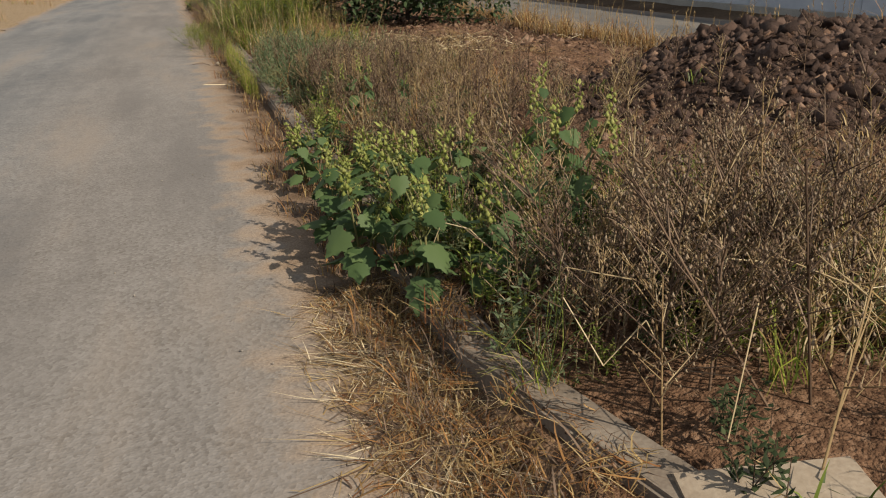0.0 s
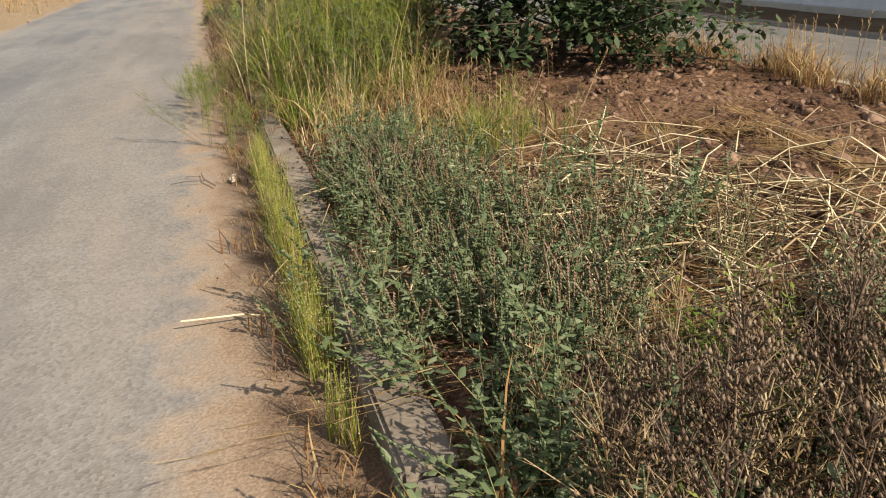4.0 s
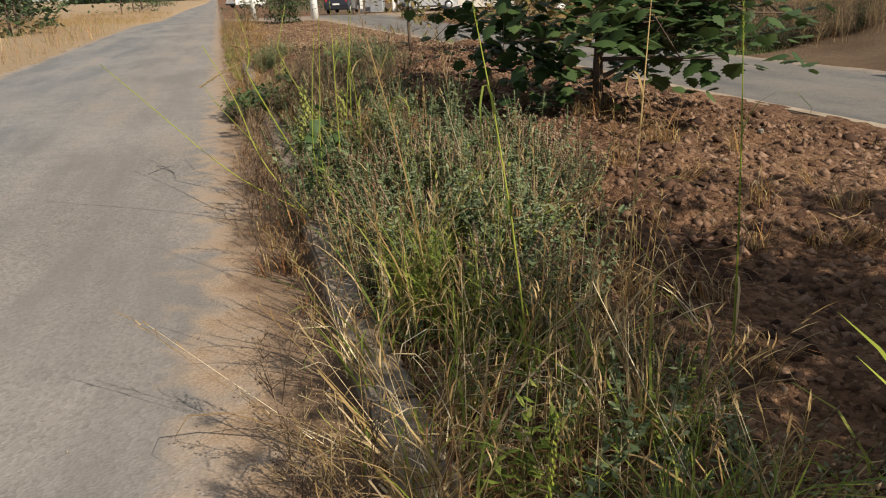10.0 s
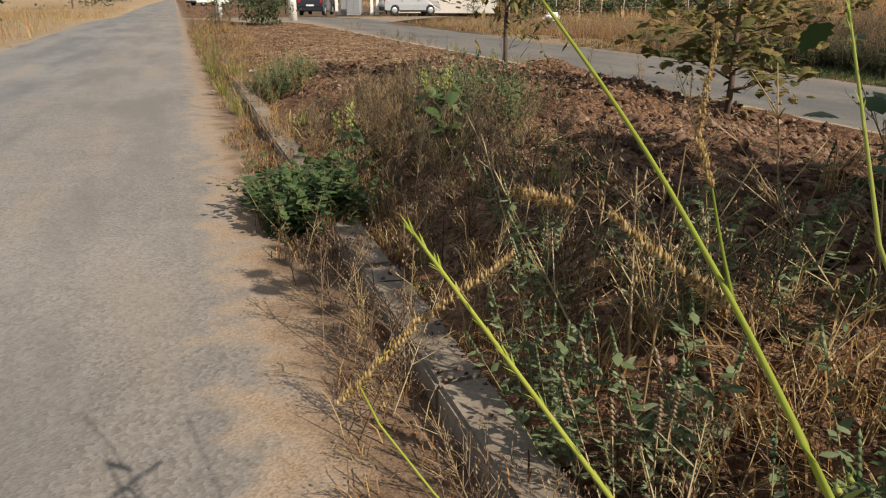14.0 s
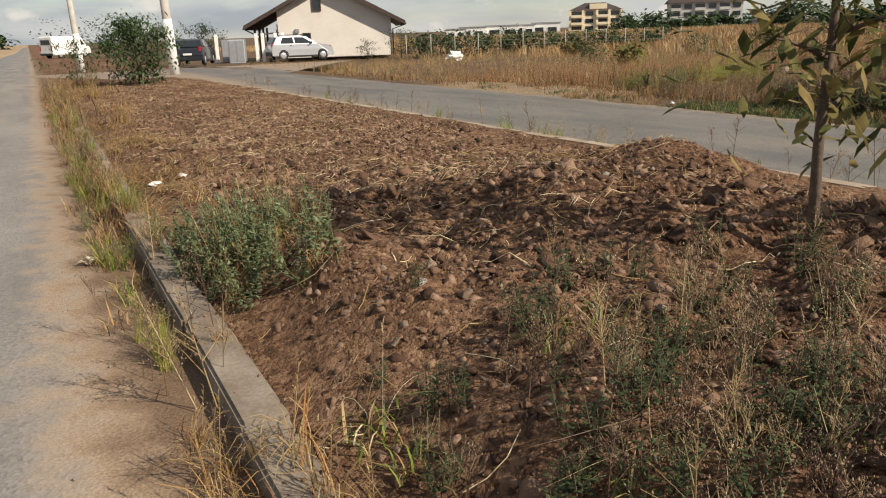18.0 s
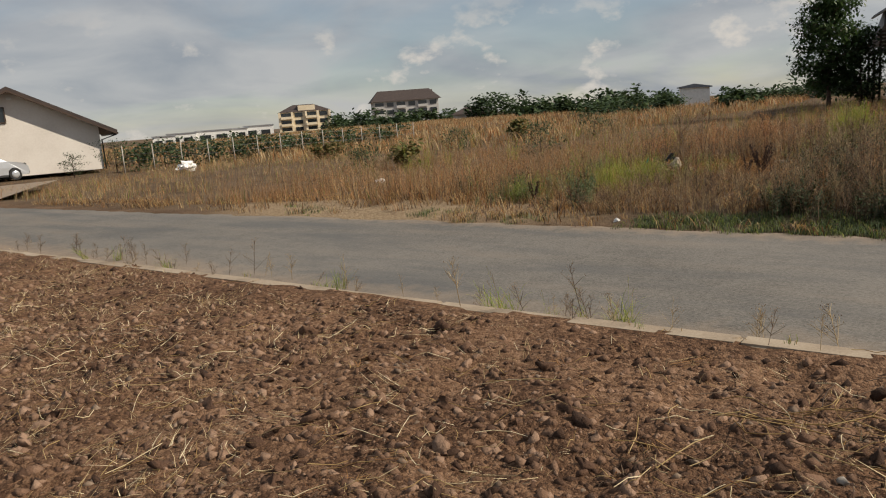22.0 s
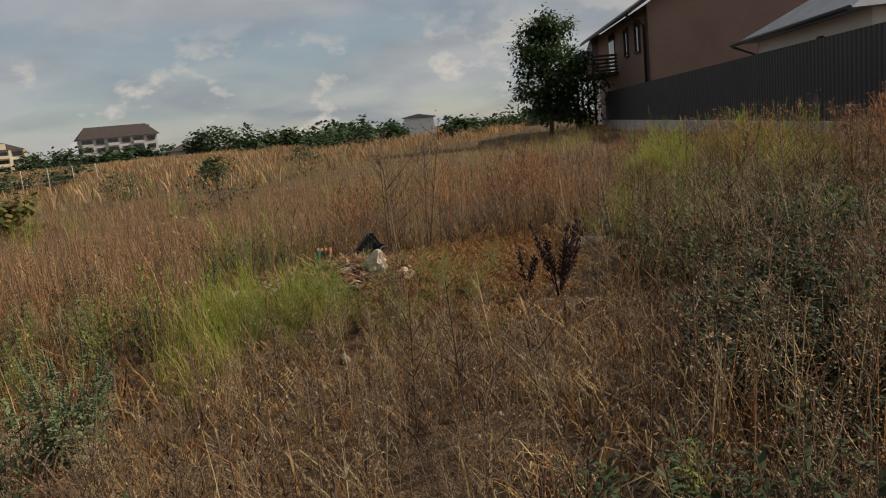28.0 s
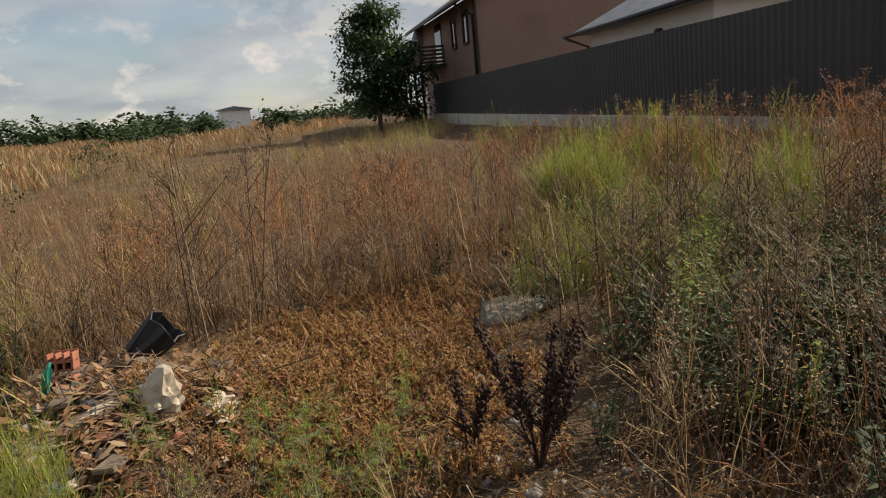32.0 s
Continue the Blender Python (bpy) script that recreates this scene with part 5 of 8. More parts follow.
T_FIELD = [tuft(9, 0.60, 0.14, 0.0055, [RUSSET, STRAW, RUST, DEAD, DEAD, TAN], (0.3, 1.5), 2, 0.65, RUSSET, 12, RUST if k % 3 else SEED, 0.014) for k in range(6)]
T_FIELD_FAR = [tuft(10, 0.72, 0.34, 0.016, [RUSSET, TAN, RUST, TAN, STRAW, TAN, GREEN], (0.3, 1.2), 2, 0.4, RUST, 7, RUST, 0.035) for _ in range(4)]
T_FIELD_HORIZON = [tuft(10, 0.85, 0.9, 0.07, [RUSSET, TAN, STRAW, RUST, TAN], (0.3, 1.0), 2) for _ in range(3)]
T_FIELDGREEN = [tuft(46, 0.85, 0.16, 0.008, [GREEN, LIME, LIME, STRAW], (0.2, 0.9), 3, 0.1, LIME) for _ in range(3)]
T_FIELDWEED = [dead_weed(0.66, 14, 5, DEAD if k % 3 else TAN, (SEED, TAN, RUST)[k % 3], 0.0036) for k in range(6)]
T_RUSTWEED = [dead_weed(0.72, 13, 5, RUST if k % 2 else DEAD, RUST, 0.0048) for k in range(4)]
T_UMBEL = [dead_weed(0.95, 9, 6, DEAD, SEED, 0.0055) for _ in range(3)]
T_REDLOW = [herb(0.09, 6, 0.026, 0.012, 8, RED, RUST, 0.09, 1.2, None, leaflet) for _ in range(3)]


def amount(n, lo, hi, seed):
    return np.random.default_rng(seed).uniform(lo, hi, n)


def grow(name, tmpl, n, x0, x1, y0, y1, lo, hi, seed, label, category, keep=None, tilt=0.15, lift=-0.01, flat=1.0):
    p = spots(n, x0, x1, y0, y1, seed, keep)
    return scattered(name, tmpl, p, amount(len(p), lo, hi, seed + 50), ground_z, PM, label, category, "stuff", tilt, None, lift, False, seed + 90, flat)



def clump(name, tmpl, places, lo, hi, seed, label, category, tilt=0.15, lift=-0.01):
    """Plants gathered round a few places: (x, y, half-width, half-depth, number) each."""
    r = np.random.default_rng(seed)
    p = np.concatenate([np.stack([r.normal(cx, rx * 0.6, n), r.normal(cy, ry * 0.6, n)], 1) for cx, cy, rx, ry, n in places])
    return scattered(name, tmpl, p, amount(len(p), lo, hi, seed + 50), ground_z, PM, label, category, "stuff", tilt, None, lift, False, seed + 90)


def patch(cx, cy, rx, ry):
    return lambda x, y: np.exp(-(((x - cx) / rx) ** 2 + ((y - cy) / ry) ** 2) ** 1.5)


def patches(*ps):
    fs = [patch(*p) for p in ps]
    return lambda x, y: np.clip(sum(f(x, y) for f in fs), 0, 1)


def thin(x0, x1, fx, seed, s=0.9):
    """Falls off between x0 and x1 and is broken up by clumps."""
    return lambda x, y: (1 - (1 - fx) * step(x0, x1, x)) * np.clip(0.55 + 0.9 * hills(x, y, s, seed), 0.05, 1)


# ---- verge plants ----
grow("dry_roadside_grass", T_LOWDRY, 2600, -0.30, 0.02, -0.5, 46, 0.5, 1.2, 101, "short dry grass at the foot of the kerb", "grass", lambda x, y: np.clip(0.15 + 1.2 * step(-0.32, -0.02, x), 0, 1) * np.clip(0.6 + hills(x, y, 1.3, 31), 0, 1), lift=0.055)
grow("straw_mat", T_LOWDRY + T_CHAFF, 330, -0.36, -0.02, 0.4, 2.7, 0.7, 1.4, 102, "mat of flattened dry straw by the kerb", "straw", None, 0.9, 0.06, 0.22)
grow("dry_weeds", T_BROWNWEED, 900, 0.3, 2.5, 2.4, 7.0, 0.6, 1.05, 103, "brown dry weeds with small seed heads", "weeds", thin(0.9, 1.9, 0.10, 32))
grow("dry_grass", T_STRAWTUFT, 110, 0.15, 2.4, -0.3, 7.0, 0.6, 1.1, 104, "dry straw-coloured grass on the verge", "grass", thin(0.8, 2.6, 0.2, 33))
clump("dry_grass", T_STRAWTUFT + T_LOWDRY, ((1.05, 10.6, 0.35, 0.4, 34), (1.3, 11.2, 0.3, 0.4, 14)), 0.6, 1.0, 198, "low curled dry grass at the edge of the soil", "grass", 0.4)
clump("mixed_grass", T_GREEN + T_STRAWTUFT + T_SORGHUM, ((1.3, 9.8, 0.35, 0.45, 34), (0.95, 9.7, 0.3, 0.35, 22)), 0.4, 0.7, 192, "green and drying grass at the edge of the soil", "grass", 0.3)
grow("low_green_grass", T_LOWGREEN, 420, 0.1, 2.2, 0.0, 9.5, 0.7, 1.6, 105, "short green grass on the verge", "grass", thin(0.6, 2.0, 0.15, 34))
grow("green_herbs", T_HERB + T_GREY + T_SHADEDHERB, 420, 0.15, 1.7, 1.6, 7.2, 0.5, 0.95, 106, "leafy green herbs on the verge", "herbs", thin(0.8, 1.8, 0.15, 35))
clump("dry_bush_weeds", T_DEADWEED + T_BROWNWEED + T_BROWNWEED, ((0.7, 1.75, 0.35, 0.4, 60), (1.1, 1.9, 0.5, 0.5, 70), (1.5, 2.1, 0.4, 0.4, 26), (0.45, 1.9, 0.2, 0.3, 20)), 0.65, 1.15, 161, "tangle of brown dry weeds beside the kerb", "weeds", 0.35)
clump("green_undergrowth", T_HERB + T_SHADEDHERB + T_GREEN, ((0.9, 1.8, 0.6, 0.7, 30), (1.5, 2.2, 0.5, 0.6, 20), (0.5, 2.6, 0.4, 0.6, 30)), 0.4, 0.8, 162, "green grass among the dry weeds", "grass")
clump("straw_blades", T_SORGHUM, ((1.15, 1.4, 0.25, 0.25, 14), (1.5, 1.8, 0.3, 0.3, 10)), 0.5, 0.8, 163, "pale dry grass leaves beside the kerb", "grass")
clump("wormwood", T_SAGE, ((0.42, 7.6, 0.28, 0.5, 26), (0.55, 8.6, 0.4, 0.5, 24), (0.4, 6.6, 0.25, 0.4, 12), (0.95, 7.9, 0.5, 0.6, 14), (0.5, 9.5, 0.25, 0.4, 30)), 0.5, 0.9, 107, "grey-green wormwood beside the kerb", "herbs", 0.3)
clump("dry_wormwood", T_GREY, ((0.6, 7.9, 0.4, 0.8, 36), (1.1, 7.4, 0.5, 0.6, 26), (0.5, 9.0, 0.3, 0.3, 22)), 0.5, 0.9, 164, "half-dry grey weeds among the wormwood", "weeds", 0.4)
grow("yellow_green_plants", T_LIME, 85, -0.12, -0.05, 7.2, 10.2, 0.6, 1.0, 108, "upright yellow-green plants before the kerb", "plants", None, 0.12, 0.06)
grow("fallen_straw", T_STRAWTUFT, 60, 0.9, 2.9, 7.3, 9.6, 0.6, 1.0, 109, "fallen pale straw on the soil", "straw", None, 1.8, 0.02, 0.2)
grow("tall_dry_grass", T_SORGHUM + T_STRAWTUFT, 80, 0.22, 1.2, 9.9, 11.7, 0.55, 1.0, 110, "tall dry grass with curling straw leaves", "grass", patch(0.45, 10.8, 0.35, 0.7))
grow("tall_green_grass", T_TALL + T_GREEN, 80, 0.05, 1.7, 10.6, 14.8, 0.65, 1.12, 111, "tall green grass on the verge", "grass", patches((0.6, 12.0, 0.7, 1.3), (0.8, 13.0, 0.6, 0.6), (0.3, 11.3, 0.4, 0.7)))
clump("ragweed", T_RAG, ((0.6, 12.0, 0.3, 0.8, 40), (1.45, 13.0, 0.45, 0.6, 46), (0.75, 13.4, 0.4, 0.4, 16), (1.05, 12.1, 0.5, 0.6, 34)), 0.7, 1.15, 112, "ragweed with green flower spikes", "weeds")
clump("tall_green_grass", T_BROAD, ((0.45, 13.0, 0.35, 0.4, 32), (0.95, 13.3, 0.4, 0.4, 26)), 0.6, 0.95, 187, "bright green broad-bladed grass on the verge", "grass", 0.25)
clump("kerb_edge_straw", T_SORGHUM + T_STRAWTUFT, ((-0.06, 13.8, 0.16, 0.6, 34), (-0.18, 12.9, 0.14, 0.5, 16)), 0.4, 0.75, 194, "curled dry grass spilling over the kerb", "grass", 0.4)
clump("dry_undergrowth", T_STRAWTUFT, ((0.5, 12.6, 0.5, 0.6, 40), (0.25, 11.75, 0.4, 0.3, 30), (0.9, 12.0, 0.5, 0.4, 26), (0.05, 12.6, 0.1, 0.8, 10)), 0.4, 0.75, 185, "dry brown grass under the green weeds", "grass", 0.3)
clump("ragweed", T_RAG, ((-0.16, 10.9, 0.18, 0.5, 14), (-0.42, 11.9, 0.10, 0.45, 9), (-0.46, 12.7, 0.10, 0.4, 10), (-0.25, 13.4, 0.15, 0.5, 14)), 0.28, 0.44, 165, "low ragweed leaning over the road edge", "weeds", 0.5, 0.05)
grow("green_undergrowth", T_GREEN + T_HERB, 110, 0.0, 1.8, 10.8, 14.6, 0.5, 0.95, 113, "dense green grass under the tall stalks", "grass", patch(0.7, 12.5, 0.9, 1.6))
grow("shoulder_weeds", T_DEADWEED + T_BROWNWEED, 150, -0.26, -0.04, 13.4, 20.8, 0.35, 0.65, 178, "dry brown weeds spreading over the road edge", "weeds", lambda x, y: np.clip(0.7 + hills(x, y, 0.7, 68) - 0.8 * step(-0.25, -0.5, x) - 0.6 * patch(-0.1, 16.6, 0.4, 0.8)(x, y), 0, 1), 0.4, 0.06)
grow("kerbside_grass", T_GREEN + T_HERB, 40, 0.2, 0.62, 14.0, 16.0, 0.5, 0.9, 181, "green and drying grass leaning over the kerb", "grass", lambda x, y: np.clip(0.6 + 0.6 * hills(x, y, 0.6, 73), 0.1, 1) * (1 - 0.8 * step(0.35, 0.6, x)), 0.35, 0.02)
grow("kerbside_straw", T_SORGHUM, 22, 0.2, 0.8, 13.9, 16.4, 0.5, 0.85, 182, "curling straw leaves over the kerb", "grass", None, 0.4)
grow("kerbside_herbs", T_HERB + T_SAGE + T_GREY, 210, 0.22, 0.85, 13.9, 19.0, 0.6, 1.1, 183, "grey-green herbs along the kerb", "herbs", lambda x, y: np.clip(0.5 + 0.7 * hills(x, y, 0.8, 74), 0.05, 1) * (0.3 + 0.7 * step(15.0, 15.9, y)), 0.3)
clump("curled_straw", T_SORGHUM + T_STRAWTUFT, ((0.3, 14.6, 0.3, 0.4, 30), (0.7, 14.9, 0.3, 0.4, 20), (0.05, 14.9, 0.12, 0.6, 16)), 0.4, 0.75, 203, "pale curled dry grass leaves over the kerb", "grass", 0.45)
clump("green_herbs", T_HERB + T_SHADEDHERB, ((0.55, 15.6, 0.35, 0.7, 22), (0.7, 16.7, 0.4, 0.6, 26)), 0.5, 0.95, 199, "green leafy herbs along the kerb", "herbs", 0.3)
clump("wormwood", T_SAGE + T_GREY, ((0.6, 16.7, 0.45, 0.5, 50), (1.05, 16.6, 0.35, 0.5, 40), (0.55, 15.8, 0.35, 0.5, 20)), 0.6, 1.05, 188, "grey-green wormwood beside the kerb", "herbs", 0.3)
grow("bleached_weeds", T_TANWEED + T_DEADWEED, 120, 0.35, 1.7, 17.6, 20.6, 0.6, 1.0, 190, "bleached branching dry weeds beside the kerb", "weeds", thin(0.9, 1.7, 0.25, 77), 0.45)
grow("kerbside_dry_weeds", T_DEADWEED + T_STRAWTUFT + T_LOWDRY, 260, 0.15, 0.9, 18.0, 22.5, 0.4, 0.75, 191, "brown dry weeds along the kerb", "weeds", lambda x, y: np.clip(0.6 + 0.6 * hills(x, y, 0.7, 78), 0.05, 1), 0.4)
clump("leafy_bush", T_BUSHY, ((-0.12, 21.0, 0.15, 0.4, 22), (0.02, 20.7, 0.1, 0.2, 8)), 0.6, 1.0, 195, "low leafy green bush spilling over the kerb", "bush", 0.3, 0.03)
grow("verge_straw", T_STRAWTUFT, 70, 0.9, 2.6, 13.5, 20.0, 0.4, 0.8, 179, "thin pale grass over the turned soil", "grass", lambda x, y: np.clip(0.4 + hills(x, y, 0.9, 69), 0.05, 1), 0.4)
grow("wormwood", T_SAGE, 70, 0.15, 1.5, 16.6, 19.8, 0.6, 1.0, 115, "dark grey-green wormwood on the verge", "herbs", patch(0.75, 18.1, 0.65, 1.1))
grow("dry_grass", T_STRAWTUFT, 70, 0.2, 1.2, 13.8, 18.8, 0.6, 1.1, 116, "dry grass among the green herbs", "grass", thin(0.4, 1.2, 0.2, 38))
grow("dry_weeds", T_BROWNWEED, 260, 0.2, 1.7, 18.4, 23.4, 0.32, 0.6, 117, "thin dry weeds on the soil", "weeds", thin(0.7, 2.0, 0.15, 39))
grow("low_green_grass", T_LOWGREEN, 90, 0.1, 1.5, 18.0, 23.8, 0.6, 1.5, 118, "short green grass and weeds on the soil", "grass", thin(0.8, 2.1, 0.12, 40, 0.7))
grow("dry_grass", T_SORGHUM, 24, 0.15, 1.1, 20.0, 24.0, 0.25, 0.5, 119, "curling dry grass beside the kerb", "grass", thin(0.5, 1.1, 0.2, 41, 0.6))
grow("dark_weeds", T_SHADEDHERB + T_SHADEDHERB + T_GREY + T_BROWNWEED, 560, 0.25, 2.1, 20.8, 24.4, 0.3, 0.6, 120, "low dark weeds over the soil", "weeds", patches((1.2, 22.9, 0.9, 0.9), (0.9, 21.6, 0.5, 0.6)))
grow("wormwood", T_GREY + T_SAGE, 60, 0.85, 1.7, 21.6, 22.7, 0.6, 0.95, 121, "upright grey-green wormwood stalks", "herbs", patch(1.25, 22.15, 0.38, 0.4))
grow("grey_green_bush", T_SAGE, 60, 0.12, 0.95, 24.7, 26.6, 0.45, 0.85, 122, "grey-green bushy weed beside the kerb", "weeds", patch(0.48, 25.55, 0.36, 0.7))
grow("bush_grass", T_STRAWTUFT, 40, 0.15, 0.8, 24.9, 26.4, 0.5, 0.85, 123, "grass growing through the bushy weed", "grass", patch(0.45, 25.6, 0.3, 0.6))
grow("straw_tufts", T_STRAWTUFT, 230, 0.12, 1.1, 26.2, 34.0, 0.45, 0.9, 124, "pale flattened straw along the kerb", "grass", thin(0.35, 1.0, 0.1, 42, 1.1), 0.6, 0.0, 0.5)
grow("kerb_grass", T_GREEN + T_HERB + T_GREY, 170, -0.22, 0.12, 22.6, 44, 0.3, 0.6, 125, "green grass along the kerb", "grass", lambda x, y: np.clip(0.55 + hills(x, y, 1.4, 43), 0.08, 1), 0.15, 0.04)
grow("kerb_straw", T_STRAWTUFT, 260, -0.24, 0.12, 22.0, 44, 0.35, 0.75, 170, "straw tufts along the kerb", "grass", lambda x, y: np.clip(0.55 + hills(x, y, 1.2, 64), 0.08, 1), 0.2, 0.04)
grow("kerb_weeds", T_DEADWEED, 210, -0.24, 0.10, 16.5, 44, 0.35, 0.75, 126, "dry weeds along the kerb", "weeds", lambda x, y: np.clip(0.5 + hills(x, y, 0.9, 44), 0.05, 1), 0.2, 0.04)
grow("straw_tufts", T_STRAWTUFT, 300, -0.15, 1.3, 33, 46, 0.6, 1.2, 127, "dry grass further along the kerb", "grass", thin(0.3, 1.2, 0.1, 45, 1.0))
clump("side_kerb_grass", T_GREEN + T_BROWNWEED, ((4.62, 28.9, 0.15, 0.5, 14), (4.5, 31.2, 0.12, 0.5, 8), (4.4, 34.5, 0.2, 1.2, 14)), 0.3, 0.55, 196, "dark bent grass growing through the side road kerb", "grass", 0.5, 0.02)
grow("side_kerb_grass", T_LOWGREEN + T_BROWNWEED, 60, 4.3, 4.75, 24, 42, 0.3, 0.7, 128, "sparse grass tufts along the side road kerb", "grass", None, 0.2, 0.03)
grow("side_kerb_weeds", T_DEADWEED, 26, 4.3, 4.75, 24, 42, 0.3, 0.6, 129, "sparse dry weeds along the side road kerb", "weeds", None, 0.2, 0.03)
grow("side_kerb_grass", T_STRAWTUFT, 420, 4.0, 5.1, 3, 15, 0.7, 1.3, 130, "pale dry grass between the soil and the side road", "grass", lambda x, y: np.exp(-((x - 4.6) / 0.35) ** 2))
grow("soil_chaff", T_CHAFF, 2600, 0.4, 4.2, 24.5, 45, 0.6, 1.3, 193, "pale chaff and straw strewn over the turned soil", "straw", lambda x, y: np.clip(0.25 + 0.5 * step(26, 31, y) + 0.6 * hills(x, y, 1.2, 79), 0.04, 1), 0.5, 0.0, 0.22)
grow("soil_straw", T_LOWDRY, 900, 0.3, 4.2, 14, 42, 0.4, 0.9, 131, "bits of straw lying on the soil", "straw", lambda x, y: np.clip(0.3 + 0.7 * hills(x, y, 1.0, 46), 0.04, 1), 2.2, 0.0, 0.25)
grow("soil_straw", T_LOWDRY, 420, 0.6, 4.2, 2, 14, 0.5, 1.1, 132, "bits of straw lying on the soil", "straw", lambda x, y: np.clip(0.3 + 0.7 * hills(x, y, 1.0, 47), 0.04, 1), 2.2, 0.0, 0.25)

def loose_stalks(name, n, cx, cy, rx, ry, lo, hi, seed, label, mats=(0, 0, 2), thick=0.0026, rise=0.03):
    """Long dry stalks lying across the soil."""
    r = random.Random(seed)
    g = Geo()
    for _ in range(n):
        x, y, a, L = r.gauss(cx, rx), r.gauss(cy, ry), r.uniform(0, 6.283), r.uniform(lo, hi)
        bend = r.uniform(-0.4, 0.4)
        p = None
        for k in range(4):
            q_ = np.array([x, y, float(ground_z(np.array(x), np.array(y))) + 0.015 + r.uniform(0, rise)])
            if p is not None:
                stick(g, p, q_, thick, thick * 0.8, mats[_ % len(mats)])
            p = q_
            x, y, a = x + L / 3 * math.cos(a), y + L / 3 * math.sin(a), a + bend
    v, f, mi = g.arrays()
    return tagged(new(name, tri_mesh(name, v, f, mi, PM)), label, "straw", "", "stuff")


loose_stalks("fallen_stalks", 170, 1.5, 8.1, 0.6, 0.45, 0.3, 1.0, 501, "long pale dry stalks lying on the soil", (12, 11, 12), 0.0042, 0.14)
loose_stalks("fallen_stalks", 110, 1.0, 7.9, 0.4, 0.7, 0.2, 0.6, 507, "thin bleached stalks among the wormwood", (12, 11, 2), 0.0024, 0.2)
loose_stalks("fallen_stalks", 22, 0.9, 1.6, 0.3, 0.3, 0.3, 0.7, 508, "thin bleached stalks leaning out of the dry weeds", (12, 11), 0.0024, 0.4)
loose_stalks("fallen_stalks", 70, 1.9, 25.4, 0.5, 0.4, 0.12, 0.4, 502, "tangled dry roots and stalks on the soil", (2, 2, 0))
loose_stalks("fallen_stalks", 60, 3.5, 27.2, 0.3, 0.5, 0.12, 0.4, 503, "tangled dry roots beside the side road kerb", (0, 2, 0))
loose_stalks("fallen_stalks", 160, 2.2, 18.0, 1.0, 2.2, 0.1, 0.4, 504, "dry stalks strewn over the turned soil", (2, 0, 2))
loose_stalks("fallen_stalks", 1500, 2.0, 28.0, 1.1, 4.6, 0.05, 0.24, 505, "short straw strewn over the turned soil", (12, 11, 0), 0.002)
loose_stalks("fallen_stalks", 120, 0.7, 20.5, 0.35, 1.6, 0.15, 0.5, 506, "dry stalks lying beside the kerb", (0, 2, 0))

grow("kerb_litter", T_LOWDRY, 90, -0.05, 0.2, 0.2, 2.8, 0.5, 1.1, 189, "dry straw lying over the kerb", "straw", None, 1.2, 0.05, 0.35)
# ---- field plants ----
def near_path(x, y):
    """Keeps stalks off the walked line."""
    t = np.clip(((x - 8.0) * 1.47 + (y - 29.3) * 0.8) / (1.47 ** 2 + 0.8 ** 2), 0, 1)
    return 1 - np.exp(-(((x - 8.0 - 1.47 * t) ** 2 + (y - 29.3 - 0.8 * t) ** 2) / 0.30 ** 2))


def field_keep(x, y):
    """Where grass stands: not on the tracks, the rubble heap or the road's rim."""
    back = step(32.2, 34.0, y)
    e = step(0.35, 1.3, x - far_x(y) - back * (0.6 + 1.0 * hills(x, y, 1.5, 80)))
    track = np.exp(-(((y - 36.5 - 0.55 * (x - 8.0)) / 1.1) ** 2)) * (x < 14)
    heap = np.exp(-((((x - 12.0) / 1.35) ** 2 + ((y - 31.8) / 1.15) ** 2) ** 2))
    clear = np.exp(-((((x - 12.05) / 1.75) ** 2 + ((y - 30.95) / 1.3) ** 2) ** 4))
    return np.clip(e * (1 - track) * (1 - heap) * (1 - clear), 0, 1) * near_path(x, y)


def tall_keep(x, y):
    """Tall growth also keeps clear of the trodden strip before the heap."""
    strip = step(8.9, 9.4, x) * (1 - step(10.9, 11.4, x)) * step(28.9, 29.4, y) * (1 - step(31.9, 32.4, y))
    return field_keep(x, y) * (1 - 0.93 * strip)


grow("deep_green_weeds", T_SHADEDHERB, 1150, 8.5, 12.5, 24.0, 29.3, 0.7, 1.35, 184, "dark green weeds under the dead stalks", "weeds", lambda x, y: np.clip(0.6 + 0.7 * hills(x, y, 1.0, 75), 0.1, 1) * near_path(x, y))
grow("creeping_grass", T_CREEP, 4200, 7.85, 9.1, 24, 37, 0.5, 1.15, 141, "creeping green grass at the road's edge", "grass", lambda x, y: np.exp(-(((x - far_x(y) - 0.40) / 0.42) ** 4)) * np.clip(1.1 * (1 - step(28.8, 31.0, y)) + 0.5 * hills(x, y, 0.8, 51), 0, 1))
grow("dry_edge_grass", T_LOWDRY, 1500, 7.9, 10.5, 24, 46, 0.8, 1.9, 142, "short dry grass at the field's edge", "grass", lambda x, y: np.clip(0.4 + hills(x, y, 1.0, 52), 0.05, 1) * near_path(x, y))
grow("field_grass", T_FIELD, 4000, 9.0, 15.5, 24.0, 42.0, 0.4, 1.0, 143, "dry russet field grass", "grass", lambda x, y: tall_keep(x, y) * np.clip(0.15 + 0.5 * hills(x, y, 1.6, 53) + 0.7 * step(28.6, 31, y), 0.06, 1))
grow("low_field_grass", T_FIELD, 240, 8.9, 11.2, 28.8, 32.4, 0.35, 0.6, 171, "low russet grass on the trodden strip", "grass", lambda x, y: np.clip(0.5 + 0.6 * hills(x, y, 0.8, 65), 0.05, 1))
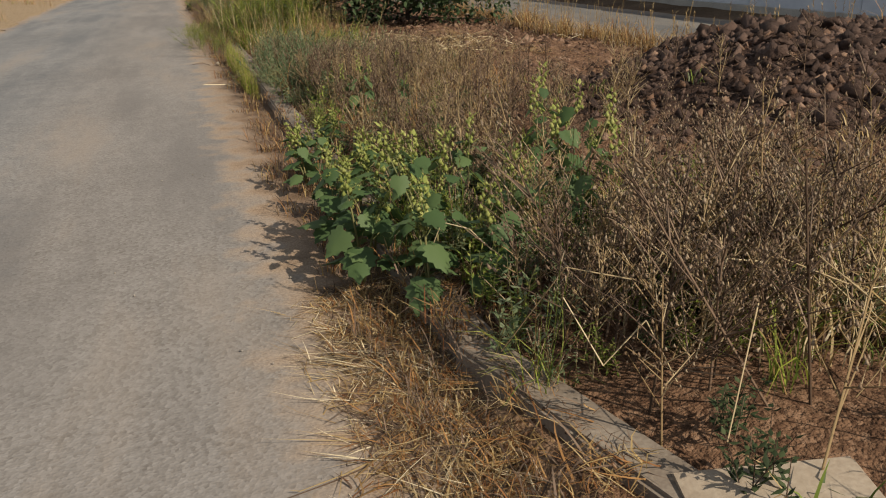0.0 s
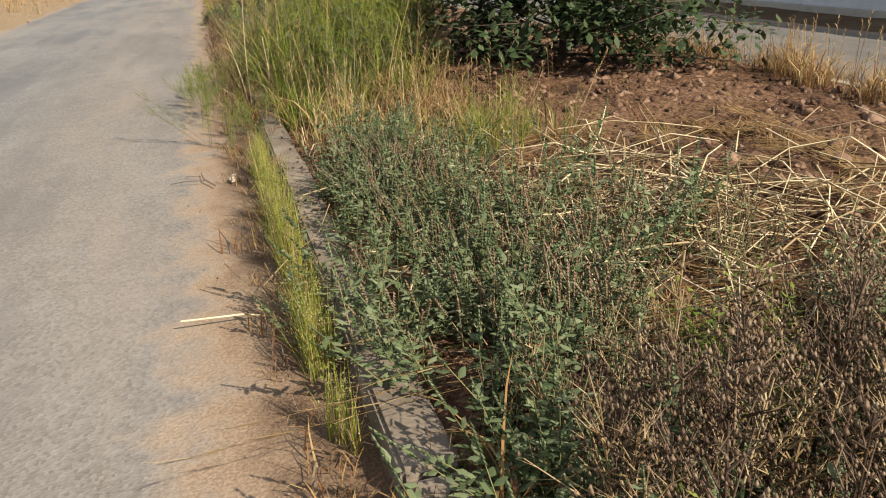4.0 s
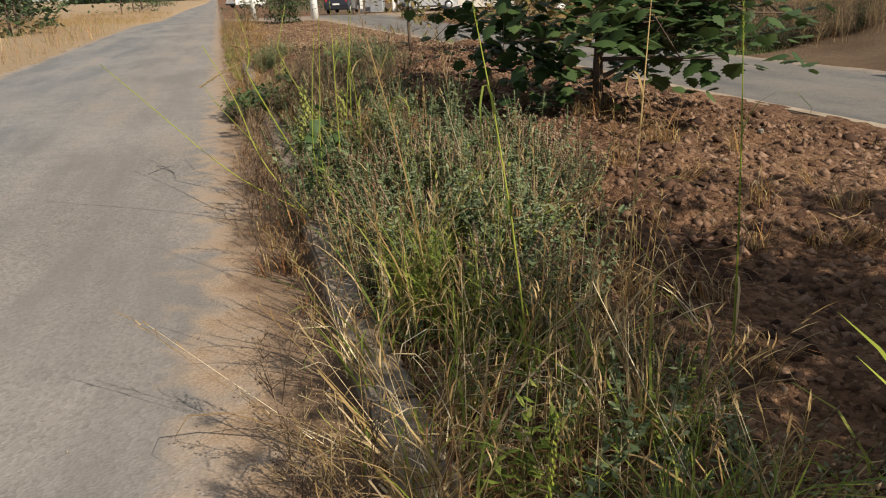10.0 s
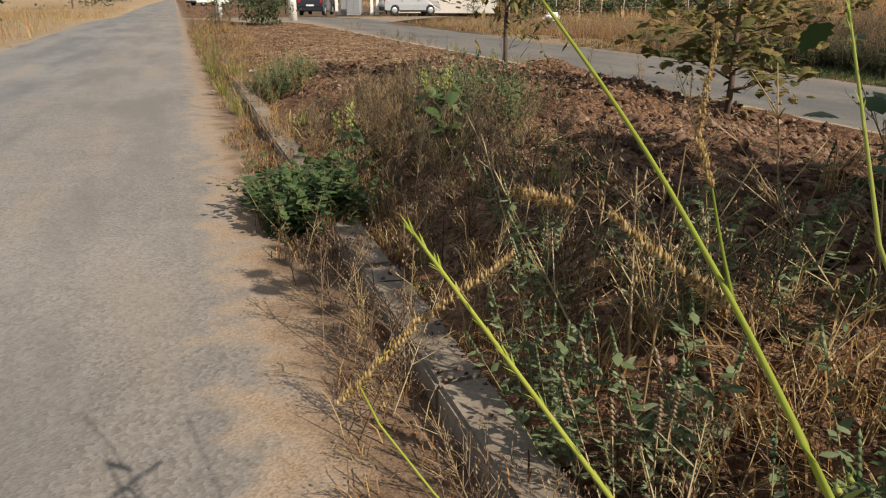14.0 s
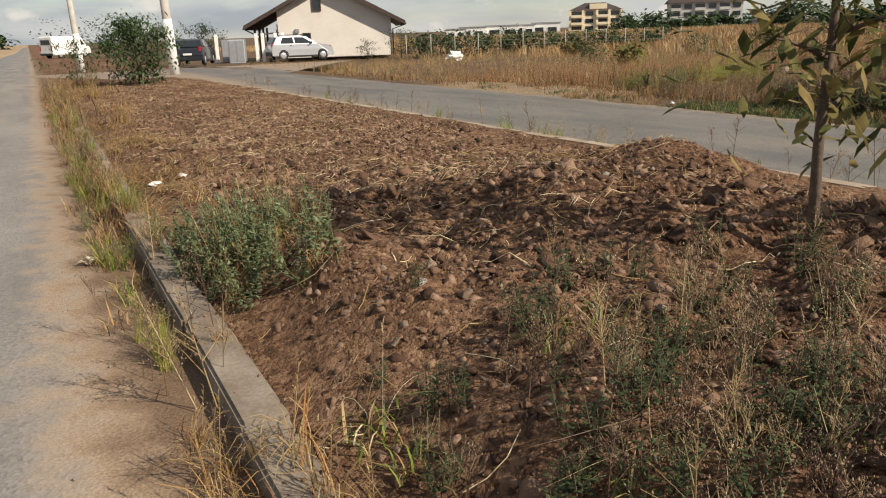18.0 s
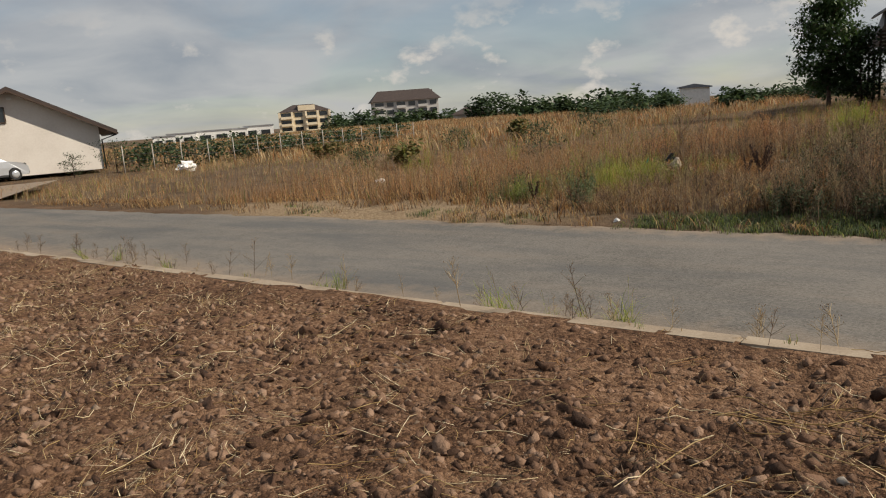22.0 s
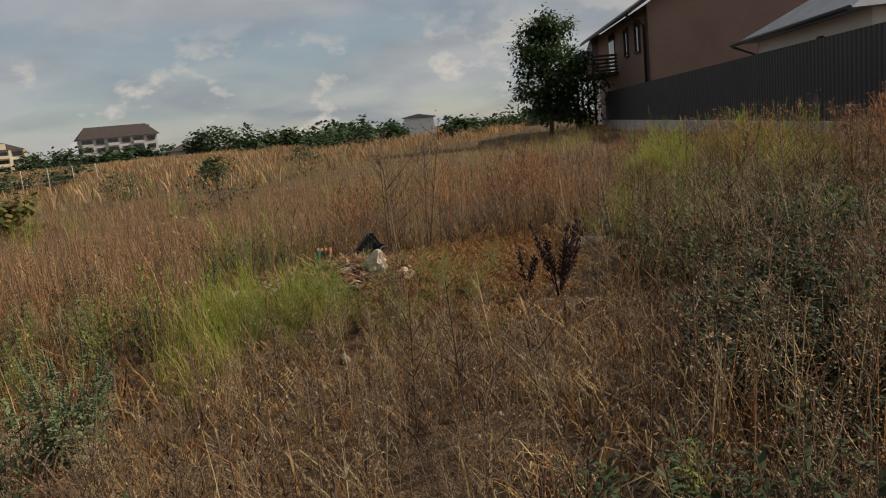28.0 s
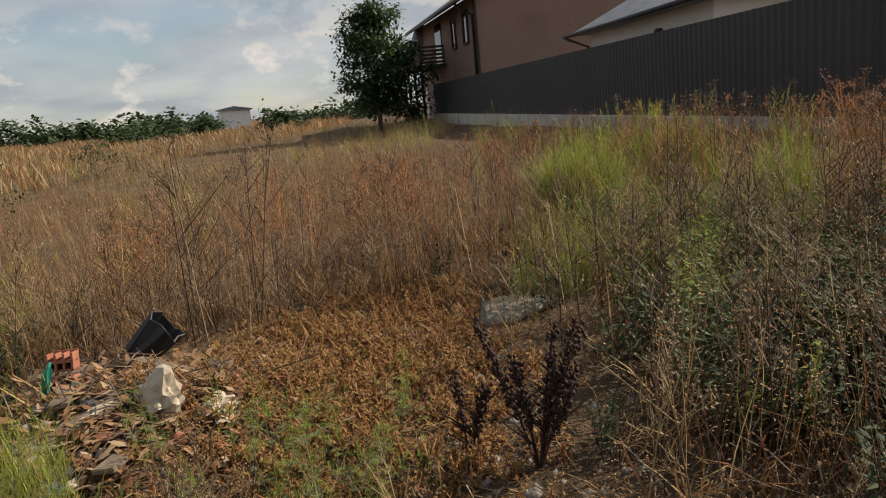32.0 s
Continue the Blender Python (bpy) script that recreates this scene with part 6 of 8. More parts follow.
grow("low_field_weeds", T_FIELDWEED + T_BROWNWEED, 760, 8.5, 11.3, 28.2, 31.4, 0.35, 0.62, 172, "low grey-brown dead weeds on the trodden strip", "weeds", lambda x, y: (1 - patch(11.2, 30.0, 0.55, 0.6)(x, y)) * np.clip(0.7 + 0.5 * hills(x, y, 0.8, 66), 0.1, 1))
grow("field_weeds", T_FIELDWEED, 1550, 8.7, 14.0, 23.5, 33.0, 0.5, 0.95, 144, "grey-brown dead weeds with seed heads", "weeds", lambda x, y: tall_keep(x, y) * np.clip(1.15 - step(28.3, 32.5, y) + 0.3 * hills(x, y, 1.2, 54), 0.04, 1))
grow("field_weeds", T_FIELDWEED, 760, 12.0, 21.0, 24.0, 36.0, 0.5, 0.85, 145, "grey-brown dead weeds with seed heads", "weeds", lambda x, y: tall_keep(x, y) * np.clip(0.8 - 0.5 * step(29, 34, y) + 0.4 * hills(x, y, 1.5, 55), 0.05, 1))
clump("dark_dead_weeds", T_FIELDWEED, ((9.6, 28.3, 0.5, 0.4, 40), (10.3, 28.6, 0.5, 0.3, 36), (9.2, 27.6, 0.5, 0.5, 40), (13.5, 31.7, 0.5, 0.4, 34), (13.3, 32.4, 0.4, 0.4, 20), (13.9, 31.0, 0.5, 0.4, 26), (12.9, 32.8, 0.4, 0.3, 16)), 0.5, 0.8, 173, "dark tangle of dead weeds behind the rubble heap", "weeds")
grow("seed_umbels", T_UMBEL, 190, 9.4, 21.0, 23.5, 32.0, 0.5, 0.9, 146, "tall dry umbels with pale seed heads", "weeds", lambda x, y: tall_keep(x, y) * np.clip(1.1 - step(27.5, 31.5, y), 0.08, 1))
grow("field_grass", T_FIELD, 4200, 15.0, 26.0, 25.0, 46.0, 0.4, 0.95, 147, "dry russet field grass", "grass", lambda x, y: np.clip(0.62 + 0.4 * hills(x, y, 2.5, 56), 0.2, 1) * (y > 25.6 + 0.285 * (x - 18.7)))
grow("field_grass", T_FIELD_FAR, 11000, 8.2, 62.0, 33.0, 80.0, 0.3, 0.9, 148, "dry field grass further off", "grass", lambda x, y: np.clip(0.6 + 0.5 * hills(x, y, 4.0, 57), 0.1, 1) * (y > 26.2 + 0.285 * (x - 18.7)) * step(0.5, 3.5, x - far_x(np.minimum(y, 60))) * (1 - np.exp(-(((y - 36.5 - 0.55 * (x - 8.0)) / 1.1) ** 2)) * (x < 14)) * (1 - step(58, 66, y) * (x < 23)))
grow("field_grass", T_FIELD_HORIZON, 9000, 26, 170, 45, 190, 0.7, 1.0, 149, "dry field grass far off", "grass", lambda x, y: (y > 38 + 0.285 * (x - 50)) * np.clip(0.7 + 0.4 * hills(x, y, 12.0, 58), 0.2, 1))
clump("green_field_grass", T_FIELDGREEN, ((15.35, 29.75, 0.30, 0.30, 110), (14.35, 28.6, 0.3, 0.24, 16), (16.6, 28.9, 0.30, 0.30, 70)), 0.52, 0.8, 150, "tall bright yellow-green grass clumps in the dry field", "grass")
clump("green_field_grass", T_FIELDGREEN, ((13.7, 29.9, 0.4, 0.25, 18), (10.95, 32.0, 0.3, 0.3, 40), (11.1, 31.6, 0.25, 0.25, 18), (10.3, 31.8, 0.3, 0.3, 12)), 0.32, 0.55, 174, "low yellow-green grass before the rubble heap", "grass")
clump("spiked_weeds", T_RAG, ((11.0, 31.15, 0.35, 0.35, 16), (11.3, 30.75, 0.4, 0.25, 12), (10.85, 31.7, 0.3, 0.3, 14), (13.6, 30.0, 0.4, 0.25, 22), (14.2, 29.3, 0.5, 0.4, 30)), 0.26, 0.46, 175, "low green spiked weeds on the stony ground", "weeds")
clump("green_weeds", T_HERB, ((14.0, 29.2, 0.8, 0.45, 70), (12.9, 28.6, 0.9, 0.5, 50), (12.6, 29.35, 0.5, 0.25, 26), (14.6, 29.7, 0.6, 0.3, 36), (9.6, 33.0, 0.5, 0.4, 30)), 0.5, 1.05, 151, "green leafy weeds in the field", "weeds")
grow("rusty_ground_plants", T_REDLOW, 2600, 10.6, 14.6, 29.9, 32.4, 0.6, 1.4, 152, "low rust-coloured plants on open ground", "plants", patches((12.7, 31.0, 1.3, 0.6), (11.6, 30.6, 0.8, 0.4)))
grow("low_green_grass", T_LOWGREEN, 260, 9.6, 13.0, 29.5, 32.0, 0.6, 1.3, 153, "short green grass on the stony ground", "grass", patches((10.9, 31.1, 0.7, 0.5), (11.3, 30.6, 0.6, 0.3)))
grow("stony_ground_straw", T_LOWDRY, 900, 10.0, 13.4, 29.2, 32.2, 0.5, 1.1, 176, "flattened bits of straw on the stony ground", "straw", lambda x, y: np.clip(0.5 + 0.6 * hills(x, y, 0.5, 67), 0.1, 1), 1.6, 0.0, 0.4)
grow("field_litter", T_LOWDRY, 3600, 8.6, 15.0, 24.5, 36.0, 0.9, 2.0, 155, "short dry undergrowth in the field", "grass", lambda x, y: np.clip(0.55 + 0.6 * hills(x, y, 0.9, 60), 0.1, 1) * step(0.4, 1.0, x - far_x(y)) * (0.12 + 0.88 * field_keep(x, y)), 0.5)
grow("field_green", T_HERB + T_SHADEDHERB + T_SHADEDHERB, 1300, 8.8, 14.0, 26.0, 35.0, 0.6, 1.2, 156, "green weeds among the dry grass", "weeds", lambda x, y: tall_keep(x, y) * np.clip(0.1 + 1.1 * hills(x, y, 1.3, 61), 0, 1))
grow("field_green", T_FIELDGREEN, 200, 14.0, 34.0, 30.0, 50.0, 0.7, 1.1, 157, "green grass clumps in the dry field", "grass", lambda x, y: np.clip(-0.15 + 1.0 * hills(x, y, 3.0, 62), 0, 1))
clump("green_weeds", T_HERB, ((12.7, 28.7, 0.6, 0.4, 50), (13.6, 29.2, 0.6, 0.35, 50), (11.9, 28.3, 0.5, 0.4, 34)), 0.45, 0.85, 197, "mid-green leafy weeds among the dead stalks", "weeds")
clump("tall_umbels", T_UMBEL, ((13.2, 31.85, 0.25, 0.2, 4), (13.4, 31.6, 0.2, 0.2, 3)), 1.0, 1.3, 177, "tall thin dry umbels standing over the field", "weeds", 0.1)
clump("grey_green_bush", T_SAGE, ((9.35, 31.7, 0.12, 0.12, 7),), 0.7, 1.0, 180, "open grey-green bush with bare dark branches", "bush", 0.3)
clump("rusty_weeds", T_RUSTWEED, ((16.4, 28.9, 0.8, 0.5, 50), (17.5, 30.0, 1.2, 0.8, 60), (15.2, 31.3, 1.0, 0.6, 50), (15.9, 27.6, 0.8, 0.5, 34), (13.4, 28.0, 0.8, 0.6, 40), (14.4, 32.6, 1.0, 0.6, 40)), 0.7, 1.1, 186, "rust-brown dead weeds thick with seed", "weeds")
# land left of the main road
grow("roadside_field_grass", T_FIELD_FAR, 3600, -15.0, -4.1, 12, 95, 0.35, 0.8, 154, "dry grass left of the main road", "grass", lambda x, y: step(0.02, 0.5, ROAD_L - x) * np.clip(0.6 + hills(x, y, 3, 59), 0.1, 1))

# ---- trees and bushes ----
def tree(name, x, y, h, crown_r, crown_low, leaf_mat, leaf_n, leaf_size, label, trunk_r=0.04, limbs=9, seed=1, shape=1.0, category="tree", narrow=0.4, broad=False, z=None, lean=(0, 0), skirt=0.35):
    """A tapering trunk, limbs with twigs, and a crown of single leaves set along the twigs."""
    r = random.Random(seed)
    zz = float(ground_z(np.array(x), np.array(y))) if z is None else z
    t = empty(name, pose(x, y, zz - 0.02), label, category)
    pts = [Vector((lean[0] * k / 5 + r.uniform(-0.02, 0.02) * h * 0.3, lean[1] * k / 5 + r.uniform(-0.02, 0.02) * h * 0.3, h * 0.92 * k / 5)) for k in range(6)]
    pts[0] = Vector((0, 0, -0.05))
    part("trunk", tube(pts, [trunk_r * (1 - 0.16 * k) for k in range(6)], 8), M_BARK, t)
    limb = bmesh.new()
    g = Geo()
    ends = []
    for k in range(limbs):
        f = crown_low + (0.97 - crown_low) * (k + r.random()) / limbs
        p = pts[0].lerp(pts[-1], f)
        az = k * 2.4 + r.uniform(-0.5, 0.5)
        reach = crown_r * (skirt + (1.1 - skirt) * math.sin(math.pi * min(1, max(0.08, (f - crown_low) / (1.02 - crown_low))) ** shape)) * r.uniform(0.7, 1.15)
        up = r.uniform(0.15, 0.6) if skirt < 0.6 or f > 0.5 else r.uniform(-0.12, 0.25)
        q1 = p + Vector((math.cos(az), math.sin(az), up)) * reach * 0.55
        q2 = q1 + Vector((math.cos(az + r.uniform(-.4, .4)), math.sin(az + r.uniform(-.4, .4)), up * r.uniform(-0.3, 1.0))) * reach * 0.5
        tube([p, q1, q2], [trunk_r * 0.42, trunk_r * 0.25, trunk_r * 0.08], 5, limb)
        for m_ in range(6):
            s = q1.lerp(q2, r.random()) if m_ % 3 else p.lerp(q1, r.uniform(0.3, 1))
            d = Vector((r.uniform(-1, 1), r.uniform(-1, 1), r.uniform(-0.5, 0.9))).normalized() * reach * r.uniform(0.22, 0.5)
            tube([s, s + d], [trunk_r * 0.12, trunk_r * 0.04], 4, limb)
            ends.append((s, s + d))
    ends += [(pts[-2], pts[-1] + Vector((0, 0, h * 0.06)))]
    part("branchwork", limb, M_BARK, t)
    for _ in range(leaf_n):
        a, c = r.choice(ends)
        p = a.lerp(c, r.uniform(0.1, 1.1)) + Vector((r.gauss(0, 1), r.gauss(0, 1), r.gauss(0, 1))) * leaf_size * 0.9
        if broad:
            lobed(g, p, r.uniform(0, 6.28), r.uniform(-0.9, 0.4), leaf_size * r.uniform(0.6, 1.25))
        else:
            leaf(g, p, r.uniform(0, 6.28), r.uniform(-1.1, 0.5), leaf_size * r.uniform(0.6, 1.3), leaf_size * narrow * r.uniform(0.8, 1.2))
    v, f, mi = g.arrays()
    o = new("crown", tri_mesh("crown", v, f, mi, [leaf_mat]))
    o.parent = t
    return t


tree("young_tree", 2.95, 12.35, 2.3, 1.4, 0.04, M_TREELEAF, 13500, 0.095, "bushy young tree with dense dark green leaves down to the ground", 0.04, 52, 21, 0.7, narrow=0.6, skirt=0.9)
M_TREELEAF_B = plant("broad_tree_leaf", ((0.028, 0.055, 0.018), (0.055, 0.098, 0.032), (0.095, 0.145, 0.05)), rough=0.5, through_light=0.3)
tree("young_tree", 2.35, 18.2, 1.95, 1.1, 0.15, M_TREELEAF_B, 3000, 0.12, "young tree with broad dark green lobed leaves", 0.045, 26, 22, 0.7, broad=True, skirt=0.8)
tree("young_tree", 3.75, 22.5, 1.6, 0.85, 0.18, M_TREELEAF_DRY, 1200, 0.095, "small young tree with drying yellow-green leaves", 0.03, 15, 23, 0.8, broad=True)
tree("young_tree", 2.27, 23.8, 2.3, 0.6, 0.24, M_TREELEAF_DRY, 640, 0.14, "thin young tree with drooping drying leaves", 0.024, 10, 24, 0.9, narrow=0.32)
tree("roadside_bush", 2.05, 43.3, 1.75, 1.0, 0.05, M_TREELEAF_B, 3600, 0.12, "leafy green bush beside the utility pole", 0.03, 18, 25, 0.8, "bush")
tree("roadside_bush", 0.75, 46.5, 1.3, 0.7, 0.05, M_TREELEAF, 900, 0.09, "small green bush beside the road", 0.02, 12, 26, 0.8, "bush")
tree("orchard_tree", 47.0, 37.6, 6.5, 1.75, 0.2, M_TREELEAF_B, 8000, 0.27, "tall pear tree with dark green upright boughs beside the brown house", 0.13, 26, 27, 0.75, narrow=0.5)
tree("orchard_tree", 49.3, 36.5, 4.2, 1.6, 0.1, M_TREELEAF, 3600, 0.26, "lower green tree beside the brown house", 0.1, 16, 28, 0.8, narrow=0.5)
tree("house_shrub", 23.6, 73.2, 2.0, 1.1, 0.1, M_TREELEAF, 900, 0.14, "green shrub before the white house", 0.04, 12, 29, 0.8, "bush")
tree("house_shrub", 21.0, 73.4, 1.5, 0.8, 0.1, M_TREELEAF, 500, 0.13, "green shrub before the white house", 0.04, 10, 30, 0.8, "bush")
tree("house_tree", 10.5, 78.0, 2.9, 1.7, 0.2, M_TREELEAF, 1100, 0.2, "green tree behind the gate", 0.07, 12, 31, 0.8)
tree("house_tree", 7.6, 79.5, 2.6, 1.7, 0.2, M_TREELEAF, 1000, 0.2, "green tree behind the parked cars", 0.07, 12, 32, 0.8)


for k, (x, y, h, w) in enumerate(((22.9, 41.07, 1.2, 0.9), (19.5, 46.5, 0.9, 0.8), (27.5, 48.5, 1.0, 0.9), (33.0, 44.5, 1.1, 1.0))):
    tree("field_bush", x, y, h, w, 0.05, M_TREELEAF, 700, 0.11, "dark green bush standing in the dry field", 0.02, 12, 40 + k, 0.8, "bush")


def wood(name, spots_, label, category, leaf_size=0.55, per=420, seed=5, mat=None):
    """A row of far trees: trunks and many leaf clumps, joined."""
    r = random.Random(seed)
    g = Geo()
    for x, y, z, h, w in spots_:
        stick(g, (x, y, z), (x, y, z + h * 0.5), 0.12 * h / 5, 0.05, 1)
        blobs = [(r.gauss(0, w * 0.30), r.gauss(0, w * 0.30), h * r.uniform(0.15, 0.85), r.uniform(0.2, 0.42) * w) for _ in range(7)]
        for _ in range(per):
            bx, by, bz, br = r.choice(blobs)
            d = Vector((r.gauss(0, 1), r.gauss(0, 1), r.gauss(0, 1))).normalized() * br * r.uniform(0.55, 1.1)
            leaf(g, (x + bx + d.x, y + by + d.y, max(z + 0.1, z + bz + d.z * 0.8)), r.uniform(0, 6.28), r.uniform(-0.8, 0.8), leaf_size * r.uniform(0.7, 1.4), leaf_size * 0.8, 0)
    v, f, mi = g.arrays()
    return tagged(new(name, tri_mesh(name, v, f, mi, [mat or M_TREELEAF, M_BARK])), label, category, "", "stuff")


def ring(az0, az1, d0, d1, n, h0, h1, w0, w1, seed, z):
    r = random.Random(seed)
    out = []
    for k in range(n):
        a, d = radians(az0 + (az1 - az0) * (k + r.random() * 0.8) / n), r.uniform(d0, d1)
        out.append((0.3 + d * math.sin(a), 26 + d * math.cos(a), z, r.uniform(h0, h1), r.uniform(w0, w1)))
    return out


wood("far_trees", ring(41.5, 45.5, 215, 300, 8, 3.5, 7.5, 5, 8, 41, -1.6) + ring(45.5, 51.8, 190, 230, 9, 2.6, 5.4, 4, 8, 42, -1.6), "dark green trees round the far apartment buildings", "trees", 1.2, 330)
wood("far_trees", ring(52.3, 55.2, 172, 185, 4, 6.0, 7.0, 5.5, 7, 43, -0.9) + ring(55.4, 67, 130, 190, 15, 1.8, 4.6, 4, 7, 44, -0.7), "dark green trees along the far edge of the field", "trees", 0.9, 380)
wood("far_trees", ring(69.8, 79, 75, 115, 13, 1.3, 3.1, 2.2, 4, 45, 0.0) + ring(60.5, 67, 85, 110, 6, 1.2, 2.4, 3, 5, 46, -0.2), "green trees and bushes beyond the dry field", "trees", 0.5, 330)
wood("field_bushes", ring(36, 45, 90, 140, 6, 1.2, 2.2, 1.8, 3.2, 47, -1.0) + [(34.4, 49.7, -0.3, 1.15, 1.3), (19.7, 44.7, -0.45, 0.95, 0.9), (26.0, 56.0, -0.5, 1.0, 1.3)], "scattered green bushes in the dry field", "bushes", 0.22, 420, 5, M_TREELEAF_DRY)
wood("far_wood", ring(-9, -2.3, 480, 640, 22, 9, 17, 16, 26, 50, -2.0), "dark wooded rise far along the road", "trees", 3.0, 260)
wood("hedge", [(24.5 + 1.7 * k, 72.0 - 0.1 * k, -0.6, 1.8, 2.0) for k in range(14)] + ring(27, 37, 70, 95, 8, 1.3, 2.0, 2.5, 4, 49, -0.8), "dark green hedge beside the white house", "hedge", 0.22, 380)
wood("roadside_trees", [(-7.5 - r_ * 1.3, 44 + 7 * r_, 0.05, 2.6 + 0.5 * (r_ % 3), 3.2) for r_ in range(6)] + [(-9 - 0.5 * k, 92 + 16 * k, -0.5, 4 + k % 3, 6) for k in range(9)] + [(5 + 3.5 * k, 120 + 10 * k, -0.8, 4 + k % 2, 6) for k in range(5)], "dark bushes and trees left of the main road", "trees", 0.3, 420)

# ---- stones and clods ----
M_CLOD = plant("soil_clod", ((0.032, 0.018, 0.012), (0.095, 0.053, 0.034), (0.18, 0.108, 0.070), (0.30, 0.20, 0.14)), rough=0.95, through_light=0.0, wander=0.3, scale=1.5)
M_CLOD_DARK = plant("fresh_soil_clod", ((0.030, 0.019, 0.015), (0.055, 0.035, 0.027), (0.09, 0.058, 0.045), (0.13, 0.086, 0.066)), rough=0.95, through_light=0.0, wander=0.3, scale=1.5)
M_STONE = surface("field_stone", ((0.09, 0.06, 0.04), (0.165, 0.115, 0.08), (0.26, 0.195, 0.14)), scale=9, fine=90, rough=0.9, bump=0.5, dist=0.01)
M_STONE_GREY = surface("grey_stone", ((0.14, 0.12, 0.10), (0.23, 0.205, 0.175), (0.33, 0.30, 0.26)), scale=8, fine=80, rough=0.9, bump=0.5, dist=0.01)


def gz(x, y):
    return float(ground_z(np.array(x), np.array(y)))


def lump_shape(seed, sub, flat=0.75, rough=0.22, cuts=11):
    r = np.random.default_rng(seed)
    b = bmesh.new()
    if sub:
        bmesh.ops.create_icosphere(b, subdivisions=sub, radius=1.0)
    else:
        bmesh.ops.create_uvsphere(b, u_segments=4, v_segments=2, radius=1.0)
        bmesh.ops.triangulate(b, faces=b.faces[:])
    v = np.array([x.co[:] for x in b.verts]); f = np.array([[x.index for x in fc.verts] for fc in b.faces])
    b.free()
    # a few planes cut flat faces, then every corner is shaken
    for _ in range(cuts):
        n = r.normal(size=3); n /= np.linalg.norm(n)
        d = r.uniform(0.26, 0.58)
        o = v @ n - d
        v -= np.outer(np.maximum(o, 0), n)
    v *= 1 + rough * r.normal(size=(len(v), 1)) * 0.5
    v *= np.array([1.0, r.uniform(0.7, 1.0), flat * r.uniform(0.75, 1.1)])
    return v, f, np.zeros(len(f), int)


def grainy(mat, scale=60.0, strength=0.8, distance=0.012):
    """Adds crumbly relief to a material."""
    nn, ll = mat.node_tree.nodes, mat.node_tree.links
    gg, nz, bb = nn.new("ShaderNodeNewGeometry"), nn.new("ShaderNodeTexNoise"), nn.new("ShaderNodeBump")
    nz.inputs["Scale"].default_value, nz.inputs["Detail"].default_value, nz.inputs["Roughness"].default_value = scale, 6.0, 0.65
    bb.inputs["Strength"].default_value, bb.inputs["Distance"].default_value = strength, distance
    ll.new(gg.outputs["Position"], nz.inputs["Vector"]); ll.new(nz.outputs["Fac"], bb.inputs["Height"])
    ll.new(bb.outputs[0], nn["Principled BSDF"].inputs["Normal"])


C_SMALL = [lump_shape(k, 0, 0.8, 0.5, 1) for k in range(9)]
C_MID = [lump_shape(20 + k, 2, 0.8, 0.5, 14) for k in range(6)]
C_TINY = [lump_shape(40 + k, 0, 0.9, 0.6, 1) for k in range(6)]
for m_ in (M_CLOD, M_CLOD_DARK):
    grainy(m_)


def soil_keep(x, y):
    """Turned earth: thick between y 14 and 31 and on the heap, thin under the weeds by the kerb."""
    a = (0.25 * step(0.15, 0.3, x) + 0.75 * step(0.2, 0.9, x)) * (1 - 0.6 * step(3.9, 4.25, x))
    return np.clip(a * (0.35 + 0.65 * step(13, 16, y) * (1 - 0.6 * step(28, 34, y)) + 0.9 * np.exp(-(((x - 3.45) / 1.6) ** 2 + ((y - 3.8) / 1.7) ** 2)) + 0.45 * hills(x, y, 1.1, 71)), 0.03, 1)


def clods(name, tmpl, n, x0, x1, y0, y1, lo, hi, seed, mat, label, keep, power=2.2, lift=-0.004):
    p = spots(n, x0, x1, y0, y1, seed, keep)
    sc = lo + (hi - lo) * np.random.default_rng(seed + 3).uniform(0, 1, len(p)) ** power
    return scattered(name, tmpl, p, sc, ground_z, [mat], label, "soil" if mat is not M_STONE and mat is not M_STONE_GREY else "stones", "stuff", 0.35, None, lift, False, seed + 7)


clods("soil_crumbs", C_SMALL, 62000, 0.3, 4.3, 14.0, 34.0, 0.005, 0.040, 201, M_CLOD, "crumbling brown clods of turned soil", soil_keep)
clods("soil_crumbs", C_SMALL, 17000, 0.5, 4.7, 2.5, 14.0, 0.010, 0.05, 202, M_CLOD, "crumbling brown clods of turned soil", soil_keep)
clods("soil_crumbs", C_SMALL, 7000, 0.3, 4.1, 33.0, 46.0, 0.012, 0.045, 203, M_CLOD, "brown clods of soil further off", soil_keep)
clods("mound_clods", C_MID, 900, 1.9, 4.3, 21.4, 25.6, 0.035, 0.10, 212, M_CLOD, "large brown clods thrown up round the thin tree", patches((3.1, 23.4, 1.0, 1.2), (2.4, 25.2, 0.6, 0.4), (3.9, 26.2, 0.4, 0.5)), 2.2)
clods("soil_clods", C_MID, 1500, 0.5, 4.2, 14.5, 31.0, 0.025, 0.08, 204, M_CLOD, "large brown clods of turned soil", soil_keep, 1.8)
clods("verge_clods", C_MID, 1300, 1.2, 4.5, 8.3, 14.0, 0.02, 0.085, 209, M_CLOD, "brown clods of turned soil on the verge", lambda x, y: np.clip(0.5 + 0.6 * hills(x, y, 0.9, 72), 0.1, 1), 1.6)
clods("heap_crumbs", C_SMALL, 13000, 1.6, 5.2, 1.6, 6.4, 0.015, 0.06, 210, M_CLOD_DARK, "dark crumbs on the soil heap", lambda x, y: np.exp(-(((x - 3.45) / 1.6) ** 2 + ((y - 3.8) / 1.65) ** 2) ** 2))
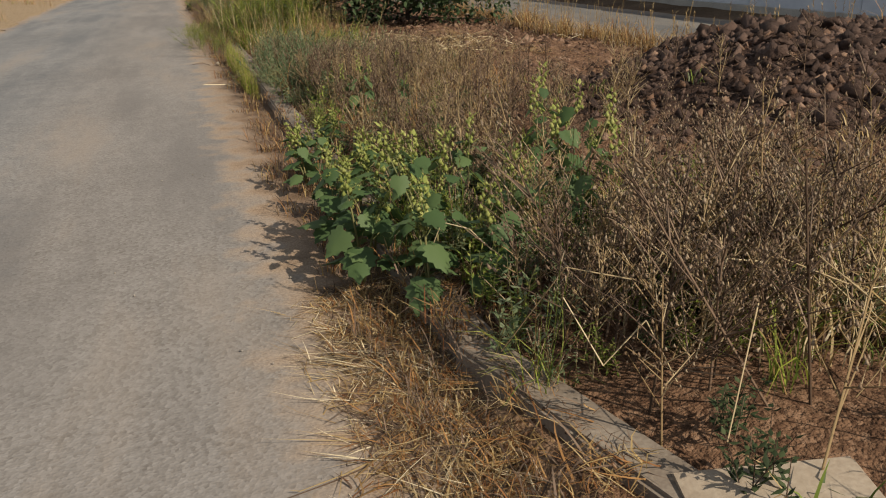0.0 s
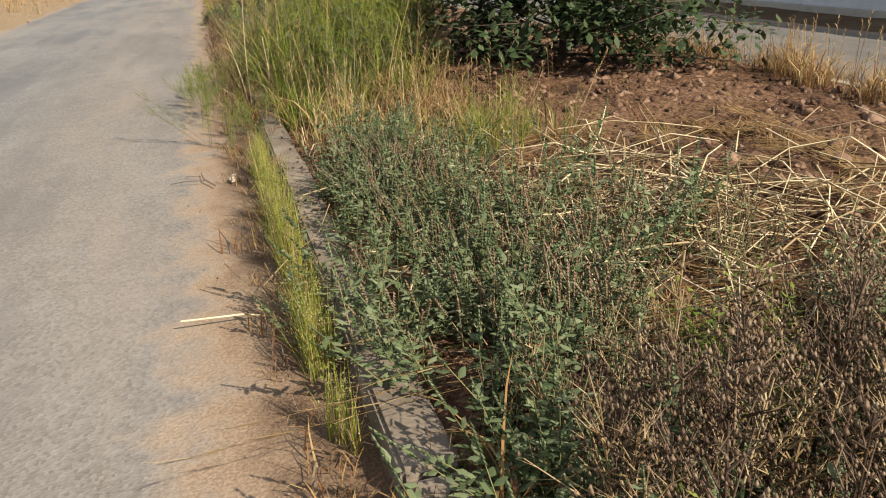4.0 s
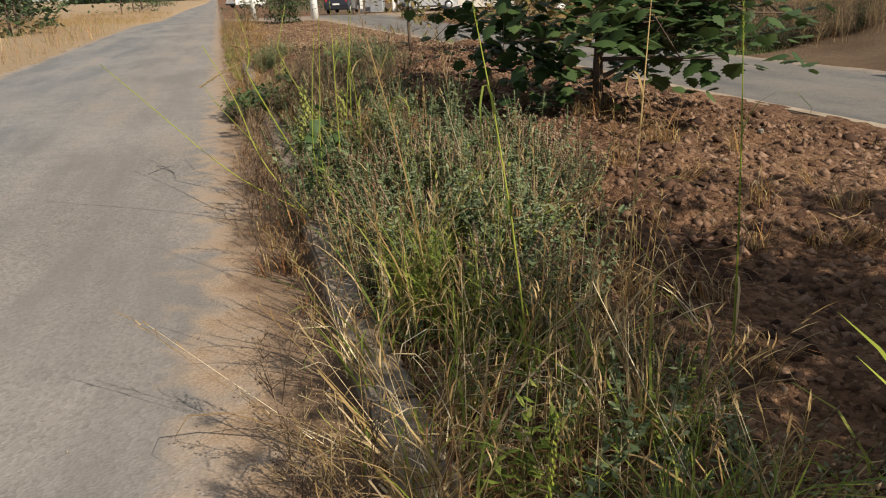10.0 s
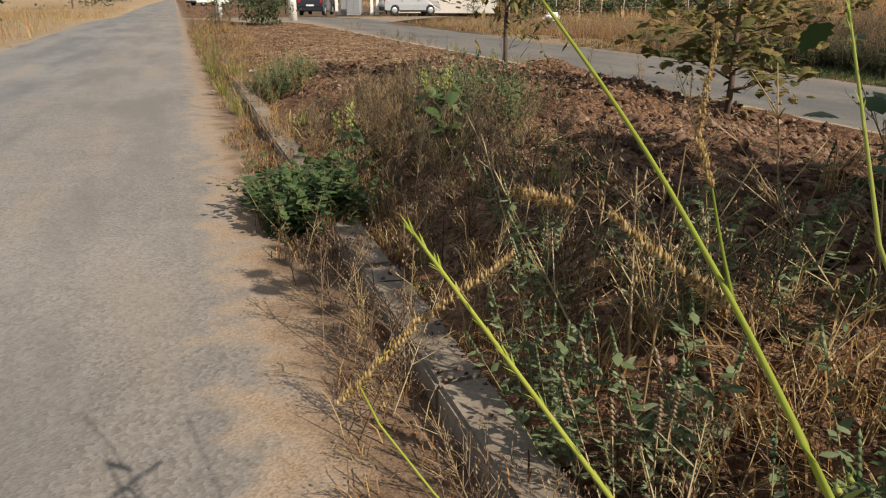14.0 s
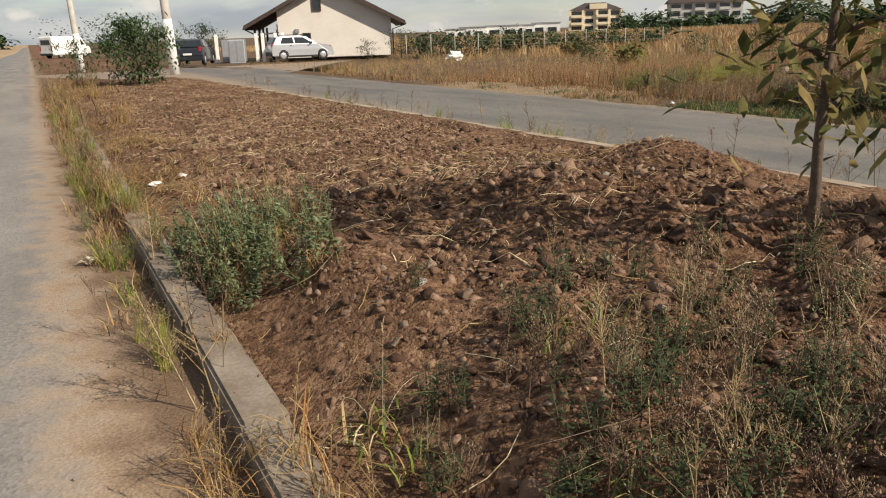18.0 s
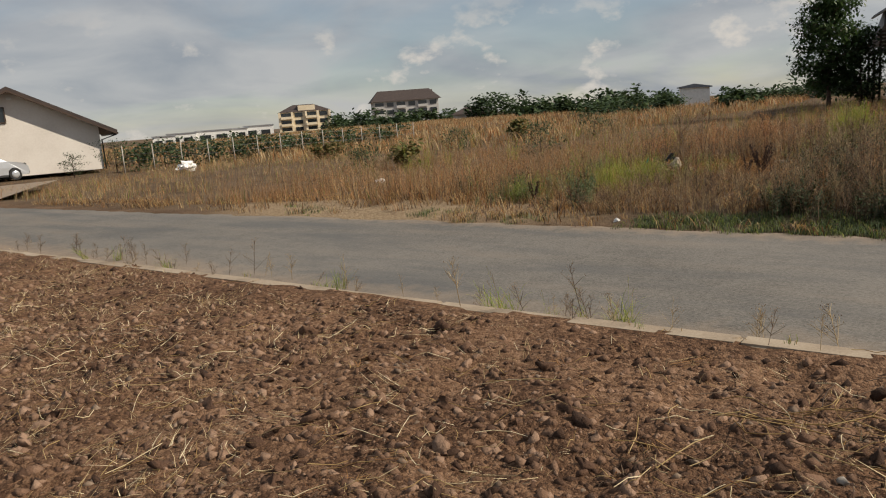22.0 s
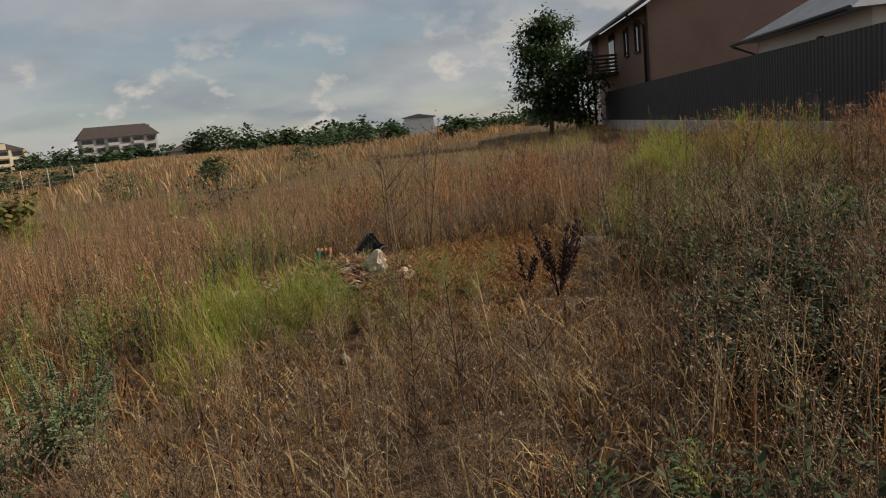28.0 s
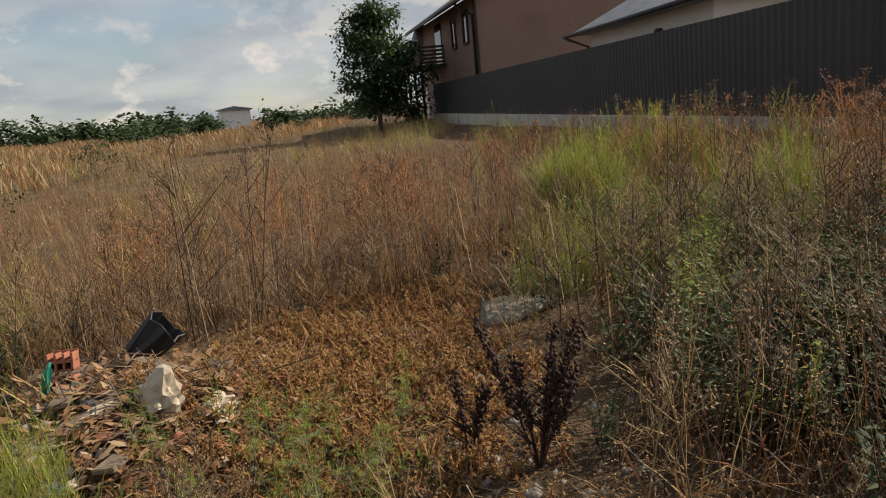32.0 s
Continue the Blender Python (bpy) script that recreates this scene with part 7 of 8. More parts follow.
clods("heap_clods", C_MID, 1900, 1.6, 5.2, 1.6, 6.4, 0.04, 0.11, 205, M_CLOD_DARK, "large dark clods on the soil heap", lambda x, y: np.exp(-(((x - 3.45) / 1.6) ** 2 + ((y - 3.8) / 1.65) ** 2) ** 2), 1.5)
clods("fine_crumbs", C_TINY, 38000, 0.25, 3.6, 20.5, 29.0, 0.004, 0.014, 214, M_CLOD, "fine crumbs of turned soil", soil_keep, 1.6)
clods("pebbles", C_SMALL, 5200, 0.3, 4.2, 14, 33, 0.006, 0.028, 206, M_STONE, "small pale pebbles on the soil", soil_keep)
clods("road_grit", C_SMALL, 900, -3.9, -0.05, -1, 30, 0.003, 0.009, 207, M_STONE_GREY, "loose grit lying on the road", lambda x, y: np.clip(0.15 + 0.8 * step(-1.3, -0.3, x), 0, 1), 2.0, 0.072)
clods("field_stones", C_SMALL, 3800, 9.3, 14.0, 29.0, 32.8, 0.006, 0.034, 208, M_STONE_GREY, "small stones and rubble on open ground", patches((11.3, 30.2, 1.0, 0.7), (12.0, 31.5, 1.0, 0.9)))


def lay(name, shape, x, y, size, mat, label, category, group="", turn=0, tip=0, sink=0.3, z=None, squash=(1, 1, 1)):
    """A single stone or lump, pressed a little into the ground."""
    v, f, mi = shape
    me = tri_mesh(name, v * np.array(squash) * size, f, mi, [mat], False)
    ob = new(name, me)
    zz = float(ground_z(np.array(x), np.array(y))) if z is None else z
    ob.matrix_world = pose(x, y, zz + size * (0.55 - sink), tip, 0, turn)
    return tagged(ob, label, category, group)


S_BIG = [lump_shape(60 + k, 2, 0.7, 0.14, 18) for k in range(7)]
for k, (x, y, s) in enumerate(((1.43, 25.42, 0.085), (1.03, 25.75, 0.075), (2.95, 27.64, 0.055), (2.99, 27.2, 0.06), (3.13, 29.18, 0.07), (0.57, 24.11, 0.075), (1.27, 23.59, 0.06), (2.03, 22.76, 0.075), (0.91, 24.49, 0.075), (0.80, 24.36, 0.085),
                               (0.92, 24.25, 0.10), (0.62, 24.36, 0.07), (1.73, 25.78, 0.05), (1.52, 24.15, 0.095), (2.62, 24.66, 0.13), (1.71, 25.58, 0.06), (1.20, 25.92, 0.07), (1.07, 25.99, 0.05), (2.3, 25.1, 0.08), (2.1, 24.3, 0.07), (3.2, 24.9, 0.09), (1.9, 26.6, 0.05),
                               (0.75, 24.62, 0.06), (0.52, 24.45, 0.055), (2.75, 18.9, 0.08), (2.3, 16.6, 0.07), (1.9, 15.9, 0.06), (3.0, 17.2, 0.08), (1.6, 20.6, 0.06), (2.6, 21.1, 0.07))):
    lay("stone", S_BIG[k % 7], x, y, s * 0.62, M_STONE if k % 3 else M_STONE_GREY, "pale brown stone lying in the turned soil" if k % 3 else "grey stone lying in the turned soil", "stone", "stones in the turned soil", 47 * k, 20 * math.sin(k))

clods("kerb_dirt", C_SMALL, 3600, -0.02, 0.17, 0.0, 32.0, 0.003, 0.013, 211, M_CLOD, "crumbs of soil spilled over the kerb", lambda x, y: np.clip(0.2 + 0.6 * step(0.03, 0.15, x) + 0.5 * hills(x, y, 0.6, 76), 0.02, 1), 1.6, 0.046)
MID_MESH = [tri_mesh("clod", *c, [M_CLOD]) for c in C_MID]
for k, (x, y) in enumerate(spots(900, 0.6, 4.0, 15.0, 30.5, 231, soil_keep)[:290]):
    share("clod", MID_MESH[k % 6], ground, pose(x, y, gz(x, y) + 0.01, 40 * math.sin(k), 30 * math.cos(3 * k), 77 * k) @ Matrix.Scale(0.03 + 0.055 * ((k * 37) % 100 / 100) ** 2, 4))

# ---- cocklebur plants: broad leaves and pale bur spikes ----
def single(name, fn, mats):
    g = Geo(); fn(g)
    v, f, mi = g.arrays()
    return tri_mesh(name, v, f, mi, mats, True)


def bur_spike(g, seed):
    r = random.Random(seed)
    for k in range(11):
        z = 0.010 * k
        a = k * 2.4
        c = np.array([0.012 * math.cos(a), 0.012 * math.sin(a), z])
        knob(g, c, 0.0075 * (1.2 - 0.05 * k), 0, 1.5)
        for _ in range(7):
            blade(g, c, r.uniform(0, 6.28), r.uniform(0.012, 0.018), 0.0028, 0.3, 0, 1, r.uniform(-0.4, 1.3))
    for k in range(7):
        leaf(g, (0, 0, 0.015 * k), r.uniform(0, 6.28), 0.6, r.uniform(0.025, 0.04), 0.013, 0)


LEAF_MESH = [single("leaf", lambda g, k=k: lobed(g, (0, 0, 0), 0, 0.1 * k - 0.1, 1.0), [M_BROADLEAF]) for k in range(3)]
BUR_MESH = [single("bur_cluster", lambda g, k=k: bur_spike(g, k), [M_BUR]) for k in range(2)]


def cocklebur(seed, h, arms):
    r = random.Random(seed)
    p = empty("cocklebur", pose(0, 0, 0), "green cocklebur plant with broad leaves and pale bur clusters", "plant", "cocklebur plants on the verge")
    stems = bmesh.new()
    for a_ in range(arms):
        az = r.uniform(0, 6.28)
        L = h * r.uniform(0.65, 1.1)
        out = 0.55 * L * (0.2 if a_ == 0 else r.uniform(0.4, 0.9))
        pts = [Vector((out * t ** 1.3 * math.cos(az), out * t ** 1.3 * math.sin(az), L * t)) for t in (0, 0.33, 0.66, 1.0)]
        tube(pts, [0.006, 0.005, 0.004, 0.0025], 5, stems)
        for k in range(8):
            f = 0.15 + 0.8 * (k + r.random() * 0.6) / 8
            i = min(2, int(f * 3)); q_ = pts[i].lerp(pts[i + 1], f * 3 - i)
            la = az + k * 2.3 + r.uniform(-0.5, 0.5)
            reach = r.uniform(0.03, 0.075) * (1.3 - 0.6 * f)
            tip_ = q_ + Vector((math.cos(la) * reach, math.sin(la) * reach, reach * 0.7))
            tube([q_, tip_], [0.002, 0.0015], 4, stems)
            sz = r.uniform(0.085, 0.14) * (1.25 - 0.6 * f)
            m = Matrix.Translation(tip_) @ Matrix.Rotation(la, 4, "Z") @ Matrix.Rotation(r.uniform(0.0, 0.9), 4, "Y") @ Matrix.Rotation(r.uniform(-0.4, 0.4), 4, "X") @ Matrix.Scale(sz, 4)
            share("leaf", r.choice(LEAF_MESH), p, m)
        share("bur_cluster", r.choice(BUR_MESH), p, Matrix.Translation(pts[-1] - Vector((0, 0, 0.05))) @ Matrix.Rotation(r.uniform(-0.25, 0.25), 4, "X") @ Matrix.Scale(1.35, 4))
        share("bur_cluster", r.choice(BUR_MESH), p, Matrix.Translation(pts[2].lerp(pts[3], 0.25)) @ Matrix.Rotation(r.uniform(-0.6, 0.6), 4, "Y") @ Matrix.Scale(0.75, 4))
    part("stem", stems, M_STEM, p)
    return p


CB = [cocklebur(300 + k, (0.5, 0.42, 0.58, 0.34)[k], (2, 2, 3, 2)[k]) for k in range(4)]
CB_AT = [(-0.13, 2.7, 1), (-0.15, 3.15, 3), (-0.10, 3.6, 0), (-0.12, 4.1, 3), (0.04, 2.35, 0), (0.15, 2.62, 2), (0.32, 2.35, 0), (0.47, 2.55, 1), (0.70, 2.58, 2), (-0.02, 2.95, 1), (0.22, 3.05, 0), (0.03, 3.45, 3), (0.28, 3.6, 3), (0.15, 3.85, 3), (0.5, 3.2, 1),
         (0.02, 4.3, 3), (-0.1, 4.45, 3), (0.14, 4.75, 3), (0.56, 5.45, 2), (0.85, 5.5, 3), (0.72, 4.2, 3), (0.9, 3.2, 2),
         (0.12, 17.5, 0), (0.3, 17.55, 2), (0.2, 17.85, 3), (0.8, 21.55, 3), (0.95, 21.5, 3), (0.33, 21.55, 3)]
for k, (x, y, i) in enumerate(CB_AT):
    m = pose(x, y, float(ground_z(np.array(max(x, 0.2)), np.array(y))) - 0.02, 0, 0, 61 * k) @ Matrix.Scale(0.78 if 3.5 < y < 6 else 1.0, 4)
    copy_thing(CB[i], m)
for c in CB:
    for o in list(c.children):
        bpy.data.objects.remove(o)
    bpy.data.objects.remove(c)

# ---- tall single stalks close to the walked line ----
def tall_stalk(x, y, h, az, lean, seed, head=True, mat=None):
    """A jointed grass stalk with long leaves and a loose seed head."""
    r = random.Random(seed)
    t = empty("tall_grass_stalk", pose(x, y, float(ground_z(np.array(max(x, 0.2)), np.array(y))) - 0.02), "tall jointed grass stalk with long leaves", "grass stalk", "tall grass stalks by the kerb")
    pts = [Vector((lean * h * f ** 1.6 * math.cos(az), lean * h * f ** 1.6 * math.sin(az), h * f)) for f in (0, 0.25, 0.5, 0.75, 1.0)]
    part("stem", tube(pts, [0.0034, 0.003, 0.0026, 0.0022, 0.0014], 6), mat or M_LIME, t)
    for k in range(4):
        g = Geo()
        q_ = pts[min(3, k)]
        blade(g, q_, r.uniform(0, 6.28), r.uniform(0.2, 0.38), 0.008, r.uniform(1.2, 2.4), 0, 6, r.uniform(0.9, 1.35), r.uniform(-0.08, 0.08))
        v, f, mi = g.arrays()
        o = new("leaf", tri_mesh("leaf", v, f, mi, [M_GREEN if r.random() < 0.6 else M_STRAW])); o.parent = t
    if head:
        g = Geo()
        d = (pts[-1] - pts[-2]).normalized()
        for k in range(46):
            q_ = pts[-1] + d * (0.0045 * k - 0.06)
            a = k * 2.4
            e = q_ + Vector((math.cos(a) * 0.012, math.sin(a) * 0.012, 0)) * r.uniform(0.5, 1.6) + d * 0.02
            blade(g, q_, a, r.uniform(0.010, 0.02), 0.0024, 0.5, 0, 2, 1.25)
        v, f, mi = g.arrays()
        o = new("seed_head", tri_mesh("seed_head", v, f, mi, [M_SEED if mat is M_STRAW else M_LIME])); o.parent = t
    return t


for k, (x, y, h, az, ln, mt) in enumerate(((0.3, 15.4, 1.05, 2.4, 0.2, M_STRAW), (0.45, 14.9, 1.1, 1.8, 0.25, M_LIME), (0.42, 17.75, 0.85, 1.2, 0.15, M_LIME),
                                            (0.36, 17.65, 0.9, 0.6, 0.12, M_LIME), (0.48, 17.6, 0.8, 2.0, 0.2, M_LIME), (0.55, 18.0, 0.75, 0.2, 0.3, M_STRAW), (0.9, 14.6, 1.0, 1.2, 0.2, M_LIME), (0.75, 14.9, 1.1, 0.9, 0.15, M_STRAW),
                                            (0.3, 17.45, 0.95, 1.4, 0.15, M_LIME), (0.25, 11.4, 1.0, 1.9, 0.12, M_LIME), (0.5, 11.2, 1.05, 0.4, 0.1, M_STRAW), (0.65, 11.9, 1.1, 1.4, 0.15, M_LIME), (0.95, 11.1, 0.8, 0.2, 0.25, M_STRAW), (0.35, 10.7, 0.75, 2.5, 0.2, M_STRAW), (0.8, 10.6, 0.7, 0.5, 0.25, M_STRAW))):
    tall_stalk(x, y, h, az, ln, 400 + k, True, mt)


def bent_stalk(pts, r0, mat, label, seeds=0):
    """A single bare stalk along the given line, with a slim seed head at its tip."""
    t = empty("bent_grass_stalk", pose(*pts[0]), label, "grass stalk")
    o0 = Vector(pts[0])
    line = [Vector(p) - o0 for p in pts]
    for _ in range(2):
        line = [line[0]] + [q_ for a, c in zip(line, line[1:]) for q_ in (a.lerp(c, 0.25), a.lerp(c, 0.75))] + [line[-1]]
    part("stem", tube(line, [r0 * (1 - 0.6 * k / (len(line) - 1)) for k in range(len(line))], 6), mat, t)
    if seeds:
        g = Geo()
        for k in range(seeds):
            f = k / seeds
            k_ = max(0, int(len(line) * (0.7 + 0.3 * f)) - 1)
            q_ = line[k_]
            q_ = q_.lerp(line[min(k_ + 1, len(line) - 1)], R.random())
            d = line[-1] - line[-3]
            blade(g, q_, math.atan2(d.y, d.x) + R.uniform(-0.5, 0.5), R.uniform(0.012, 0.022), 0.0026, 0.2, 0, 2, math.atan2(d.z, math.hypot(d.x, d.y)) + R.uniform(-0.3, 0.3))
        v, f_, mi = g.arrays()
        o = new("seed_head", tri_mesh("seed_head", v, f_, mi, [mat])); o.parent = t
    return t


bent_stalk(((0.05, 16.95, 0.10), (-0.25, 17.12, 0.26), (-0.42, 17.2, 0.40), (-0.713, 17.2, 0.728), (-0.872, 17.2, 0.899)), 0.0040, M_LIME, "yellow-green grass stalk bent out over the road", 60)
bent_stalk(((0.06, 16.85, 0.10), (-0.17, 17.11, 0.36), (-0.25, 17.5, 0.66), (-0.40, 17.88, 0.92)), 0.0040, M_LIME, "yellow-green grass stalk leaning over the kerb", 60)
bent_stalk(((0.16, 17.05, 0.08), (0.10, 17.05, 0.35), (0.14, 17.2, 0.70), (0.20, 17.4, 0.98)), 0.0034, M_LIME, "upright green grass stalk beside the kerb", 40)
bent_stalk(((0.20, 17.1, 0.08), (0.14, 17.1, 0.35), (0.20, 17.3, 0.75), (0.22, 17.3, 1.08)), 0.0034, M_LIME, "upright green grass stalk beside the kerb", 40)

def foxtail(pts, r, mat, label):
    """A soft bristly grass head along a bent line."""
    g = Geo()
    line = [Vector(p) for p in pts]
    n = 150
    for k in range(n):
        f = k / n * (len(line) - 1)
        i = min(len(line) - 2, int(f))
        q_ = line[i].lerp(line[i + 1], f - i)
        d = (line[i + 1] - line[i]).normalized()
        o_ = Vector((R.gauss(0, 1), R.gauss(0, 1), R.gauss(0, 1))).normalized()
        e = 0.35 + 0.65 * math.sin(math.pi * min(1.0, 0.15 + 0.8 * k / n))
        pip(g, q_ + o_ * r * 0.5 * e, r * 0.42, 0, 1.4)
        w = (o_ + d * 0.9).normalized()
        blade(g, q_ + o_ * r * 0.4 * e, math.atan2(w.y, w.x), r * 2.2, 0.0012, 0.0, 0, 1, math.asin(max(-1, min(1, w.z))))
    v, f_, mi = g.arrays()
    return tagged(new("foxtail_head", tri_mesh("foxtail_head", v, f_, mi, [mat])), label, "grass head", "foxtail heads by the kerb")


bent_stalk(((0.16, 17.35, 0.08), (-0.185, 17.569, 0.793), (-0.163, 17.634, 0.815), (-0.143, 17.744, 0.875), (-0.152, 17.895, 0.992), (-0.193, 18.047, 1.122)), 0.0042, M_LIME, "tall green grass stalk with a long leaf beside the kerb")
bent_stalk(((0.42, 17.5, 0.08), (0.004, 17.71, 0.869), (0.043, 17.785, 0.967), (0.096, 17.898, 1.124)), 0.0034, M_GREEN, "tall green grass stalk beside the kerb", 40)
bent_stalk(((0.05, 17.7, 0.08), (-0.454, 18.003, 0.675), (-0.381, 18.044, 0.714)), 0.0022, M_LIME, "thin bent grass stalk beside the kerb")
bent_stalk(((-0.141, 17.738, 0.866), (-0.149, 17.756, 0.92), (-0.157, 17.767, 0.97)), 0.0022, M_LIME, "thin grass side shoot beside the kerb")
for line, r_ in ((((-0.144, 17.741, 0.865), (-0.153, 17.78, 0.874), (-0.19, 17.875, 0.917)), 0.0085), (((-0.191, 17.956, 0.907), (-0.243, 17.996, 0.915)), 0.0085), (((-0.454, 18.003, 0.675), (-0.337, 18.066, 0.736), (-0.194, 18.097, 0.801)), 0.0085), (((-0.157, 17.767, 0.97), (-0.153, 17.799, 1.009), (-0.129, 17.818, 1.096)), 0.0055)):
    foxtail(line, r_, M_STRAW, "bristly straw-coloured grass head hanging over the kerb")
bent_stalk(((-0.02, 11.95, 0.05), (-0.02, 11.96, 0.5), (0.02, 12.0, 1.0)), 0.0042, M_PALE, "pale dry reed stalk standing in the green weeds")
bent_stalk(((-0.04, 11.78, 0.05), (-0.08, 11.82, 0.35), (-0.15, 12.1, 0.60)), 0.0042, M_PALE, "broken pale reed stalk in the green weeds")
bent_stalk(((0.15, 11.85, 0.05), (0.14, 11.8, 0.35), (0.12, 11.85, 0.62)), 0.0055, M_PALE, "broken pale reed stalk in the green weeds")
bent_stalk(((0.55, 11.7, 0.05), (0.6, 11.85, 0.45), (0.79, 12.09, 0.80)), 0.0045, M_PALE, "pale dry reed stalk standing in the green weeds")
# ---- rubble heap and other things in the field ----
M_BRICK = surface("hollow_brick", ((0.24, 0.085, 0.05), (0.34, 0.13, 0.075), (0.40, 0.18, 0.11)), scale=14, fine=90, rough=0.9, bump=0.3)
M_BAG = plain("black_plastic", (0.016, 0.017, 0.02), 0.65)
M_CLOTH = surface("dirty_white_sheeting", ((0.28, 0.22, 0.15), (0.42, 0.35, 0.26), (0.54, 0.47, 0.37)), scale=9, fine=50, rough=0.8, bump=0.3)
M_TEAL = plain("green_plastic", (0.02, 0.22, 0.16), 0.4)
M_BLUE = plain("blue_plastic", (0.03, 0.15, 0.38), 0.4)
M_PLANK = surface("grey_board", ((0.09, 0.065, 0.045), (0.16, 0.12, 0.085), (0.24, 0.19, 0.14)), scale=5, fine=60, rough=0.9, bump=0.3)
M_DRYLEAF = plant("dry_leaf", ((0.14, 0.065, 0.03), (0.25, 0.13, 0.065), (0.36, 0.22, 0.12), (0.45, 0.33, 0.21)), through_light=0.2)


# a fired clay block with two rows of three holes, their mouths towards the road
brick = empty("hollow_brick", pose(12.23, 32.1, gz(12.23, 32.1) + 0.075, 3, 10, 20), "red hollow clay brick lying on the rubble heap", "brick")
for k in range(4):
    part("web", box(0.09, 0.009, 0.075, (0, -0.048 + 0.032 * k, 0), 0.0), M_BRICK, brick)
for k in range(3):
    part("shell", box(0.09, 0.105, 0.009, (0, 0, 0.036 * (k - 1)), 0.0), M_BRICK, brick)
part("end_wall", box(0.01, 0.105, 0.081, (0.05, 0, 0), 0.0), M_BRICK, brick)


def crumpled(name, x, y, z, size, mat, label, category, seed, squash=(1, 1, 0.6), turn=0, tip=0):
    """Sheeting or a bag with folds."""
    b = bmesh.new()
    bmesh.ops.create_icosphere(b, subdivisions=3 if size > 0.1 else 2, radius=1.0)
    noise.seed_set(seed)
    for v in b.verts:
        n = noise.noise(v.co * 1.6 + Vector((seed, 0, 0))) * 0.55 - abs(noise.noise(v.co * 3.0 + Vector((0, seed, 0)))) * 0.75 + abs(noise.noise(v.co * 7.0)) * 0.25
        v.co = v.co * (0.85 + n)
        v.co.x *= squash[0]; v.co.y *= squash[1]; v.co.z *= squash[2]
        v.co *= size
    for f in b.faces:
        f.smooth = mat is M_BAG
    o = part(name, b, mat)
    o.matrix_world = pose(x, y, z, tip, 0, turn)
    return tagged(o, label, category)


bk = bmesh.new()
bmesh.ops.create_cone(bk, cap_ends=False, segments=14, radius1=0.062, radius2=0.088, depth=0.20)
for v in bk.verts:
    v.co += Vector((0.012 * math.sin(9 * v.co.y * 11), 0.012 * math.cos(8 * v.co.x * 13), 0.02 * math.sin(40 * v.co.x) if v.co.z > 0 else 0))
bmesh.ops.holes_fill(bk, edges=[e for e in bk.edges if e.is_boundary and e.verts[0].co.z < 0])
bmesh.ops.solidify(bk, geom=bk.faces[:], thickness=0.006)
bucket = part("plastic_bucket", bk, M_BAG)
bucket.matrix_world = pose(12.62, 31.91, gz(12.62, 31.91) + 0.12, 48, 12, 10)
tagged(bucket, "torn black plastic bucket tipped over on the heap", "bucket")
crumpled("white_sheeting", 11.92, 31.52, gz(11.92, 31.52) + 0.06, 0.13, M_CLOTH, "dirty white plastic sheeting crumpled on the heap", "sheeting", 4, (1.0, 0.55, 0.9), 60, 30)
crumpled("white_sheeting", 12.0, 31.33, gz(12.0, 31.33) + 0.02, 0.12, M_CLOTH, "flattened dirty white packaging on the heap", "packaging", 5, (1.3, 0.7, 0.35), 20)
crumpled("green_scrap", 12.05, 32.05, gz(12.05, 32.05) + 0.08, 0.06, M_TEAL, "torn green plastic strip on the heap", "plastic scrap", 6, (0.5, 0.35, 1.6), 0, 20)
crumpled("blue_scrap", 11.42, 31.62, gz(11.42, 31.62) + 0.02, 0.07, M_BLUE, "crumpled blue plastic scrap on the heap", "plastic scrap", 7, (1.0, 0.6, 0.4), 0)
crumpled("white_bag", 10.95, 31.95, gz(10.95, 31.95) + 0.05, 0.13, M_WHITE, "crumpled white plastic bag in the grass", "plastic bag", 8, (1.0, 0.8, 0.6), 30)
crumpled("paper_scrap", 11.66, 31.2, gz(11.66, 31.2) + 0.015, 0.06, M_CLOTH, "pinkish paper scrap on the ground", "paper", 9, (1.0, 0.7, 0.3), 50)
crumpled("white_bottle", 15.48, 41.63, gz(15.48, 41.63) + 0.06, 0.16, M_WHITE, "white plastic canister lying in the field", "canister", 10, (1.3, 0.7, 0.6), 10)
crumpled("white_stone", 8.32, 30.69, gz(8.32, 30.69) + 0.02, 0.05, M_WHITE, "small white broken stone at the road's edge", "stone", 11, (1.0, 0.8, 0.7), 40)
crumpled("white_scrap", 23.0, 64.0, gz(23.0, 64.0) + 0.3, 0.55, M_WHITE, "white sack standing in the dry field", "sack", 12, (1.4, 0.8, 0.6), 10)
crumpled("litter", -0.27, 26.45, 0.03, 0.06, M_CLOTH, "crumpled pale litter at the road's edge", "litter", 13, (1.2, 0.6, 0.4), 30)
crumpled("litter", 0.36, 28.4, gz(0.36, 28.4) + 0.02, 0.06, M_WHITE, "crumpled white litter in the straw", "litter", 14, (1.2, 0.7, 0.4), 30)
crumpled("litter", 0.62, 28.62, gz(0.62, 28.62) + 0.02, 0.06, M_WHITE, "crumpled white litter in the straw", "litter", 15, (1.2, 0.7, 0.4), 80)
crumpled("corn_husk", -0.26, 9.95, 0.03, 0.045, M_CLOTH, "pale dry corn husk at the road's edge", "husk", 16, (0.5, 1.8, 0.5), -12)
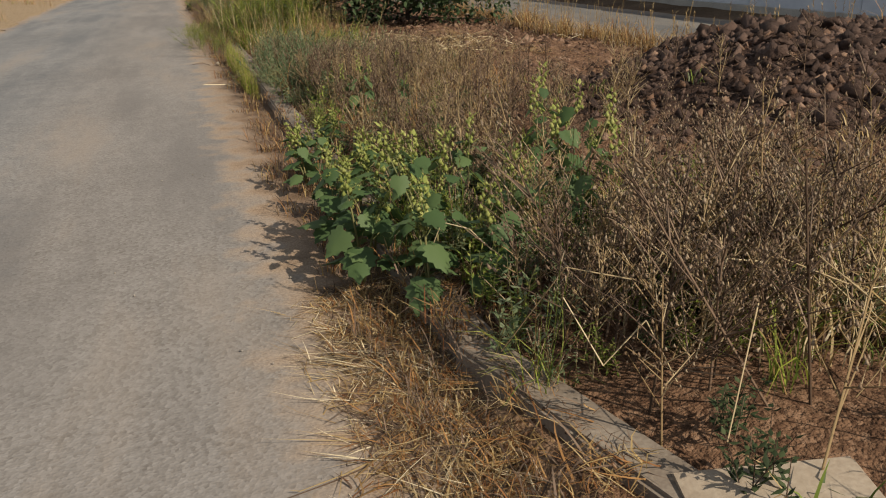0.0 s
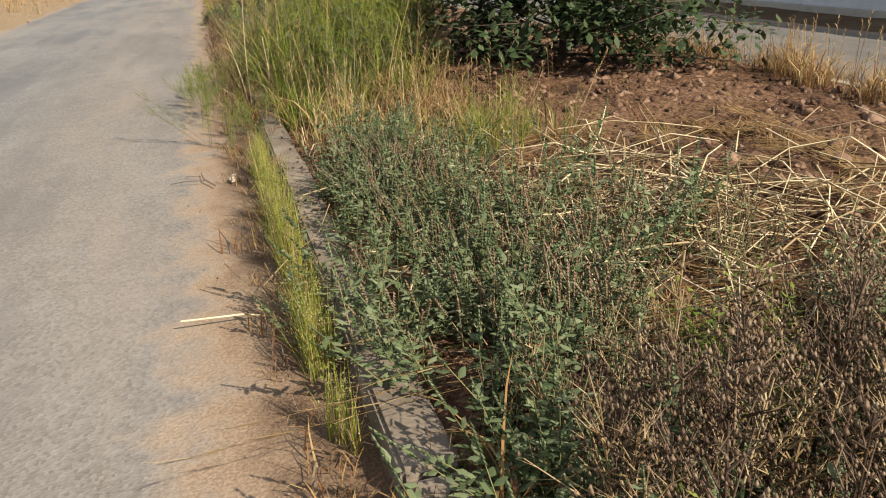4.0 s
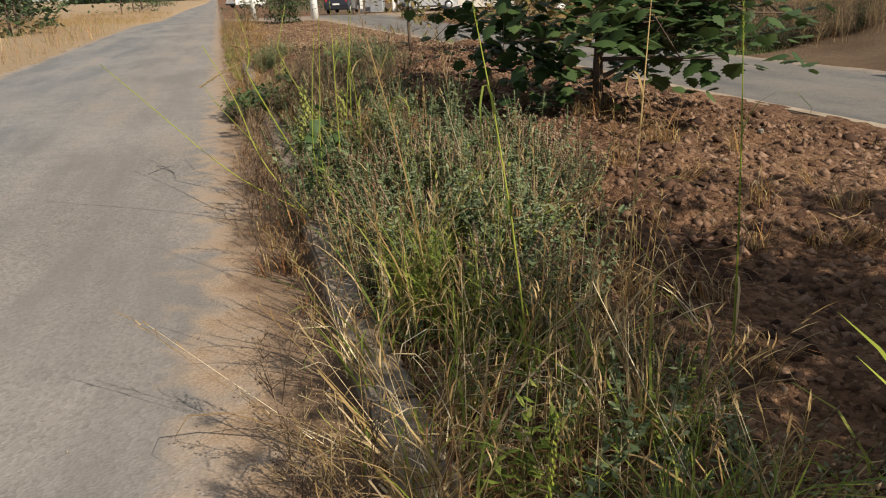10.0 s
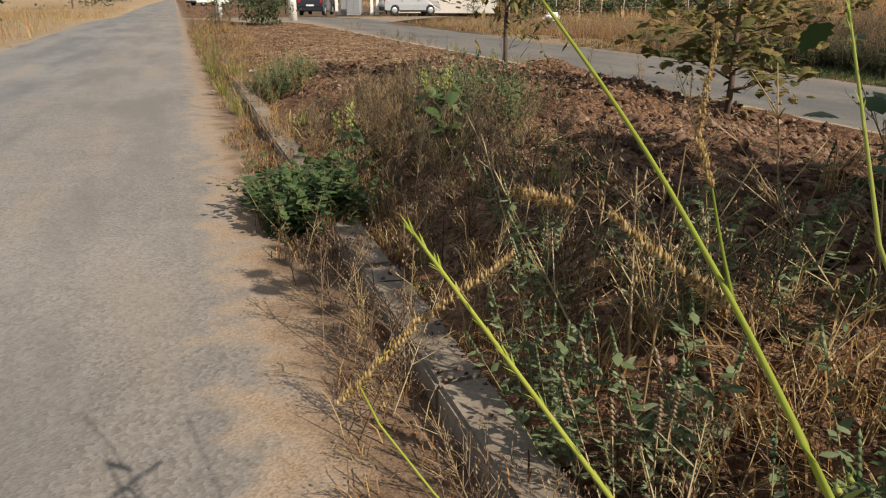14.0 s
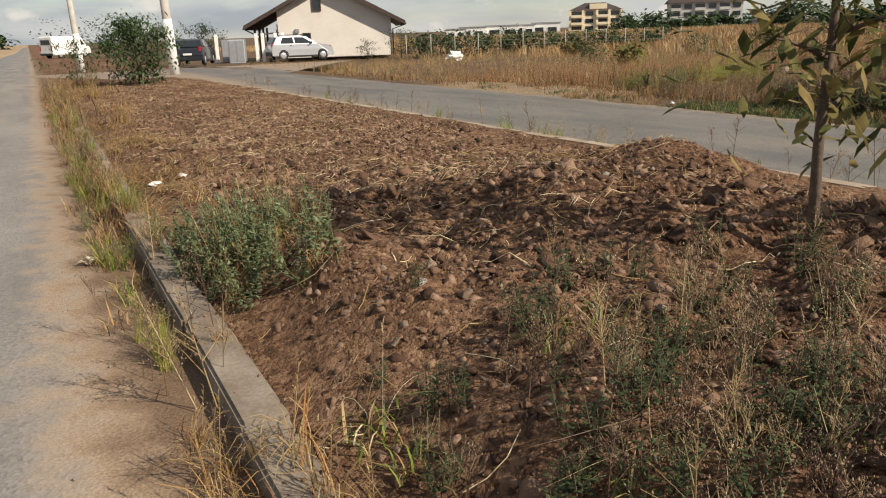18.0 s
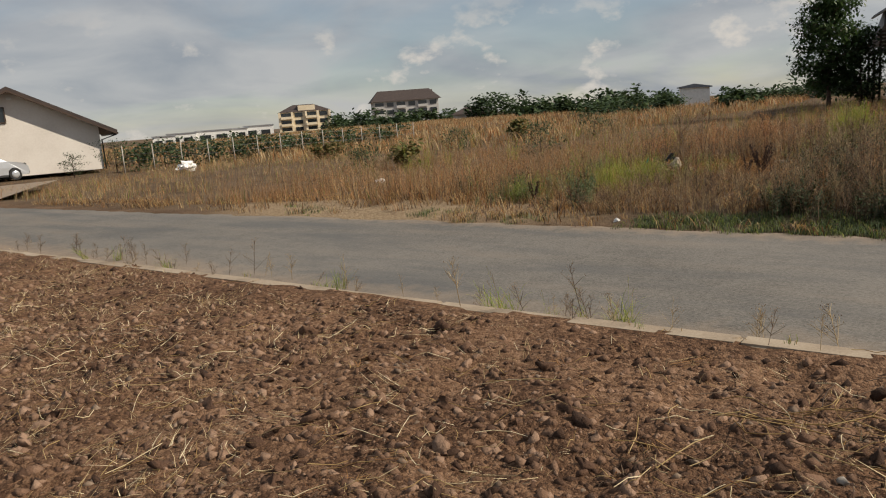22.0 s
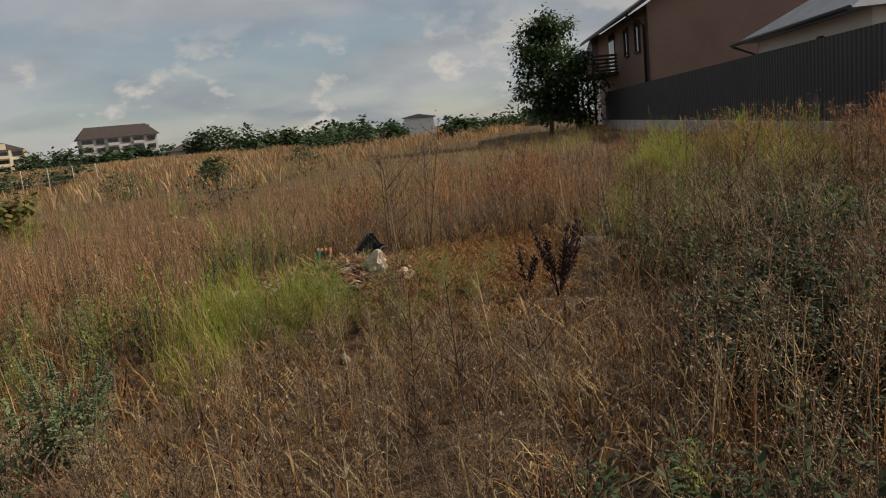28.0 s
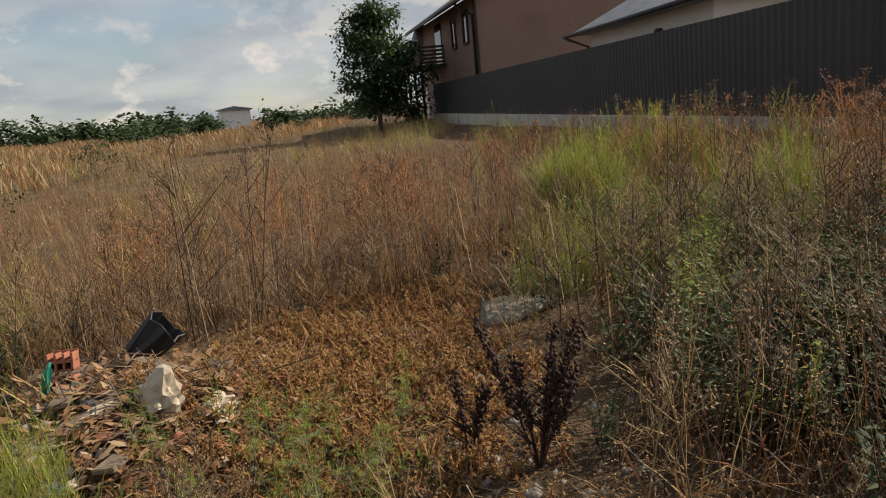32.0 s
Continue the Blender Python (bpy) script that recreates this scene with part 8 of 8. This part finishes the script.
for k, (x, y, L, tn) in enumerate(((12.0, 31.95, 0.5, 30), (11.75, 31.75, 0.42, -20), (12.35, 31.7, 0.38, 70), (11.6, 31.5, 0.3, 10), (12.5, 32.2, 0.45, 120))):
    o = part("board", box(L, 0.07, 0.018, (0, 0, 0), 0.003), M_PLANK)
    o.matrix_world = pose(x, y, gz(x, y) + 0.02, 6 * math.sin(k), 9 * math.cos(k * 2), tn)
    tagged(o, "weathered grey board on the rubble heap", "board", "boards on the heap")
for k, (x, y, s) in enumerate(((11.28, 29.9, 0.11), (11.42, 30.16, 0.08), (11.25, 30.22, 0.06), (12.2, 31.75, 0.10), (11.75, 31.95, 0.12), (11.9, 32.2, 0.10), (11.5, 31.9, 0.09), (12.6, 31.6, 0.07), (12.9, 30.9, 0.07), (11.2, 30.5, 0.05), (10.7, 29.9, 0.05), (11.0, 29.6, 0.06))):
    lay("rubble_stone", S_BIG[(k + 3) % 7], x, y, s * 0.85, M_STONE_GREY, "broken grey rubble stone on dry ground", "stone", "rubble stones in the field", 71 * k, 10)
lay("concrete_slab", S_BIG[2], 13.2, 30.22, 0.5, surface("mossy_concrete", ((0.11, 0.10, 0.075), (0.19, 0.175, 0.135), (0.28, 0.26, 0.21)), 5, 40, 0.9, 0.5), "weathered grey concrete lump half sunk in the grass", "concrete", "", 8, 0, 0.52, None, (0.75, 1.3, 0.5))
# broken bits of all kinds over the heap
M_RAG = surface("brown_rag", ((0.07, 0.035, 0.022), (0.15, 0.07, 0.04), (0.26, 0.12, 0.06)), 12, 60, 0.95, 0.4)
M_ASH = surface("dark_rubbish", ((0.02, 0.018, 0.016), (0.05, 0.045, 0.04), (0.10, 0.09, 0.08)), 12, 60, 0.8, 0.4)
rr = random.Random(77)
KINDS = ((M_RAG, "rag", "crumpled brown rag on the rubble heap"), (M_ASH, "rubbish", "dark crumpled rubbish on the rubble heap"), (M_CLOTH, "packaging", "torn pale packaging on the rubble heap"), (M_RAG, "rag", "rust-brown torn rag on the rubble heap"), (M_ASH, "rubbish", "black torn plastic on the rubble heap"))
for k in range(84):
    x, y = (rr.gauss(11.9, 0.36), rr.gauss(31.8, 0.32)) if k % 2 else (rr.gauss(11.45, 0.28), rr.gauss(31.85, 0.36))
    mt, cat, lab = KINDS[k % 5]
    sz = rr.uniform(0.035, 0.085)
    crumpled(cat, x, y, gz(x, y) + sz * 0.25, sz, mt, lab, cat, 100 + k, (rr.uniform(0.8, 1.5), rr.uniform(0.5, 0.9), rr.uniform(0.25, 0.6)), rr.uniform(0, 360), rr.uniform(-25, 25))
for k in range(44):
    x, y = rr.gauss(11.7, 0.45), rr.gauss(31.75, 0.34)
    lay("rubble_stone", S_BIG[k % 7], x, y, rr.uniform(0.03, 0.075), (M_STONE_GREY, M_STONE, M_BRICK)[k % 3], ("broken grey rubble stone on the heap", "broken brown stone on the heap", "broken red brick piece on the heap")[k % 3], "stone", "rubble stones in the field", 71 * k, 10)
# dry leaves and stalks over the heap
g = Geo()
for k in range(1500):
    x, y = R.gauss(11.75, 0.48), R.gauss(31.78, 0.40)
    leaf(g, (x, y, gz(x, y) + R.uniform(0.0, 0.05)), R.uniform(0, 6.28), R.uniform(-0.3, 0.7), R.uniform(0.04, 0.10), R.uniform(0.015, 0.035), 0)
for k in range(160):
    x, y = R.gauss(11.95, 0.45), R.gauss(31.75, 0.4)
    a = R.uniform(0, 6.28); L = R.uniform(0.08, 0.25)
    z0 = gz(x, y) + R.uniform(0.01, 0.08)
    stick(g, (x, y, z0), (x + L * math.cos(a), y + L * math.sin(a), z0 + R.uniform(-0.02, 0.08)), 0.004, 0.002, 1)
v, f, mi = g.arrays()
tagged(new("heap_litter", tri_mesh("heap_litter", v, f, mi, [M_DRYLEAF, M_DEAD])), "dry leaves and broken stalks over the rubble heap", "leaf litter", "", "stuff")


def dock(x, y, h, seed, n):
    """A dead dock plant: dark ribbed stalks thick with clinging seed."""
    r = random.Random(seed)
    t = empty("dead_dock", pose(x, y, gz(x, y) - 0.02), "dead dark maroon dock plant with thick seed stalks", "dead plant")
    for k in range(n):
        az = r.uniform(-0.7, 0.7) + (-1.5 if k % 3 else 1.6)
        L = h * r.uniform(0.65, 1.1)
        out = L * r.uniform(0.05, 0.5)
        pts = [Vector((out * f ** 1.2 * math.cos(az), out * f ** 1.2 * math.sin(az), L * f)) for f in (0, 0.4, 0.75, 1)]
        g = Geo()
        for a, c in zip(pts, pts[1:]):
            stick(g, a, c, 0.006, 0.004, 0)
        for m_ in range(80):
            f = r.uniform(0.35, 1.0)
            q_ = pts[1].lerp(pts[3], (f - 0.35) / 0.65)
            d = Vector((r.gauss(0, 1), r.gauss(0, 1), r.gauss(0, 1))) * 0.009
            knob(g, q_ + d, r.uniform(0.004, 0.009), 0, 1.3)
        for m_ in range(4):
            q_ = pts[0].lerp(pts[2], r.uniform(0.3, 1))
            a2 = r.uniform(0, 6.28)
            stick(g, q_, q_ + Vector((math.cos(a2), math.sin(a2), 0.9)) * r.uniform(0.03, 0.09), 0.004, 0.002, 0)
        v, f_, mi = g.arrays()
        o = new("seed_stalk", tri_mesh("seed_stalk", v, f_, mi, [M_MAROON])); o.parent = t
    return t


dock(11.6, 30.14, 0.46, 1, 12)
dock(11.66, 30.36, 0.30, 2, 3)
dock(9.55, 32.6, 0.34, 3, 5)
slab = part("concrete_slab", box(0.44, 0.24, 0.05, (0, 0, 0), 0.012), M_KERB2)
slab.matrix_world = pose(0.42, 1.02, gz(0.42, 1.02) - 0.005, 2, -3, -17)
tagged(slab, "pale cracked concrete slab half buried beside the kerb", "slab")
# twig on the road
tw = bmesh.new()
tube([(0, 0, 0.012), (-0.02, 0.16, 0.016), (0.01, 0.33, 0.012)], [0.005, 0.004, 0.002], 5, tw)
tube([(-0.015, 0.12, 0.016), (-0.12, 0.16, 0.02), (-0.2, 0.19, 0.012)], [0.0035, 0.003, 0.0015], 5, tw)
tube([(-0.02, 0.22, 0.016), (-0.09, 0.29, 0.012)], [0.003, 0.0015], 5, tw)
o = part("twig", tw, M_BARK)
o.matrix_world = pose(-0.36, 9.85, 0.015, 0, 0, 15)
tagged(o, "bare forked twig lying on the sandy road edge", "twig")
# yellow dry plant before the kerb
grow("yellow_plant", T_LIME, 9, -0.16, -0.04, 24.7, 25.1, 0.5, 0.75, 160, "yellow drying plant at the foot of the kerb", "plant", None, 0.15, 0.06)
